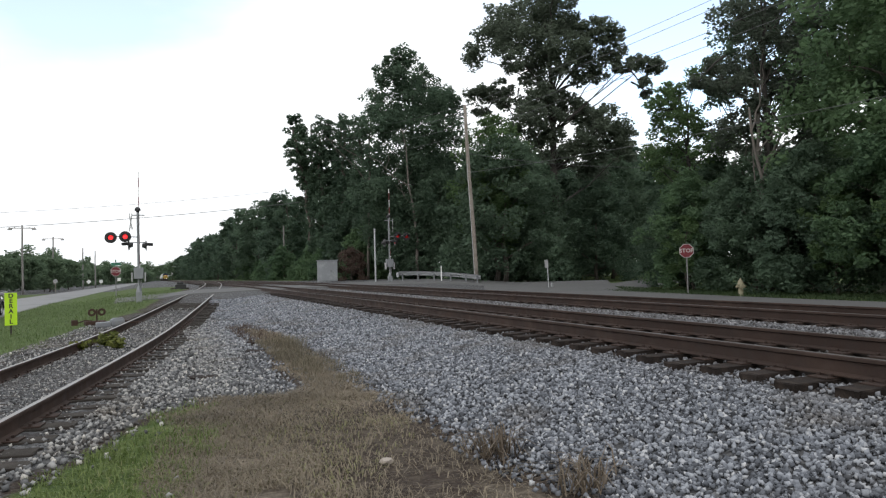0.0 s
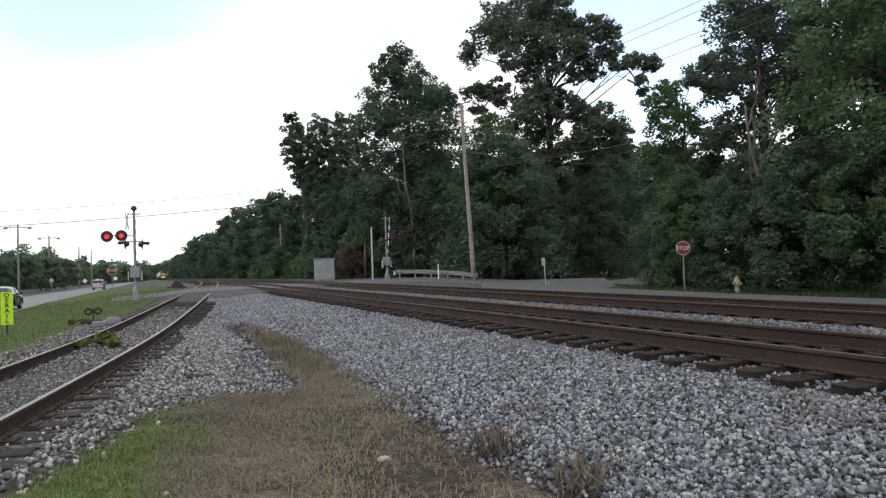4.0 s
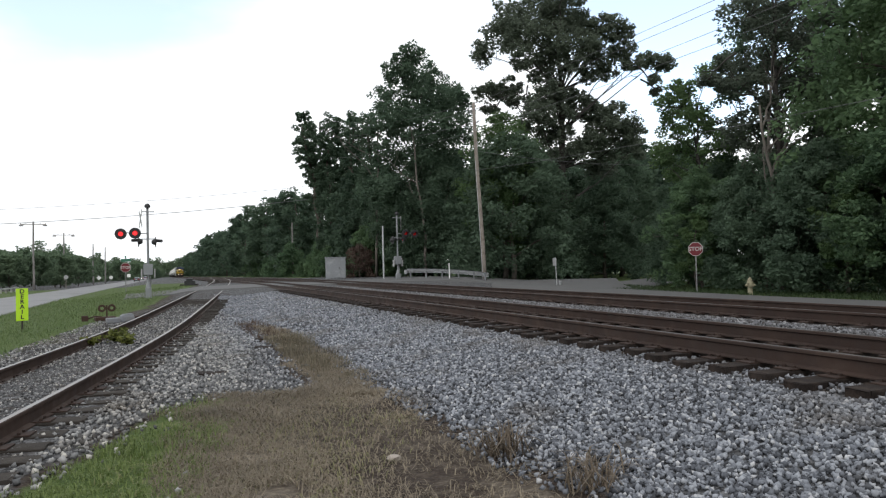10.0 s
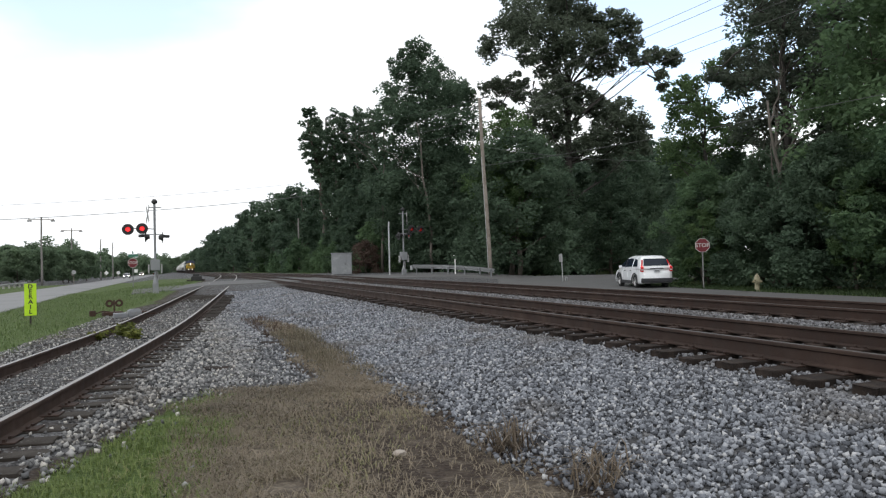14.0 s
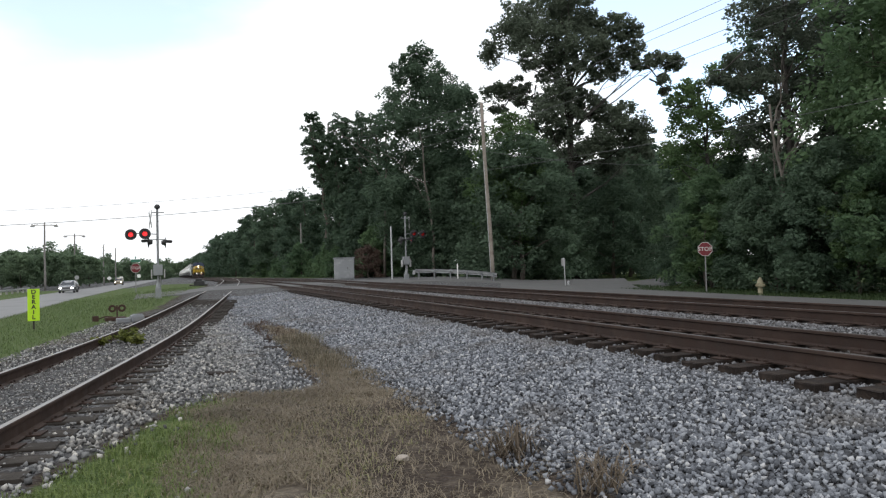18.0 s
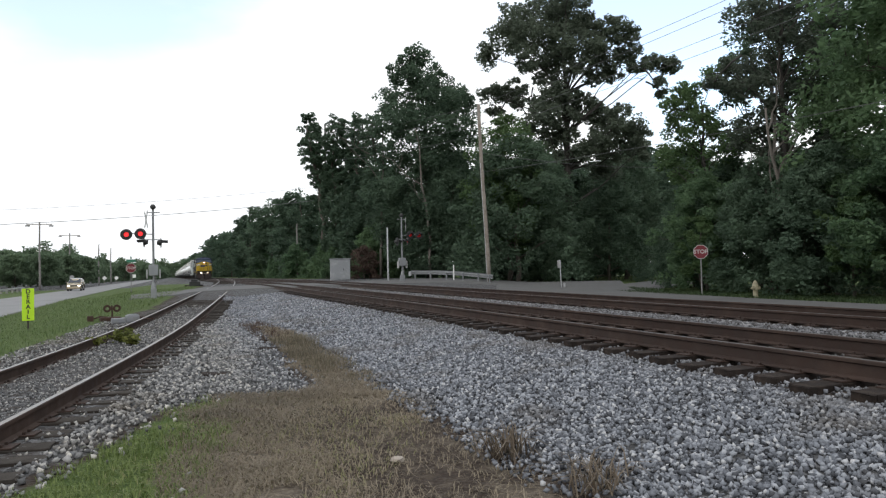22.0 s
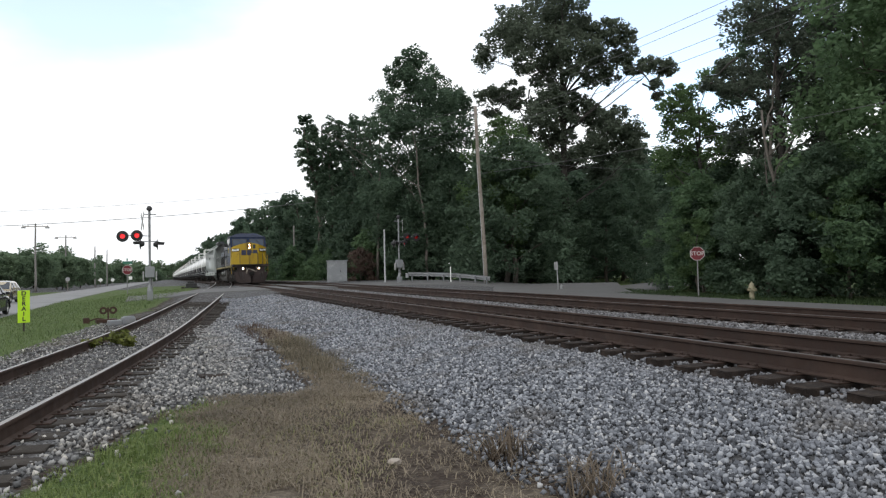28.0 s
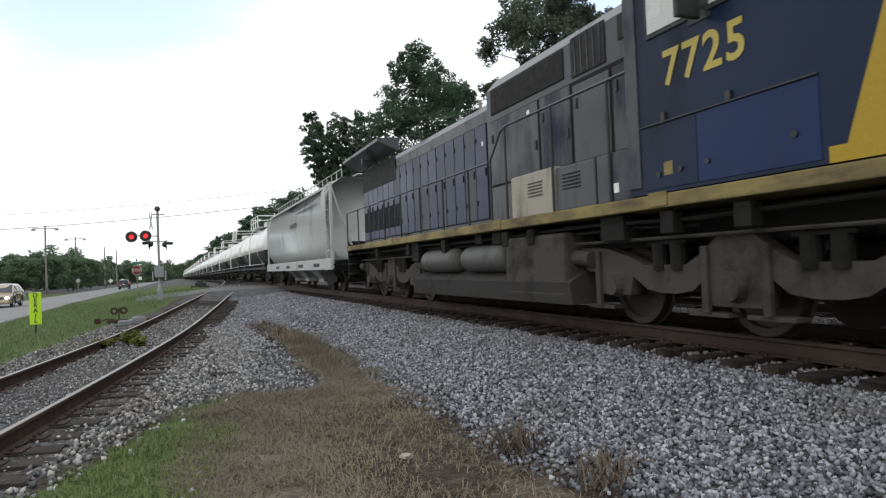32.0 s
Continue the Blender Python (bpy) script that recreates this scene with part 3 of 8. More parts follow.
def build_track(name, centre, s0, s1, tie_range, tie_mat, top, label, seed, tie_step=0.508, depth=0.20):
    """centre(s) gives x and rail height."""
    rnd = random.Random(seed)
    tr = thing(name, None, label, "railway track", kind="structure")
    for side in (-0.7525, 0.7525):
        line = []
        for s in stations(s0, s1):
            x, z = centre(s)
            line.append((x + side, s, z))
        part("rail", rail_mesh("rail", line, top), None, tr)
    ties = [tie_mesh("tie", 2.59, tie_mat, seed + i) for i in range(5)]
    s, count = tie_range[0], 0
    far_v, far_f = [], []
    while s < tie_range[1]:
        x, z = centre(s)
        x2, _ = centre(s + 0.5)
        yaw = math.degrees(math.atan2(-(x2 - x), 0.5))
        j = rnd.uniform(-0.06, 0.06)
        m = pose(x + j, s, z - depth + rnd.uniform(-0.012, 0.008), 0, rnd.uniform(-0.3, 0.3), yaw + rnd.uniform(-1.6, 1.6))
        if count < 150:
            t = part("tie", rnd.choice(ties), None, tr, m=m)
            if count < 60:
                for side in (-0.7525, 0.7525):
                    part("tie_plate", PLATE, None, t, m=pose(side - j, 0, 0))
        else:
            b = len(far_v)
            far_v += [tuple(m @ Vector((sx * 1.29, sy * 0.115, sz))) for sz in (-0.1, 0) for sx, sy in ((-1, -1), (1, -1), (1, 1), (-1, 1))]
            far_f += [(b + 4, b + 5, b + 6, b + 7), (b, b + 1, b + 5, b + 4), (b + 1, b + 2, b + 6, b + 5), (b + 2, b + 3, b + 7, b + 6), (b + 3, b, b + 4, b + 7)]
        count += 1
        s += tie_step * rnd.uniform(0.94, 1.06)
    if far_v:
        tagged(part("distant_ties", raw("distant_ties", far_v, far_f, tie_mat), None, tr), kind="stuff")
    return tr


near_track = build_track("main_track_near", main_line(0), -40, 900, (-6, 140), TIE, STEEL_TOP, "rusty-sided main line track on dark ties", 11)
far_track = build_track("main_track_far", main_line(SPACING), -40, 900, (-6, 120), TIE, STEEL_TOP, "second rusty-sided main line track on dark ties", 12)
siding_track = build_track("siding_track", siding, -28, 96, (-6, 88), TIE_OLD, STEEL_TOP_DULL, "curving siding track on old weathered ties", 13, depth=0.175)


def build_ballast(name, patches, seed, label):
    """Loose crushed stones lying on the bed: angular pieces of many sizes in one mesh."""
    rng = np.random.default_rng(seed)
    base = np.array([(1, 0, 0), (-1, 0, 0), (0, 1, 0), (0, -1, 0), (0, 0, 1), (0, 0, -1)], dtype=float)
    tri = np.array([(0, 2, 4), (2, 1, 4), (1, 3, 4), (3, 0, 4), (2, 0, 5), (1, 2, 5), (3, 1, 5), (0, 3, 5)])
    V, F = [], []
    cnt = 0
    for f, y0, y1, x0, x1, dens, size in patches:
        n = int((y1 - y0) * (x1 - x0) * dens)
        ys = rng.uniform(y0, y1, n)
        us = rng.uniform(x0, x1, n)
        for y, u in zip(ys, us):
            x = f(y) + u
            if not keep_stone(x, y):
                continue
            z = ground_z(x, y)
            q, _ = np.linalg.qr(rng.normal(size=(3, 3)))
            s = size * rng.uniform(0.55, 1.35) * np.array([1, rng.uniform(0.6, 1), rng.uniform(0.5, 0.9)])
            v = (base * (s * rng.uniform(0.75, 1.2, (6, 1)))) @ q.T + (x, y, z + 0.25 * size + rng.uniform(0, 0.6) * size)
            V.append(v)
            F.append(tri + 6 * cnt)
            cnt += 1
    me = soup(name, np.concatenate(V), np.concatenate(F), STONE)
    return tagged(new(name, me), label, "ballast", kind="stuff")


def keep_stone(x, y):
    u = x - track_x(y)
    if 36 < y < 60 and u > -4:
        return False
    if x < -3.95 and y < 21:
        k = max(inside(DRY, x, y), inside(GREEN, x, y))
        return noise.noise((x * 31, y * 31, 0)) * 0.85 + noise.noise((x * 2.2, y * 2.2, 4)) * 0.25 > k + 0.12
    return True


build_ballast("ballast", [
    (track_x, 1.5, 6.0, -4.3, -1.3, 1150, 0.027),
    (track_x, 6.0, 10.0, -4.3, -1.3, 950, 0.029),
    (track_x, 10.0, 16.0, -4.3, -1.3, 820, 0.030),
    (track_x, 16.0, 37.0, -4.4, -1.3, 330, 0.038),
    (track_x, 2.0, 26.0, -1.3, -0.82, 420, 0.027),
    (track_x, 2.0, 22.0, -0.7, 1.5, 170, 0.026),
    (track_x, 3.0, 38.0, 1.35, SPACING - 1.3, 330, 0.032),
    (track_x, 4.0, 32.0, SPACING - 1.3, SPACING + 1.3, 30, 0.035),
    (track_x, 4.0, 34.0, SPACING + 1.3, SPACING + 3.2, 90, 0.04),
    (lambda y: siding(y)[0], 3.0, 14.0, -0.68, 0.68, 300, 0.017),
    (lambda y: siding(y)[0], 3.0, 13.0, 0.85, 1.3, 100, 0.024),
    (lambda y: siding(y)[0], 14.0, 24.0, -0.68, 0.68, 160, 0.024),
    (lambda y: siding(y)[0], 3.0, 13.0, 1.3, 2.7, 400, 0.031),
    (lambda y: siding(y)[0], 3.0, 26.0, -2.3, -1.2, 170, 0.028),
    (lambda y: siding(y)[0], 13.0, 34.0, -1.0, 1.3, 45, 0.03),
    (lambda y: siding(y)[0], 13.0, 36.0, 1.3, 3.2, 200, 0.034),
    (lambda y: -4.95, 8.6, 22.0, -1.15, 1.0, 380, 0.028),
], 5, "pale grey crushed stone ballast")

# ---- trees ----
def leaves(rng, centres, radii, per, size, flat=0.75):
    """Folded leaf cards round the clump centres: verts and faces."""
    C = np.repeat(centres, per, axis=0)
    R = np.repeat(radii, per)
    n = len(C)
    d = rng.normal(size=(n, 3))
    d /= np.linalg.norm(d, axis=1)[:, None]
    rad = R * rng.uniform(0.25, 1.0, n) ** 0.6
    P = C + d * rad[:, None] * np.array([1, 1, flat])
    a = rng.normal(size=(n, 3))
    a[:, 2] *= 0.55
    a /= np.linalg.norm(a, axis=1)[:, None]
    b = np.cross(a, rng.normal(size=(n, 3)))
    b /= np.linalg.norm(b, axis=1)[:, None]
    c = np.cross(a, b)
    s = size * rng.uniform(0.6, 1.35, n)[:, None]
    V = np.stack([P - a * s, P + b * s * 0.55 + c * s * 0.18, P + a * s, P - b * s * 0.55 + c * s * 0.18], axis=1).reshape(-1, 3)
    i = np.arange(n)[:, None] * 4
    return V, np.concatenate([i + (0, 1, 2), i + (0, 2, 3)])


def limb(bm, rng, a, d, length, r, depth, tips):
    """A limb that bends and forks; its ends are noted in tips."""
    pts, p, v = [a], Vector(a), Vector(d).normalized()
    n = 4
    for i in range(n):
        v = (v + Vector(rng.normal(size=3) * 0.17) + Vector((0, 0, 0.05))).normalized()
        p = p + v * length / n
        pts.append(p.copy())
    pipe(bm, pts, r, 6 if r > 0.06 else 4, r * 0.45)
    tips.append(pts[-1])
    if depth > 0:
        for k in (2, 3, 4):
            out = Vector(rng.normal(size=3))
            out.z = abs(out.z) * 0.4
            limb(bm, rng, pts[k], (v * 0.6 + out.normalized() * 0.9), length * 0.55, r * 0.45, depth - 1, tips)
    elif length > 1.0:
        tips.append(pts[2])


def make_tree(name, height, spread, base, leaf, seed, bark=BARK, trunk=None, clumps=150, per=70, size=0.16, open_=0.0, clump_r=0.16, shape="round", lean=(0, 0), limbs=14):
    """Trunk with limbs and a crown of leaf clumps. base: where the crown begins, as a share of the height."""
    rng = np.random.default_rng(seed)
    th = thing(name)
    bm = bmesh.new()
    r = trunk or height * 0.016
    top = height * 0.93
    pts = [Vector((lean[0] * max(0, z / top) ** 1.3 + rng.normal() * 0.012 * height * (z > 0), lean[1] * max(0, z / top) ** 1.3 + rng.normal() * 0.012 * height * (z > 0), z)) for z in np.linspace(-0.3, top, 9)]
    pipe(bm, pts, r * 1.15, 9, r * 0.2)

    def env(t):
        """Crown radius at a share of the crown's height."""
        if shape == "round":
            return math.sqrt(max(0, 1 - (2 * t - 0.9) ** 2 / 1.25))
        if shape == "poplar":
            return 0.45 + 0.55 * math.sin(math.pi * min(1, t * 0.9 + 0.12))
        if shape == "bush":
            return math.sqrt(max(0.0, 1 - t ** 2.2))
        return 1 - 0.75 * t
    tips = []
    h0 = height * base
    for i in range(limbs):
        t = 0.02 + 0.9 * (i + rng.uniform(0, 0.8)) / limbs
        z = h0 * 0.85 + (top - h0 * 0.85) * t * 0.92
        k = min(7, int(z / top * 8))
        p = pts[k].lerp(pts[k + 1], min(1, max(0, (z / top * 8 - k))))
        ang = i * 2.4 + rng.uniform(-0.4, 0.4)
        L = spread * env(t) * rng.uniform(0.55, 0.9)
        limb(bm, rng, p, (math.cos(ang), math.sin(ang), 0.35 + 0.5 * t), max(L, 0.5), r * 0.42 * (1 - 0.6 * t), 1, tips)
    part("trunk", bm, bark, th, smooth=True)
    tips = np.array([tuple(t) for t in tips])
    # clumps: at limb ends and through the outer crown
    C = [tips[rng.integers(len(tips), size=clumps // 2)] + rng.normal(size=(clumps // 2, 3)) * spread * 0.07]
    rest = clumps - clumps // 2
    t = rng.uniform(0, 1, rest)
    ang = rng.uniform(0, 2 * math.pi, rest)
    rr = np.array([env(v) for v in t]) * spread * rng.uniform(0.45, 1.0, rest) ** 0.6 * (1 + 0.16 * np.sin(ang * 3 + seed) + 0.12 * np.sin(ang * 5 + t * 9))
    cx = lean[0] * t
    cy = lean[1] * t
    C.append(np.stack([cx + rr * np.cos(ang), cy + rr * np.sin(ang), h0 + t * (height - h0)], axis=1))
    C = np.concatenate(C)
    if open_:
        keep = np.array([noise.noise(Vector(c) * (1.6 / spread) + Vector((seed, 0, 0))) for c in C]) > -0.35 + open_ * 0.5
        C = C[keep]
    C = C[C[:, 2] > h0 * 0.7]
    R = spread * clump_r * rng.uniform(0.6, 1.4, len(C))
    V, F = leaves(rng, C, R, per, size)
    part("crown", soup("crown", V, F, leaf), None, th)
    return th


def put(ob, spots, label, category="tree", group=""):
    """Sets ob at the first spot and copies of it at the others: x, y, turn, scale."""
    for i, (x, y, turn, sc) in enumerate(spots):
        m = pose(x, y, ground_z(x, y) - 0.05, 0, 0, turn) @ Matrix.Diagonal((sc, sc, sc, 1))
        o = ob if i == 0 else copy_thing(ob, Matrix.Identity(4))
        o.matrix_basis = m
        tagged(o, label, category, group)


def bough_tree(name, trunk_top, r, boughs, leaf, seed, per=60, size=0.17, fill=150, depth=0.55):
    """A tree whose boughs are told one by one: sideways reach, height, size; their depth is left to chance."""
    rng = np.random.default_rng(seed)
    th = thing(name)
    bm = bmesh.new()
    spine = [Vector((rng.normal() * 0.12, rng.normal() * 0.12, z)) for z in np.linspace(-0.3, trunk_top, 8)]
    pipe(bm, spine, r, 10, r * 0.25)
    C, R = [], []
    for u, z, br in boughs:
        d = rng.normal() * depth * (br + 1.2)
        c = Vector((u, d, z))
        k = max(2, min(6, int((z - 0.32 * abs(u) - 0.6) / trunk_top * 7)))
        a = spine[k]
        if br < 0.75 and abs(u) > 3:
            a = c + Vector((-1.4 * math.copysign(1, u), 0, 1.3))
        mid = a.lerp(c, 0.5) + Vector((rng.normal() * 0.4, rng.normal() * 0.4, 0.1 - 0.05 * abs(u) + 0.3 * rng.normal()))
        pipe(bm, [a, a.lerp(mid, 0.5) + Vector((0, 0, 0.1)), mid, mid.lerp(c, 0.5) + Vector((rng.normal() * 0.2, 0, rng.normal() * 0.2)), c], r * 0.2, 6, 0.025)
        for _ in range(4):
            limb(bm, rng, mid.lerp(c, rng.uniform(0.4, 1)), rng.normal(size=3) + (0, 0, 0.3), br * 0.9, 0.035, 0, [])
        n = 4 + int(fill * (br + 0.3) ** 2 / 40)
        dirs = rng.normal(size=(n, 3))
        dirs /= np.linalg.norm(dirs, axis=1)[:, None]
        C.append(np.array(tuple(c)) + dirs * (br * 1.12 * rng.uniform(0.05, 1, n) ** 0.5)[:, None] * (1, 1, 0.85))
        R.append((0.2 + 0.24 * br) * rng.uniform(0.6, 1.5, n))
    part("trunk", bm, SILHOUETTE_BARK, th, smooth=True)
    V, F = leaves(rng, np.concatenate(C), np.concatenate(R), per, size)
    part("crown", soup("crown", V, F, leaf), None, th)
    return th

# ---- the woods, tree by tree ----
OAK = [(-7.7, 23.0, 1.3), (-5.6, 24.3, 1.8), (-3.2, 23.4, 2.2), (-4.3, 25.7, 2.0), (-0.9, 25.0, 2.2), (1.1, 25.0, 2.0), (2.6, 23.4, 1.3), (4.2, 23.4, 1.5), (5.5, 23.0, 1.2), (5.9, 21.4, 1.2), (3.9, 21.2, 1.6),
       (2.1, 21.4, 1.5), (0.3, 22.1, 1.8), (-1.7, 21.4, 1.8), (-3.3, 20.7, 1.3), (-1.5, 27.2, 2.2), (0.9, 27.2, 2.0), (-7.2, 18.5, 1.0), (-5.9, 18.5, 1.2), (-6.8, 16.9, 0.7), (-4.6, 18.9, 0.9), (-1.3, 19.4, 1.5),
       (0.7, 19.8, 1.3), (2.5, 19.4, 1.1), (4.3, 19.6, 0.9), (6.5, 19.8, 0.9), (7.9, 20.3, 0.8), (9.2, 20.8, 1.0), (9.8, 20.1, 0.7), (8.3, 18.0, 0.6), (8.6, 17.0, 0.4)]
OAK_LOW = [(-2.5, 16.9, 1.0), (-1.1, 17.6, 1.1), (0.3, 18.0, 0.9), (1.5, 17.0, 1.0), (-0.3, 15.8, 1.2), (-2.3, 15.4, 1.1), (2.6, 16.2, 1.1), (3.7, 15.4, 1.3), (4.9, 14.7, 1.2), (5.9, 13.3, 1.1), (4.5, 12.9, 1.7),
           (2.9, 12.7, 1.1), (1.4, 12.0, 1.1), (-0.3, 13.8, 1.1), (-1.6, 14.0, 0.9), (-0.4, 11.8, 1.1), (6.3, 11.9, 0.8), (3.6, 11.1, 1.3), (-2.0, 11.5, 1.1), (-3.2, 14.2, 0.7), (-4.5, 17.4, 0.5)]
put(bough_tree("oak_tree", 25, 0.48, OAK + [(u, z, r * 1.25) for u, z, r in OAK_LOW], LEAF_OAK, 21, per=50, size=0.16, fill=290), [(28.0, 53.8, -33.0, 1.0)], "very tall dark oak with an open crown and sky gaps")
HICKORY = [(-1.5, 15.5, 1.1), (-0.1, 15.5, 1.1), (1.6, 15.5, 1.1), (2.9, 14.9, 0.8), (-2.1, 14.2, 0.9), (-0.7, 14.2, 0.9), (0.9, 14.1, 1.1), (2.3, 13.8, 0.9), (-3.0, 12.9, 0.6), (-1.9, 12.8, 0.8), (-0.6, 12.6, 0.8),
           (0.7, 12.6, 0.8), (2.0, 12.5, 0.8), (3.0, 12.8, 0.6), (-3.4, 11.7, 0.6), (-2.4, 11.3, 0.6), (-1.1, 11.6, 0.6), (1.5, 11.3, 0.6), (2.0, 10.3, 0.7), (-0.9, 16.8, 1.1), (0.8, 16.9, 1.3), (2.5, 16.6, 1.1),
           (2.1, 9.0, 0.6), (1.7, 8.0, 0.6), (0.1, 11.5, 0.6), (-0.7, 10.3, 0.6), (-2.6, 10.2, 0.7), (-1.6, 9.9, 0.7), (-0.7, 9.1, 0.6), (-2.1, 8.8, 0.8), (-1.0, 7.8, 0.8)]
put(bough_tree("hickory_tree", 16.5, 0.30, [(u + 0.15, z, r * 1.1) for u, z, r in HICKORY], LEAF_OAK, 24, per=38, size=0.115, fill=310, depth=0.9), [(25.5, 27.9, -49.3, 1.0)], "tall dark broadleaf tree at the wood's edge", group="wood edge trees")
put(bough_tree("walnut_tree", 16.5, 0.26, [(u + 0.3, z + 0.2, r) for u, z, r in HICKORY], LEAF_DARK, 46, per=30, size=0.13, fill=250, depth=0.9), [(31.0, 32.6, -49.3, 1.17)], "tall dark tree standing close behind the wood's edge", group="wood edge trees")
LOCUST = [(-0.4, 13.8, 0.7), (0.6, 13.6, 0.7), (-1.3, 13.0, 0.6), (-2.0, 11.9, 0.7), (-0.7, 12.0, 0.9), (0.2, 11.5, 0.8), (-1.5, 10.7, 0.9), (-0.4, 10.5, 0.9), (-2.6, 9.7, 0.7), (-1.4, 9.2, 0.9), (-0.1, 9.2, 0.9),
          (1.1, 10.2, 0.8), (1.1, 8.7, 0.8), (2.1, 9.2, 0.8), (-2.1, 8.3, 0.8), (-1.2, 7.6, 1.0), (0.3, 7.6, 1.0), (1.6, 7.4, 1.0)]
put(bough_tree("locust_tree", 12.5, 0.2, [(u, z, r * 1.1) for u, z, r in LOCUST], LEAF_LIGHT, 25, per=42, size=0.115, fill=340, depth=0.9), [(26.0, 34.6, -43.6, 1.0)], "lighter green tree at the wood's edge")
MAPLE = [(-0.6, 20.6, 1.5), (-1.8, 19.2, 1.7), (1.1, 19.7, 1.8), (2.9, 18.5, 1.6), (-2.4, 16.8, 1.9), (0.5, 16.8, 2.3), (3.2, 16.2, 1.7), (-2.7, 14.3, 2.1), (0.1, 13.8, 2.3), (2.7, 13.5, 2.1),
         (-2.3, 11.2, 2.4), (1.2, 11.0, 2.4), (3.8, 11.0, 1.9), (-1.9, 7.9, 2.6), (2.2, 7.9, 2.6), (4.2, 8.4, 2.0), (-3.0, 5.8, 2.4), (0.3, 5.3, 2.6), (4.0, 5.3, 2.6), (-4.2, 8.6, 2.0), (-1.0, 3.0, 2.5), (3.0, 3.0, 2.5)]
put(bough_tree("maple_tree", 19, 0.36, MAPLE, LEAF_DARK, 22, per=58, size=0.15, fill=310, depth=0.7), [(16.2, 60.5, -20.9, 1.0)], "tall dense dark green tree behind the crossing")
put(make_tree("poplar_tree", 20.0, 1.9, 0.06, LEAF_DARK, 23, clumps=340, per=55, size=0.14, clump_r=0.22, shape="poplar"),
    [(12.0, 79.0, 80, 0.99), (14.6, 77, 200, 0.98), (14.0, 70, 310, 0.9), (11.4, 78.0, 30, 0.93), (13.4, 79.5, 260, 0.96), (12.9, 73.0, 110, 0.93)], "tall upright tree with loose tufted foliage", group="tufted trees")
put(make_tree("leaning_poplar", 19.6, 1.75, 0.52, LEAF_DARK, 43, clumps=230, per=55, size=0.14, clump_r=0.2, shape="poplar", lean=(-2.4, 0)),
    [(11.2, 80.0, 0, 1.0), (11.9, 82.0, -12, 0.96)], "tufted tree leaning out over the railway", group="tufted trees")
put(make_tree("broadleaf_tree", 19.0, 5.4, 0.25, LEAF_DARK, 24, clumps=400, per=75, size=0.15, open_=0.06, clump_r=0.13), [(31, 20, 250, 1.0)], "tall dark broadleaf tree deep in the wood", group="wood edge trees")
put(make_tree("ash_tree", 14.0, 3.3, 0.2, LEAF_LIGHT, 25, clumps=330, per=65, size=0.13, clump_r=0.18), [(18.6, 48.4, 120, 0.95)], "lighter green tree behind the utility pole")
put(make_tree("elm_tree", 17.0, 4.8, 0.12, LEAF_MID, 26, clumps=400, per=75, size=0.15, clump_r=0.15),
    [(25.0, 19.9, 0, 1.0), (31.5, 25.6, 60, 1.1), (27.0, 12.0, 120, 1.1), (29, 4, 30, 1.1)], "full green tree at the wood's edge", group="wood edge trees")
put(make_tree("young_maple", 10.5, 4.2, 0.03, LEAF_DARK, 27, clumps=330, per=75, size=0.14, clump_r=0.17, shape="bush", limbs=12),
    [(17.6, 57.4, 0, 0.95), (20.4, 51.2, 70, 1.0), (24.4, 53.0, 140, 1.05), (16.4, 66.0, 300, 0.8), (31.5, 52.5, 170, 0.9), (14.6, 69.5, 200, 1.05), (25.0, 57.0, 100, 0.95), (37, 57.5, 10, 1.2), (18.5, 46.7, 60, 1.08)],
    "dense dark undergrowth tree with leaves to the ground", group="undergrowth trees")
put(make_tree("inner_wood_tree", 10.5, 4.4, 0.03, LEAF_DARK, 34, clumps=220, per=40, size=0.26, clump_r=0.19, shape="bush", limbs=10),
    [(35.5, 64.5, 210, 1.15), (28.5, 68, 90, 1.2), (36, 78, 200, 1.4), (47, 70, 60, 1.4), (20, 66, 30, 1.3), (14.2, 74, 160, 1.1), (46, 44.5, 250, 1.1), (33, 66, 40, 1.3), (38, 70, 120, 1.4), (57, 47, 200, 1.3), (50, 72, 300, 1.6), (60, 73, 20, 1.6), (45.2, 71.1, 70, 1.2), (49.4, 72.9, 130, 1.2), (48.1, 78.9, 250, 1.2)],
    "dark tree deep inside the wood", group="undergrowth trees")
# dark leaves here put the shade under the canopy into the thicket's colour
put(make_tree("hedge_tree", 7.4, 3.1, 0.02, LEAF_DARK, 28, clumps=360, per=80, size=0.105, clump_r=0.16, shape="bush", limbs=12),
    [(26.6, 36.4, 0, 0.9), (22.6, 26.4, 130, 0.95), (22.3, 22.4, 190, 0.95), (21.0, 14.0, 310, 1.0), (20.8, 9.5, 20, 1.05), (21, 4, 100, 1.1), (26.5, 33, 40, 1.1), (26, 26.5, 200, 1.0)],
    "leafy green thicket tree reaching the ground, leaves darkened for shade", group="thicket trees")
put(make_tree("hazel_tree", 7.6, 2.9, 0.04, LEAF_MID, 38, clumps=300, per=75, size=0.105, clump_r=0.15, shape="bush", limbs=12, open_=0.1),
    [(23.1, 31.4, 60, 0.95), (21.8, 18.2, 250, 1.0), (25.5, 17, 270, 1.45)], "leafy lighter green thicket tree reaching the ground", group="thicket trees")
put(make_tree("sapling", 5.5, 1.5, 0.25, LEAF_LIGHT, 39, clumps=120, per=55, size=0.10, clump_r=0.2, open_=0.1, limbs=9),
    [(21.4, 30.2, 0, 0.8), (20.6, 16.4, 110, 0.95), (20.0, 12.4, 200, 1.1), (21.5, 21.0, 300, 0.9)], "bright green sapling at the wood's edge", group="saplings")
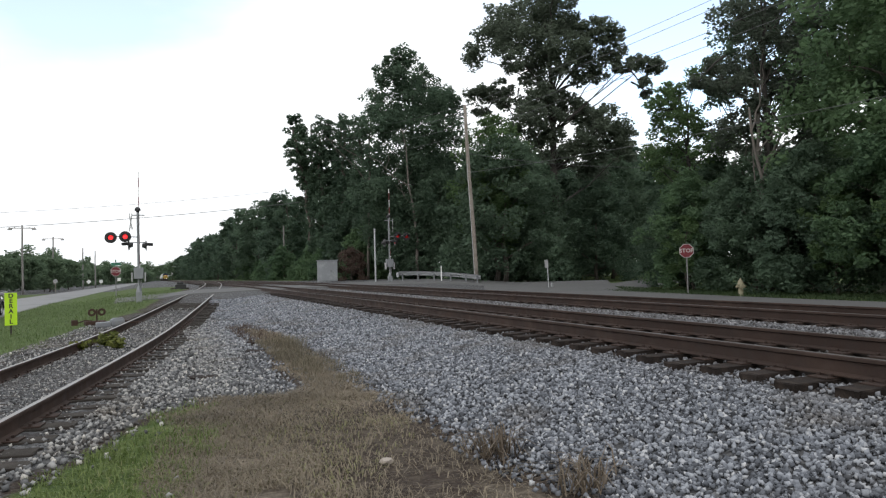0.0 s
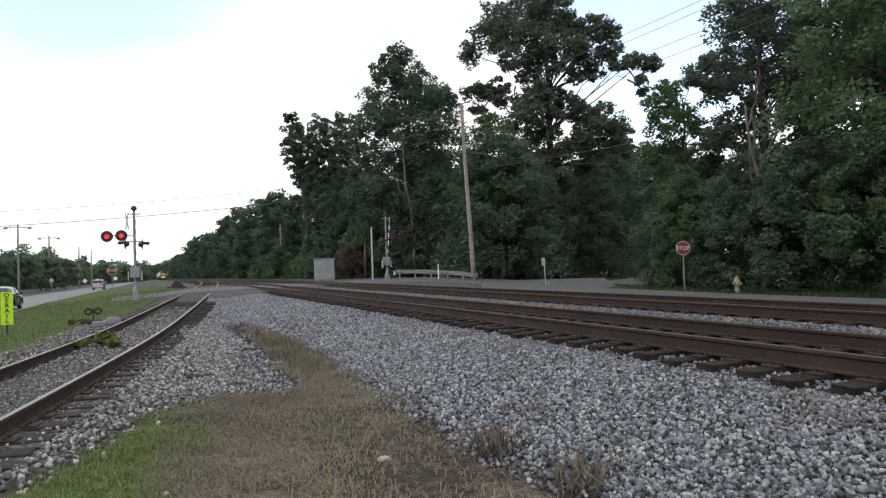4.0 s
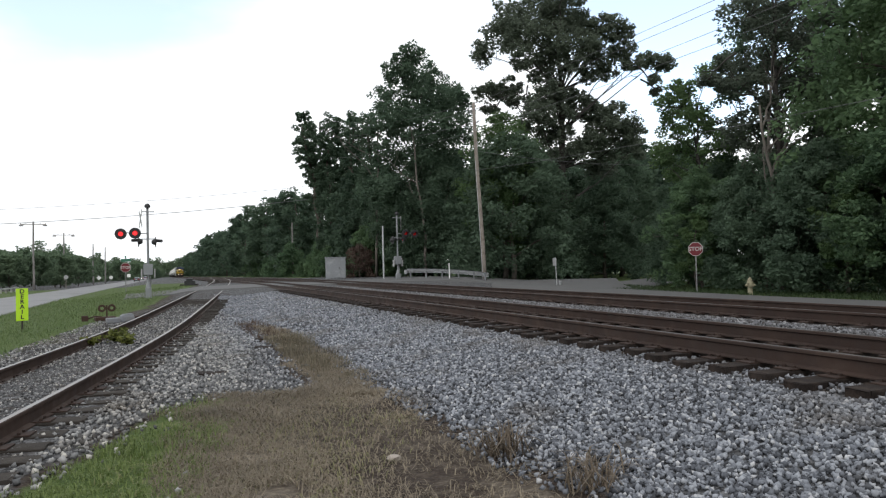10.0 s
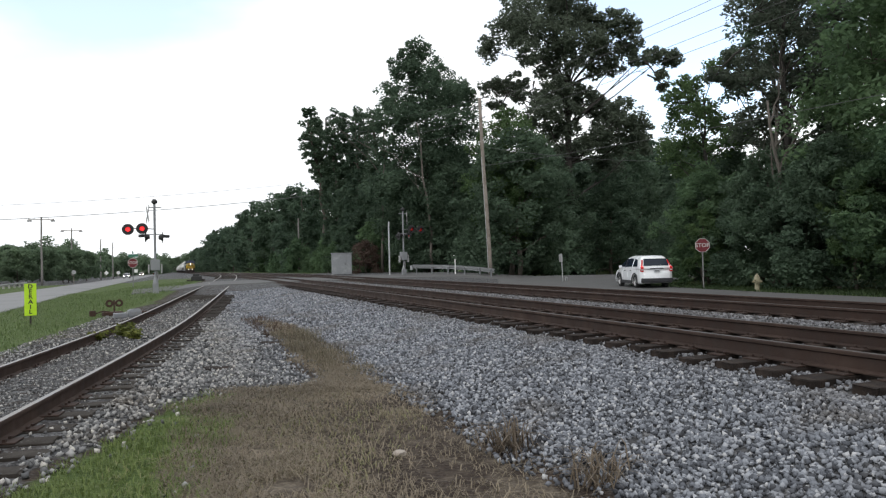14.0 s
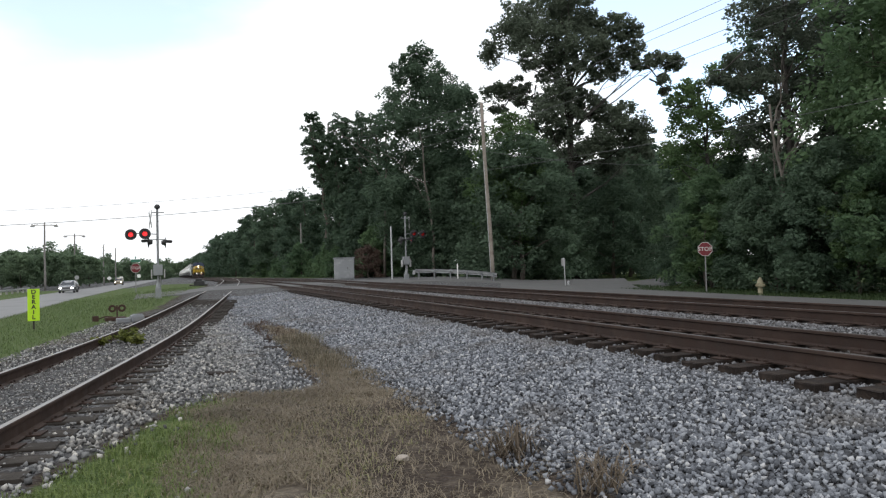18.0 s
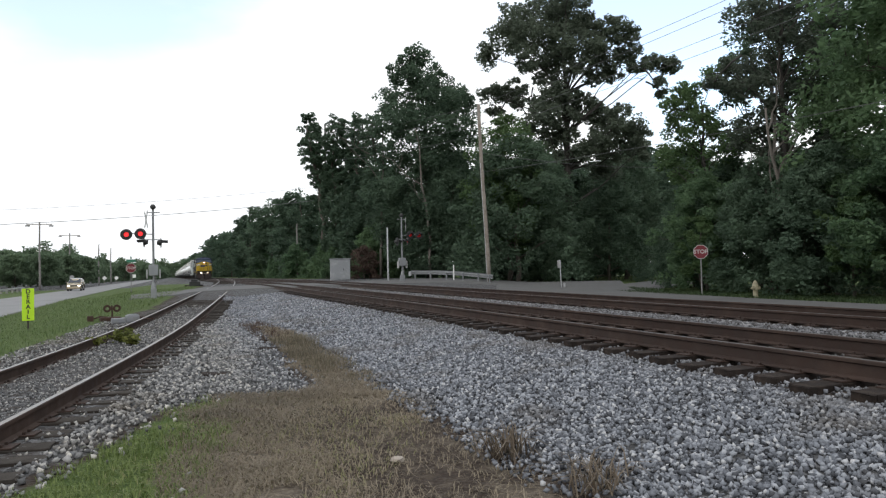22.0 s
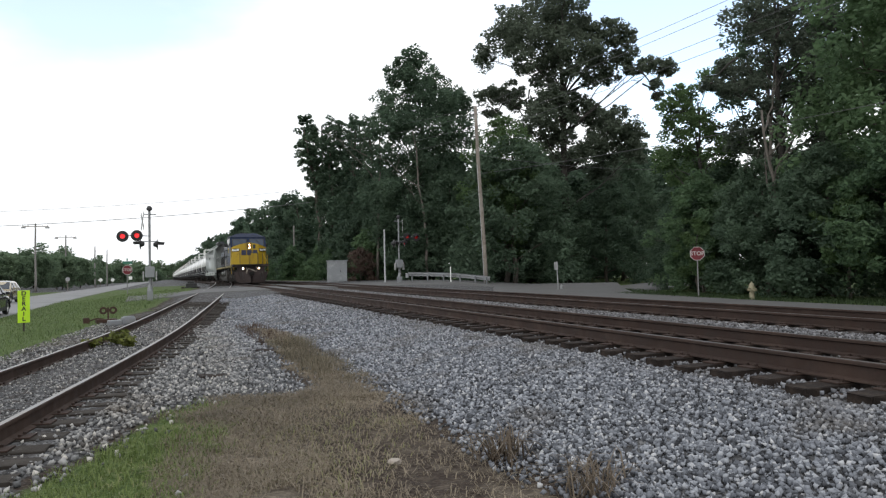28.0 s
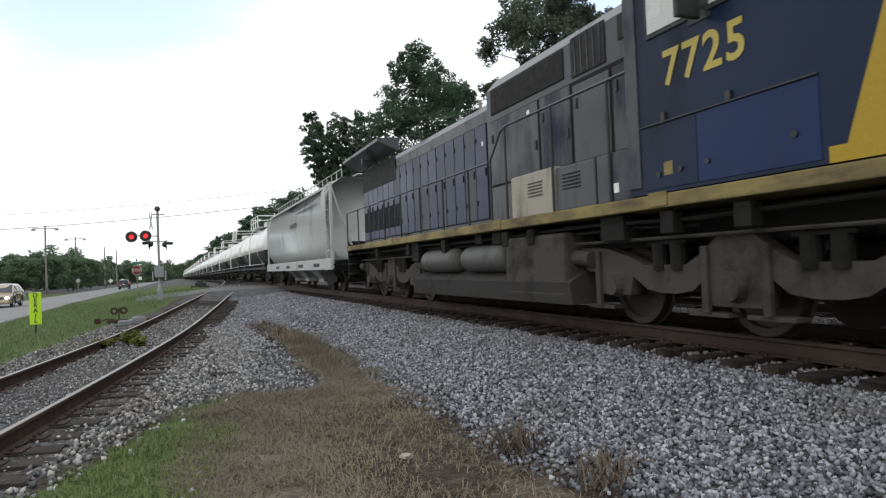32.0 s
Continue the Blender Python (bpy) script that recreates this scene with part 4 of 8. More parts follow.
put(make_tree("bank_tree", 14.5, 5.0, 0.05, LEAF_DARK, 29, clumps=260, per=45, size=0.28, clump_r=0.17),
    [(13.5 + 2.2 * math.sin(i * 2.1) + (3.4 if i < 2 else 0), 78 + 11 * i + 2 * math.sin(i), i * 67, 0.92 + 0.13 * math.sin(i * 1.7)) for i in range(11)],
    "dark green tree on the bank beside the railway", group="bank trees")
put(make_tree("far_bank_tree", 15.0, 6.0, 0.04, LEAF_DARK, 31, clumps=120, per=36, size=0.5, clump_r=0.22),
    [(14 + 2.5 * math.sin(i * 2.1), 196 + 14 * i, i * 67, 0.95 + 0.13 * math.sin(i * 1.7)) for i in range(26)],
    "dark green tree far up the railway bank", group="bank trees")
put(make_tree("field_tree", 9.5, 5.0, 0.16, LEAF_FIELD, 30, clumps=190, per=45, size=0.30, clump_r=0.2),
    [(-34 - 8 * abs(math.sin(i * 1.3)), 96 + 9.0 * i, i * 51, 0.72 + 0.14 * math.sin(i * 2.3)) for i in range(12)] + [(-26.8, 131, 40, 0.62), (-29.5, 126, 90, 0.6), (-24.4, 142, 200, 0.62), (-26.5, 152, 10, 0.7), (-23.9, 166, 120, 0.66)],
    "rounded green tree beyond the highway", group="highway trees")
put(make_tree("far_field_tree", 11.5, 6.5, 0.04, LEAF_FIELD, 32, clumps=110, per=36, size=0.5, clump_r=0.24),
    [(-30 + 0.035 * i * i - 9 * abs(math.sin(i * 1.3)), 190 + 14 * i, i * 51, 0.72 + 0.14 * math.sin(i * 2.3)) for i in range(28)] + [(-62 + 6.5 * i, 720 + 30 * math.sin(i * 2.2), i * 40, 1.25 + 0.2 * math.sin(i * 1.9)) for i in range(13)],
    "rounded green tree far up the highway", group="highway trees")


def bare_tree(x, y, h, seed, lean, label, n=5):
    """A leafless pale stem with a few forked limbs."""
    rng = np.random.default_rng(seed)
    t = thing("bare_tree", pose(x, y, ground_z(x, y)), label, "tree", "bare trees")
    bm = bmesh.new()
    pts = [Vector((lean * (k / 8) ** 1.5 + rng.normal() * 0.08, rng.normal() * 0.08, h * k / 8)) for k in range(9)]
    pipe(bm, pts, 0.15, 8, 0.05)
    part("trunk", bm, DEADWOOD, t, smooth=True)
    for i in range(n):
        bm = bmesh.new()
        p = pts[4 + i % 4]
        limb(bm, rng, p, (rng.normal(), rng.normal() * 0.4, 1.0), h * 0.25, 0.06, 1, [])
        part("limb", bm, DEADWOOD, t)


put(make_tree("bank_bush", 3.6, 2.2, 0.02, LEAF_MID, 44, clumps=130, per=55, size=0.15, clump_r=0.2, shape="bush", limbs=8),
    [(10.6 + 0.7 * math.sin(i * 2.7), 74.5 + 5.2 * i, i * 77, 0.85 + 0.3 * math.sin(i * 1.9)) for i in range(12)] + [(13.2, 66.2, 20, 1.35)], "light green brush at the foot of the bank", "bush", "bank bushes")
bare_tree(15.2, 56.8, 13.6, 9, -1.2, "pale curving bare stem before the dark crowns", 2)
bare_tree(12.4, 63.2, 18.3, 5, 0.8, "pale dead snag rising above the crowns", 4)
bare_tree(22.3, 25.2, 9.5, 6, -1.0, "pale bare branching stem in the thicket", 5)
bare_tree(24.5, 27.8, 12.0, 7, 0.3, "pale bare branching stem in the thicket", 4)
put(make_tree("brown_bush", 3.0, 1.5, 0.03, LEAF_BROWN, 33, clumps=130, per=60, size=0.07, clump_r=0.22, shape="bush", limbs=8), [(10.75, 63.3, 0, 1.05)], "rounded brown bush beside the signal cabinet", "bush")

# ---- lettering ----
def text_mesh(body, size, material, depth=0.004, shear=0.0, bold=0.0, space=1.0):
    """Letters as a mesh in the XY plane, middle at the origin."""
    cu = bpy.data.curves.new("letters", "FONT")
    cu.body, cu.size, cu.extrude, cu.shear, cu.offset = body, size, depth, shear, bold
    cu.align_x, cu.align_y = "CENTER", "CENTER"
    cu.resolution_u, cu.space_character = 3, space
    ob = bpy.data.objects.new("letters", cu)
    scene.collection.objects.link(ob)
    me = bpy.data.meshes.new_from_object(ob.evaluated_get(bpy.context.evaluated_depsgraph_get()))
    bpy.data.objects.remove(ob)
    bpy.data.curves.remove(cu)
    me.materials.clear()
    me.materials.append(material)
    return me


def streaked(name, base, dirt, rough=0.5, amount=0.5, sx=3.0, sz=0.25, metal=0.0, rnd=0.0, coat=0.0, spec=0.3):
    """Paint with vertical streaks of grime and blotches of wear."""
    m = bpy.data.materials.new(name)
    m.use_nodes = True
    nt = m.node_tree
    b = nt.nodes["Principled BSDF"]
    co = nt.nodes.new("ShaderNodeTexCoord")
    mp = nt.nodes.new("ShaderNodeMapping")
    mp.inputs["Scale"].default_value = (sx, sx, sz)
    nt.links.new(co.outputs["Object"], mp.inputs["Vector"])
    n1, n2, n3 = (nt.nodes.new("ShaderNodeTexNoise") for _ in range(3))
    n1.inputs["Scale"].default_value, n1.inputs["Detail"].default_value, n1.inputs["Roughness"].default_value = 1.6, 7, 0.65
    n2.inputs["Scale"].default_value, n2.inputs["Detail"].default_value = 0.9, 6
    n3.inputs["Scale"].default_value, n3.inputs["Detail"].default_value = 35, 3
    nt.links.new(mp.outputs[0], n1.inputs["Vector"])
    nt.links.new(co.outputs["Object"], n2.inputs["Vector"])
    nt.links.new(co.outputs["Object"], n3.inputs["Vector"])
    ad = nt.nodes.new("ShaderNodeMath")
    ad.operation = "ADD"
    nt.links.new(n1.outputs["Fac"], ad.inputs[0])
    nt.links.new(n2.outputs["Fac"], ad.inputs[1])
    total = ad.outputs[0]
    if rnd:
        oi, ma = nt.nodes.new("ShaderNodeObjectInfo"), nt.nodes.new("ShaderNodeMath")
        ma.operation = "MULTIPLY_ADD"
        ma.inputs[1].default_value = rnd
        nt.links.new(oi.outputs["Random"], ma.inputs[0])
        nt.links.new(ad.outputs[0], ma.inputs[2])
        total = ma.outputs[0]
    mr = nt.nodes.new("ShaderNodeMapRange")
    mr.inputs["From Min"].default_value, mr.inputs["From Max"].default_value = 1.22 + 0.5 * rnd - 0.45 * amount, 1.42 + 0.5 * rnd - 0.25 * amount
    nt.links.new(total, mr.inputs["Value"])
    mx = nt.nodes.new("ShaderNodeMix")
    mx.data_type = "RGBA"
    mx.inputs["A"].default_value, mx.inputs["B"].default_value = (*base, 1), (*dirt, 1)
    nt.links.new(mr.outputs[0], mx.inputs["Factor"])
    hs = nt.nodes.new("ShaderNodeHueSaturation")
    mv = nt.nodes.new("ShaderNodeMapRange")
    mv.inputs["To Min"].default_value, mv.inputs["To Max"].default_value = 0.82, 1.18
    nt.links.new(n3.outputs["Fac"], mv.inputs["Value"])
    nt.links.new(mv.outputs[0], hs.inputs["Value"])
    nt.links.new(mx.outputs["Result"], hs.inputs["Color"])
    nt.links.new(hs.outputs[0], b.inputs["Base Color"])
    rr = nt.nodes.new("ShaderNodeMapRange")
    rr.inputs["To Min"].default_value, rr.inputs["To Max"].default_value = rough, min(1, rough + 0.3)
    nt.links.new(mr.outputs[0], rr.inputs["Value"])
    nt.links.new(rr.outputs[0], b.inputs["Roughness"])
    b.inputs["Metallic"].default_value = metal
    b.inputs["Specular IOR Level"].default_value = spec
    b.inputs["Coat Roughness"].default_value = 0.18
    if coat:
        cw = nt.nodes.new("ShaderNodeMapRange")
        cw.inputs["To Min"].default_value, cw.inputs["To Max"].default_value = coat, 0.05
        nt.links.new(mr.outputs[0], cw.inputs["Value"])
        nt.links.new(cw.outputs[0], b.inputs["Coat Weight"])
    bp = nt.nodes.new("ShaderNodeBump")
    bp.inputs["Strength"].default_value, bp.inputs["Distance"].default_value = 0.08, 0.01
    nt.links.new(n2.outputs["Fac"], bp.inputs["Height"])
    nt.links.new(bp.outputs[0], b.inputs["Normal"])
    return m


def glow(name, colour, strength):
    m = bpy.data.materials.new(name)
    m.use_nodes = True
    b = m.node_tree.nodes["Principled BSDF"]
    b.inputs["Base Color"].default_value = (*colour, 1)
    b.inputs["Roughness"].default_value = 0.25
    b.inputs["Emission Color"].default_value = (*colour, 1)
    b.inputs["Emission Strength"].default_value = strength
    return m


def glass(name, tint=(0.014, 0.022, 0.036), rough=0.06, spec=0.4):
    """Dark glazing that mirrors the sky."""
    m = bpy.data.materials.new(name)
    m.use_nodes = True
    b = m.node_tree.nodes["Principled BSDF"]
    b.inputs["Base Color"].default_value = (*tint, 1)
    b.inputs["Roughness"].default_value = rough
    b.inputs["Specular IOR Level"].default_value = spec
    return m


YELLOW = streaked("loco_yellow_paint", (0.37, 0.245, 0.014), (0.19, 0.13, 0.025), 0.40, 0.3)
BLUE = streaked("loco_blue_paint", (0.005, 0.0145, 0.044), (0.014, 0.018, 0.028), 0.4, 0.5, coat=0.06, spec=0.16)
DOORBLUE = streaked("brighter_blue_door_paint", (0.009, 0.024, 0.085), (0.014, 0.024, 0.052), 0.4, 0.4, coat=0.06, spec=0.16)
BLUE_ROOF = streaked("loco_roof_blue_paint", (0.012, 0.020, 0.050), (0.022, 0.025, 0.034), 0.5, 0.4)
HOODGREY = streaked("weathered_grey_hood_paint", (0.056, 0.059, 0.066), (0.012, 0.017, 0.034), 0.36, 0.58, 1.6, 0.4, rnd=0.35, coat=0.12, spec=0.2)
SILL_YELLOW = streaked("grimy_yellow_sill", (0.25, 0.20, 0.075), (0.075, 0.057, 0.04), 0.6, 0.78, 0.55, 2.5)
RESERVOIR = streaked("grey_reservoir_paint", (0.085, 0.084, 0.08), (0.05, 0.046, 0.042), 0.55, 0.5, 1, 1)
HOODBLUE = streaked("worn_blue_hood_paint", (0.012, 0.022, 0.064), (0.095, 0.10, 0.112), 0.36, 0.62, 1.3, 0.4, rnd=0.3, coat=0.12, spec=0.2)
PILOT = streaked("rusty_brown_pilot_steel", (0.036, 0.026, 0.024), (0.018, 0.014, 0.013), 0.75, 0.45, 2, 1)
UNDER = streaked("dirty_underframe", (0.010, 0.009, 0.008), (0.006, 0.0055, 0.005), 0.8, 0.5, 2, 2)
TRUCKGREY = streaked("dusty_truck_castings", (0.054, 0.049, 0.045), (0.020, 0.018, 0.017), 0.85, 0.45, 2, 2)
TANKGREY = streaked("dusty_fuel_tank_paint", (0.034, 0.031, 0.029), (0.016, 0.015, 0.014), 0.8, 0.45, 1, 1)
WHEELSTEEL = mat("brown_wheel_steel", (0.045, 0.036, 0.031), 0.7, 0.3, 0.3, 4, 40, 0.2)
GRILLE = mat("black_grille", (0.012, 0.011, 0.011), 0.8, 0, 0.3, 8, 60, 0.2)
CREAM = streaked("cream_panel", (0.33, 0.31, 0.26), (0.15, 0.135, 0.11), 0.6, 0.3)
LETTER_Y = mat("yellow_lettering", (0.42, 0.33, 0.06), 0.5, 0, 0.15, 4, 40, 0)
LETTER_B = mat("dark_blue_lettering", (0.018, 0.024, 0.065), 0.5, 0, 0.2, 4, 40, 0)
WHITE_P = mat("white_paint", (0.78, 0.78, 0.76), 0.4, 0, 0.08, 3, 40, 0.05)
HEADLAMP = glow("lit_headlamp", (1.0, 0.50, 0.20), 1.6)
DITCHLAMP = glow("lit_ditch_lamp", (1.0, 0.60, 0.30), 1.8)
BULB = glow("lit_bulb", (1.0, 0.86, 0.66), 45)
GLASS = glass("dark_glass", spec=0.28)
CABGLASS = glass("cab_windscreen_glass", (0.02, 0.034, 0.06), 0.08, 0.55)
# pale base colour paints the bright sky's reflection on the cab side windows
SKYPALE_GLASS = mat("sky_reflection_window", (0.50, 0.52, 0.50), 0.2, 0, 0.1, 2, 30, 0.0)
HOSE = mat("cream_air_hose", (0.48, 0.43, 0.36), 0.7, 0, 0.15, 6, 60, 0.1)
RUBBER = mat("tyre_rubber", (0.022, 0.022, 0.022), 0.85, 0, 0.2, 8, 60, 0.2)

# ---- locomotive; d is metres behind the front, its nose points to -Y ----
TRAIN = []
LMID = 10.3


def dbox(bm, x0, x1, d0, d1, z0, z1, bevel=0.0):
    return box(bm, x0, x1, d0 - LMID, d1 - LMID, z0, z1, bevel)


def dpart(name, x0, x1, d0, d1, z0, z1, material, parent, label="", bevel=0.012):
    return part(name, dbox(bmesh.new(), x0, x1, d0, d1, z0, z1, bevel), material, parent, label)


def wheel_mesh(r, name="wheel"):
    bm = bmesh.new()
    turn = Matrix.Rotation(math.pi / 2, 4, "Y")
    lathe(bm, [(0, -0.05), (0.1, -0.05), (0.11, -0.02), (r * 0.45, 0.0), (r * 0.78, -0.005), (r * 0.82, -0.045), (r - 0.01, -0.05), (r, -0.03), (r, 0.07), (r + 0.025, 0.085), (r + 0.025, 0.1), (r * 0.82, 0.1), (r * 0.4, 0.05), (0, 0.05)], 28, turn)
    bmesh.ops.recalc_face_normals(bm, faces=bm.faces)
    me = bpy.data.meshes.new(name)
    bm.to_mesh(me)
    bm.free()
    me.materials.append(WHEELSTEEL)
    return me


LOCO_WHEEL, CAR_WHEEL = wheel_mesh(0.52), wheel_mesh(0.42)


def wheelset(parent, y, r, mesh):
    """An axle with two wheels; it turns about its own x."""
    bm = bmesh.new()
    tube(bm, (-0.95, 0, 0), (0.95, 0, 0), 0.08, seg=10)
    ax = part("wheelset", bm, WHEELSTEEL, parent, m=pose(0, y, r))
    part("wheel", mesh, None, ax, m=pose(-0.75, 0, 0))
    part("wheel", mesh, None, ax, m=pose(0.75, 0, 0, 0, 0, 180))
    return ax


WHEELSETS = []


def loco_truck(t, dc):
    """Three-axle truck: side castings with pedestals, springs and brake gear."""
    c = dc - LMID
    for side in (-1, 1):
        x = side * 1.07
        out = [(-3.0, 0.92), (-2.85, 1.06), (-2.3, 1.04), (-1.75, 0.90), (-1.5, 0.80), (-0.75, 0.80), (-0.5, 0.92), (-0.25, 1.10), (0.25, 1.10), (0.5, 0.92), (0.75, 0.80), (1.5, 0.80), (1.75, 0.90), (2.3, 1.04), (2.85, 1.06), (3.0, 0.92),
               (2.7, 0.72), (2.45, 0.74), (2.4, 0.42), (1.8, 0.42), (1.72, 0.66), (1.45, 0.50), (1.2, 0.46), (0.9, 0.46), (0.65, 0.50), (0.42, 0.66), (0.36, 0.34), (-0.36, 0.34), (-0.42, 0.66), (-0.65, 0.50), (-0.9, 0.46), (-1.2, 0.46), (-1.45, 0.50), (-1.72, 0.66), (-1.8, 0.42), (-2.4, 0.42), (-2.45, 0.74), (-2.7, 0.72)]
        fr = part("truck_frame", prism(bmesh.new(), [(c + u, v) for u, v in out], x - 0.09, x + 0.09, "x"), TRUCKGREY, t, "dusty grey cast truck frame")
        for a in (-2.07, 0, 2.07):
            bm = bmesh.new()
            tube(bm, (x + side * 0.05, c + a, 0.53), (x + side * 0.2, c + a, 0.53), 0.16, 0.12, 14)
            box(bm, x - 0.1, x + side * 0.12 + 0.1, c + a - 0.2, c + a + 0.2, 0.62, 0.72, 0.02)
            part("axle_box", bm, TRUCKGREY, fr)
        for a in (-1.05, 1.05):
            bm = bmesh.new()
            for k in (-0.16, 0.16):
                tube(bm, (x + side * 0.06, c + a + k, 0.74), (x + side * 0.06, c + a + k, 1.06), 0.10, seg=12)
            box(bm, x - 0.12, x + 0.14, c + a - 0.34, c + a + 0.34, 1.04, 1.1, 0.02)
            part("spring_nest", bm, UNDER, fr)
        bm = bmesh.new()
        for a in (-2.5, -0.42, 0.42, 2.45):
            box(bm, x + side * 0.11 - 0.03, x + side * 0.11 + 0.03, c + a - 0.05, c + a + 0.05, 0.26, 1.0, 0.015)
            box(bm, x - 0.1, x + 0.1, c + a - 0.3, c + a + 0.3, 0.22, 0.27, 0.01)
        pipe(bm, [(x + side * 0.16, c - 2.9, 1.12), (x + side * 0.16, c + 2.9, 1.12)], 0.022)
        part("brake_rigging", bm, TRUCKGREY, fr)
        for a in (-1.1, 1.1):
            part("frame_hole", tube(bmesh.new(), (x + side * 0.085, c + a, 0.63), (x + side * 0.095, c + a, 0.63), 0.05, seg=12), BLACK, fr)
        for a in (-2.75, 2.75):
            part("brake_cylinder", tube(bmesh.new(), (x + side * 0.13, c + a - 0.2, 0.9), (x + side * 0.13, c + a + 0.2, 0.93), 0.11, seg=14), TRUCKGREY, fr)
    for a in (-2.07, 0, 2.07):
        WHEELSETS.append((wheelset(t, c + a, 0.52, LOCO_WHEEL), 0.52))


def build_loco():
    t = thing("diesel_locomotive", None, "blue, grey and yellow road diesel locomotive hauling the train", "locomotive")
    # underframe
    sill = dpart("frame_sill", -1.5, 1.5, 1.55, 20.7, 1.45, 1.61, SILL_YELLOW, t, "grimy yellow frame sill", 0.02)
    dpart("underframe", -0.85, 0.85, 0.9, 20.9, 1.02, 1.42, UNDER, t)
    for s in (-1, 1):
        for z, x, d0, d1 in ((1.33, 1.32, 2.6, 20.0), (1.26, 1.22, 4.8, 15.0), (1.36, 1.12, 6.0, 19.0)):
            part("brake_pipe", pipe(bmesh.new(), [(s * x, d0 + (d1 - d0) * k / 8 - LMID, z + 0.025 * math.sin(k * 2.3 + d0)) for k in range(9)], 0.024), UNDER, sill)
        for d0, d1, z0 in ((6.0, 6.5, 1.12), (9.5, 9.85, 1.22), (10.3, 10.6, 1.26), (13.9, 14.4, 1.0)):
            dpart("junction_box", s * 1.25 - 0.12, s * 1.25 + 0.12, d0, d1, z0, 1.44, UNDER, sill, bevel=0.02)
        for d0 in (5.0, 9.2, 15.5):
            dpart("jacking_plate", min(s * 1.5, s * 1.515), max(s * 1.5, s * 1.515), d0, d0 + 0.32, 1.47, 1.63, SILL_YELLOW, sill, "yellow jacking plate", bevel=0.006)
    for d in (3.9, 5.0, 8.2, 9.1, 12.0, 14.4, 17.2):
        for s in (-1, 1):
            dpart("jacking_pad", s * 1.36 - 0.08, s * 1.36 + 0.08, d, d + 0.22, 1.16, 1.41, UNDER, sill)
    # walkway under the hood
    # long hood
    prof = [(-0.95, 1.60), (-0.95, 3.86), (-0.72, 4.08), (0.72, 4.08), (0.95, 3.86), (0.95, 1.60)]
    hood = part("engine_hood", prism(bmesh.new(), prof, 9.6 - LMID, 20.35 - LMID, "y"), HOODGREY, t, "weathered grey and blue engine hood")
    prof2 = [(-0.98, 1.60), (-0.98, 4.18), (-0.76, 4.42), (0.76, 4.42), (0.98, 4.18), (0.98, 1.60)]
    blower = part("equipment_hood", prism(bmesh.new(), prof2, 5.6 - LMID, 10.65 - LMID, "y"), HOODGREY, t, "taller grey equipment hood behind the cab")
    for s in (-1, 1):
        fx = lambda a, b: (min(s * a, s * b), max(s * a, s * b))
        # hood doors over a dark frame
        dpart("door_frame", *fx(0.94, 0.953), 10.74, 20.0, 1.74, 3.63, UNDER, hood, bevel=0.0)
        dpart("door_frame", *fx(0.97, 0.983), 5.72, 10.53, 2.32, 3.57, UNDER, blower, bevel=0.0)
        d = 10.75
        while d < 19.9:
            x0, x1 = fx(0.945, 0.972)
            dr = dpart("hood_door", x0, x1, d + 0.018, d + 0.542, 1.76, 3.61, HOODBLUE, hood, bevel=0.008)
            for z in (2.05, 3.3):
                dpart("hinge", *fx(0.97, 0.985), d + 0.48, d + 0.53, z, z + 0.09, UNDER, dr, bevel=0.0)
            dpart("latch", *fx(0.97, 0.992), d + 0.05, d + 0.08, 2.6, 2.75, UNDER, dr, bevel=0.0)
            if d > 16.2:
                for k in range(3):
                    dpart("louvre", *fx(0.971, 0.99), d + 0.08 + 0.15 * k, d + 0.16 + 0.15 * k, 2.0, 2.62, GRILLE, dr, bevel=0.004)
            d += 0.56
        # equipment hood doors and grilles
        for d0, d1, z0, z1 in ((5.75, 6.6, 2.35, 3.5), (6.68, 7.6, 2.35, 3.5), (7.68, 8.6, 2.35, 3.55), (8.68, 10.5, 2.35, 3.55)):
            dr = dpart("hood_door", *fx(0.975, 1.0), d0, d1, z0, z1, HOODGREY, blower, bevel=0.008)
            dpart("latch", *fx(0.995, 1.02), d0 + 0.05, d0 + 0.11, 2.75, 2.9, BLACK, dr, bevel=0.0)
            dpart("latch", *fx(0.995, 1.02), d1 - 0.12, d1 - 0.06, 3.15, 3.3, BLACK, dr, bevel=0.0)
        g = dpart("brake_grille", *fx(0.97, 1.0), 7.85, 10.45, 3.68, 4.16, GRILLE, blower, "black screened brake grille")
        for k in range(9):
            dpart("slat", *fx(0.995, 1.006), 7.85, 10.45, 3.70 + 0.05 * k, 3.706 + 0.05 * k, GRILLE, g, bevel=0.0)
        g = dpart("side_grille", *fx(0.97, 1.0), 6.75, 7.62, 3.62, 4.22, GRILLE, blower, "black louvred grille")
        for k in range(5):
            dpart("slat", *fx(0.995, 1.01), 6.84 + 0.16 * k, 6.86 + 0.16 * k, 3.64, 4.2, HOODGREY, g, bevel=0.0)
        g = dpart("upper_grille", *fx(0.97, 1.0), 5.85, 6.45, 3.82, 4.16, GRILLE, blower, "small black louvred grille")
        for k in range(2):
            dpart("slat", *fx(0.995, 1.01), 6.02 + 0.2 * k, 6.05 + 0.2 * k, 3.82, 4.16, HOODGREY, g, bevel=0.0)
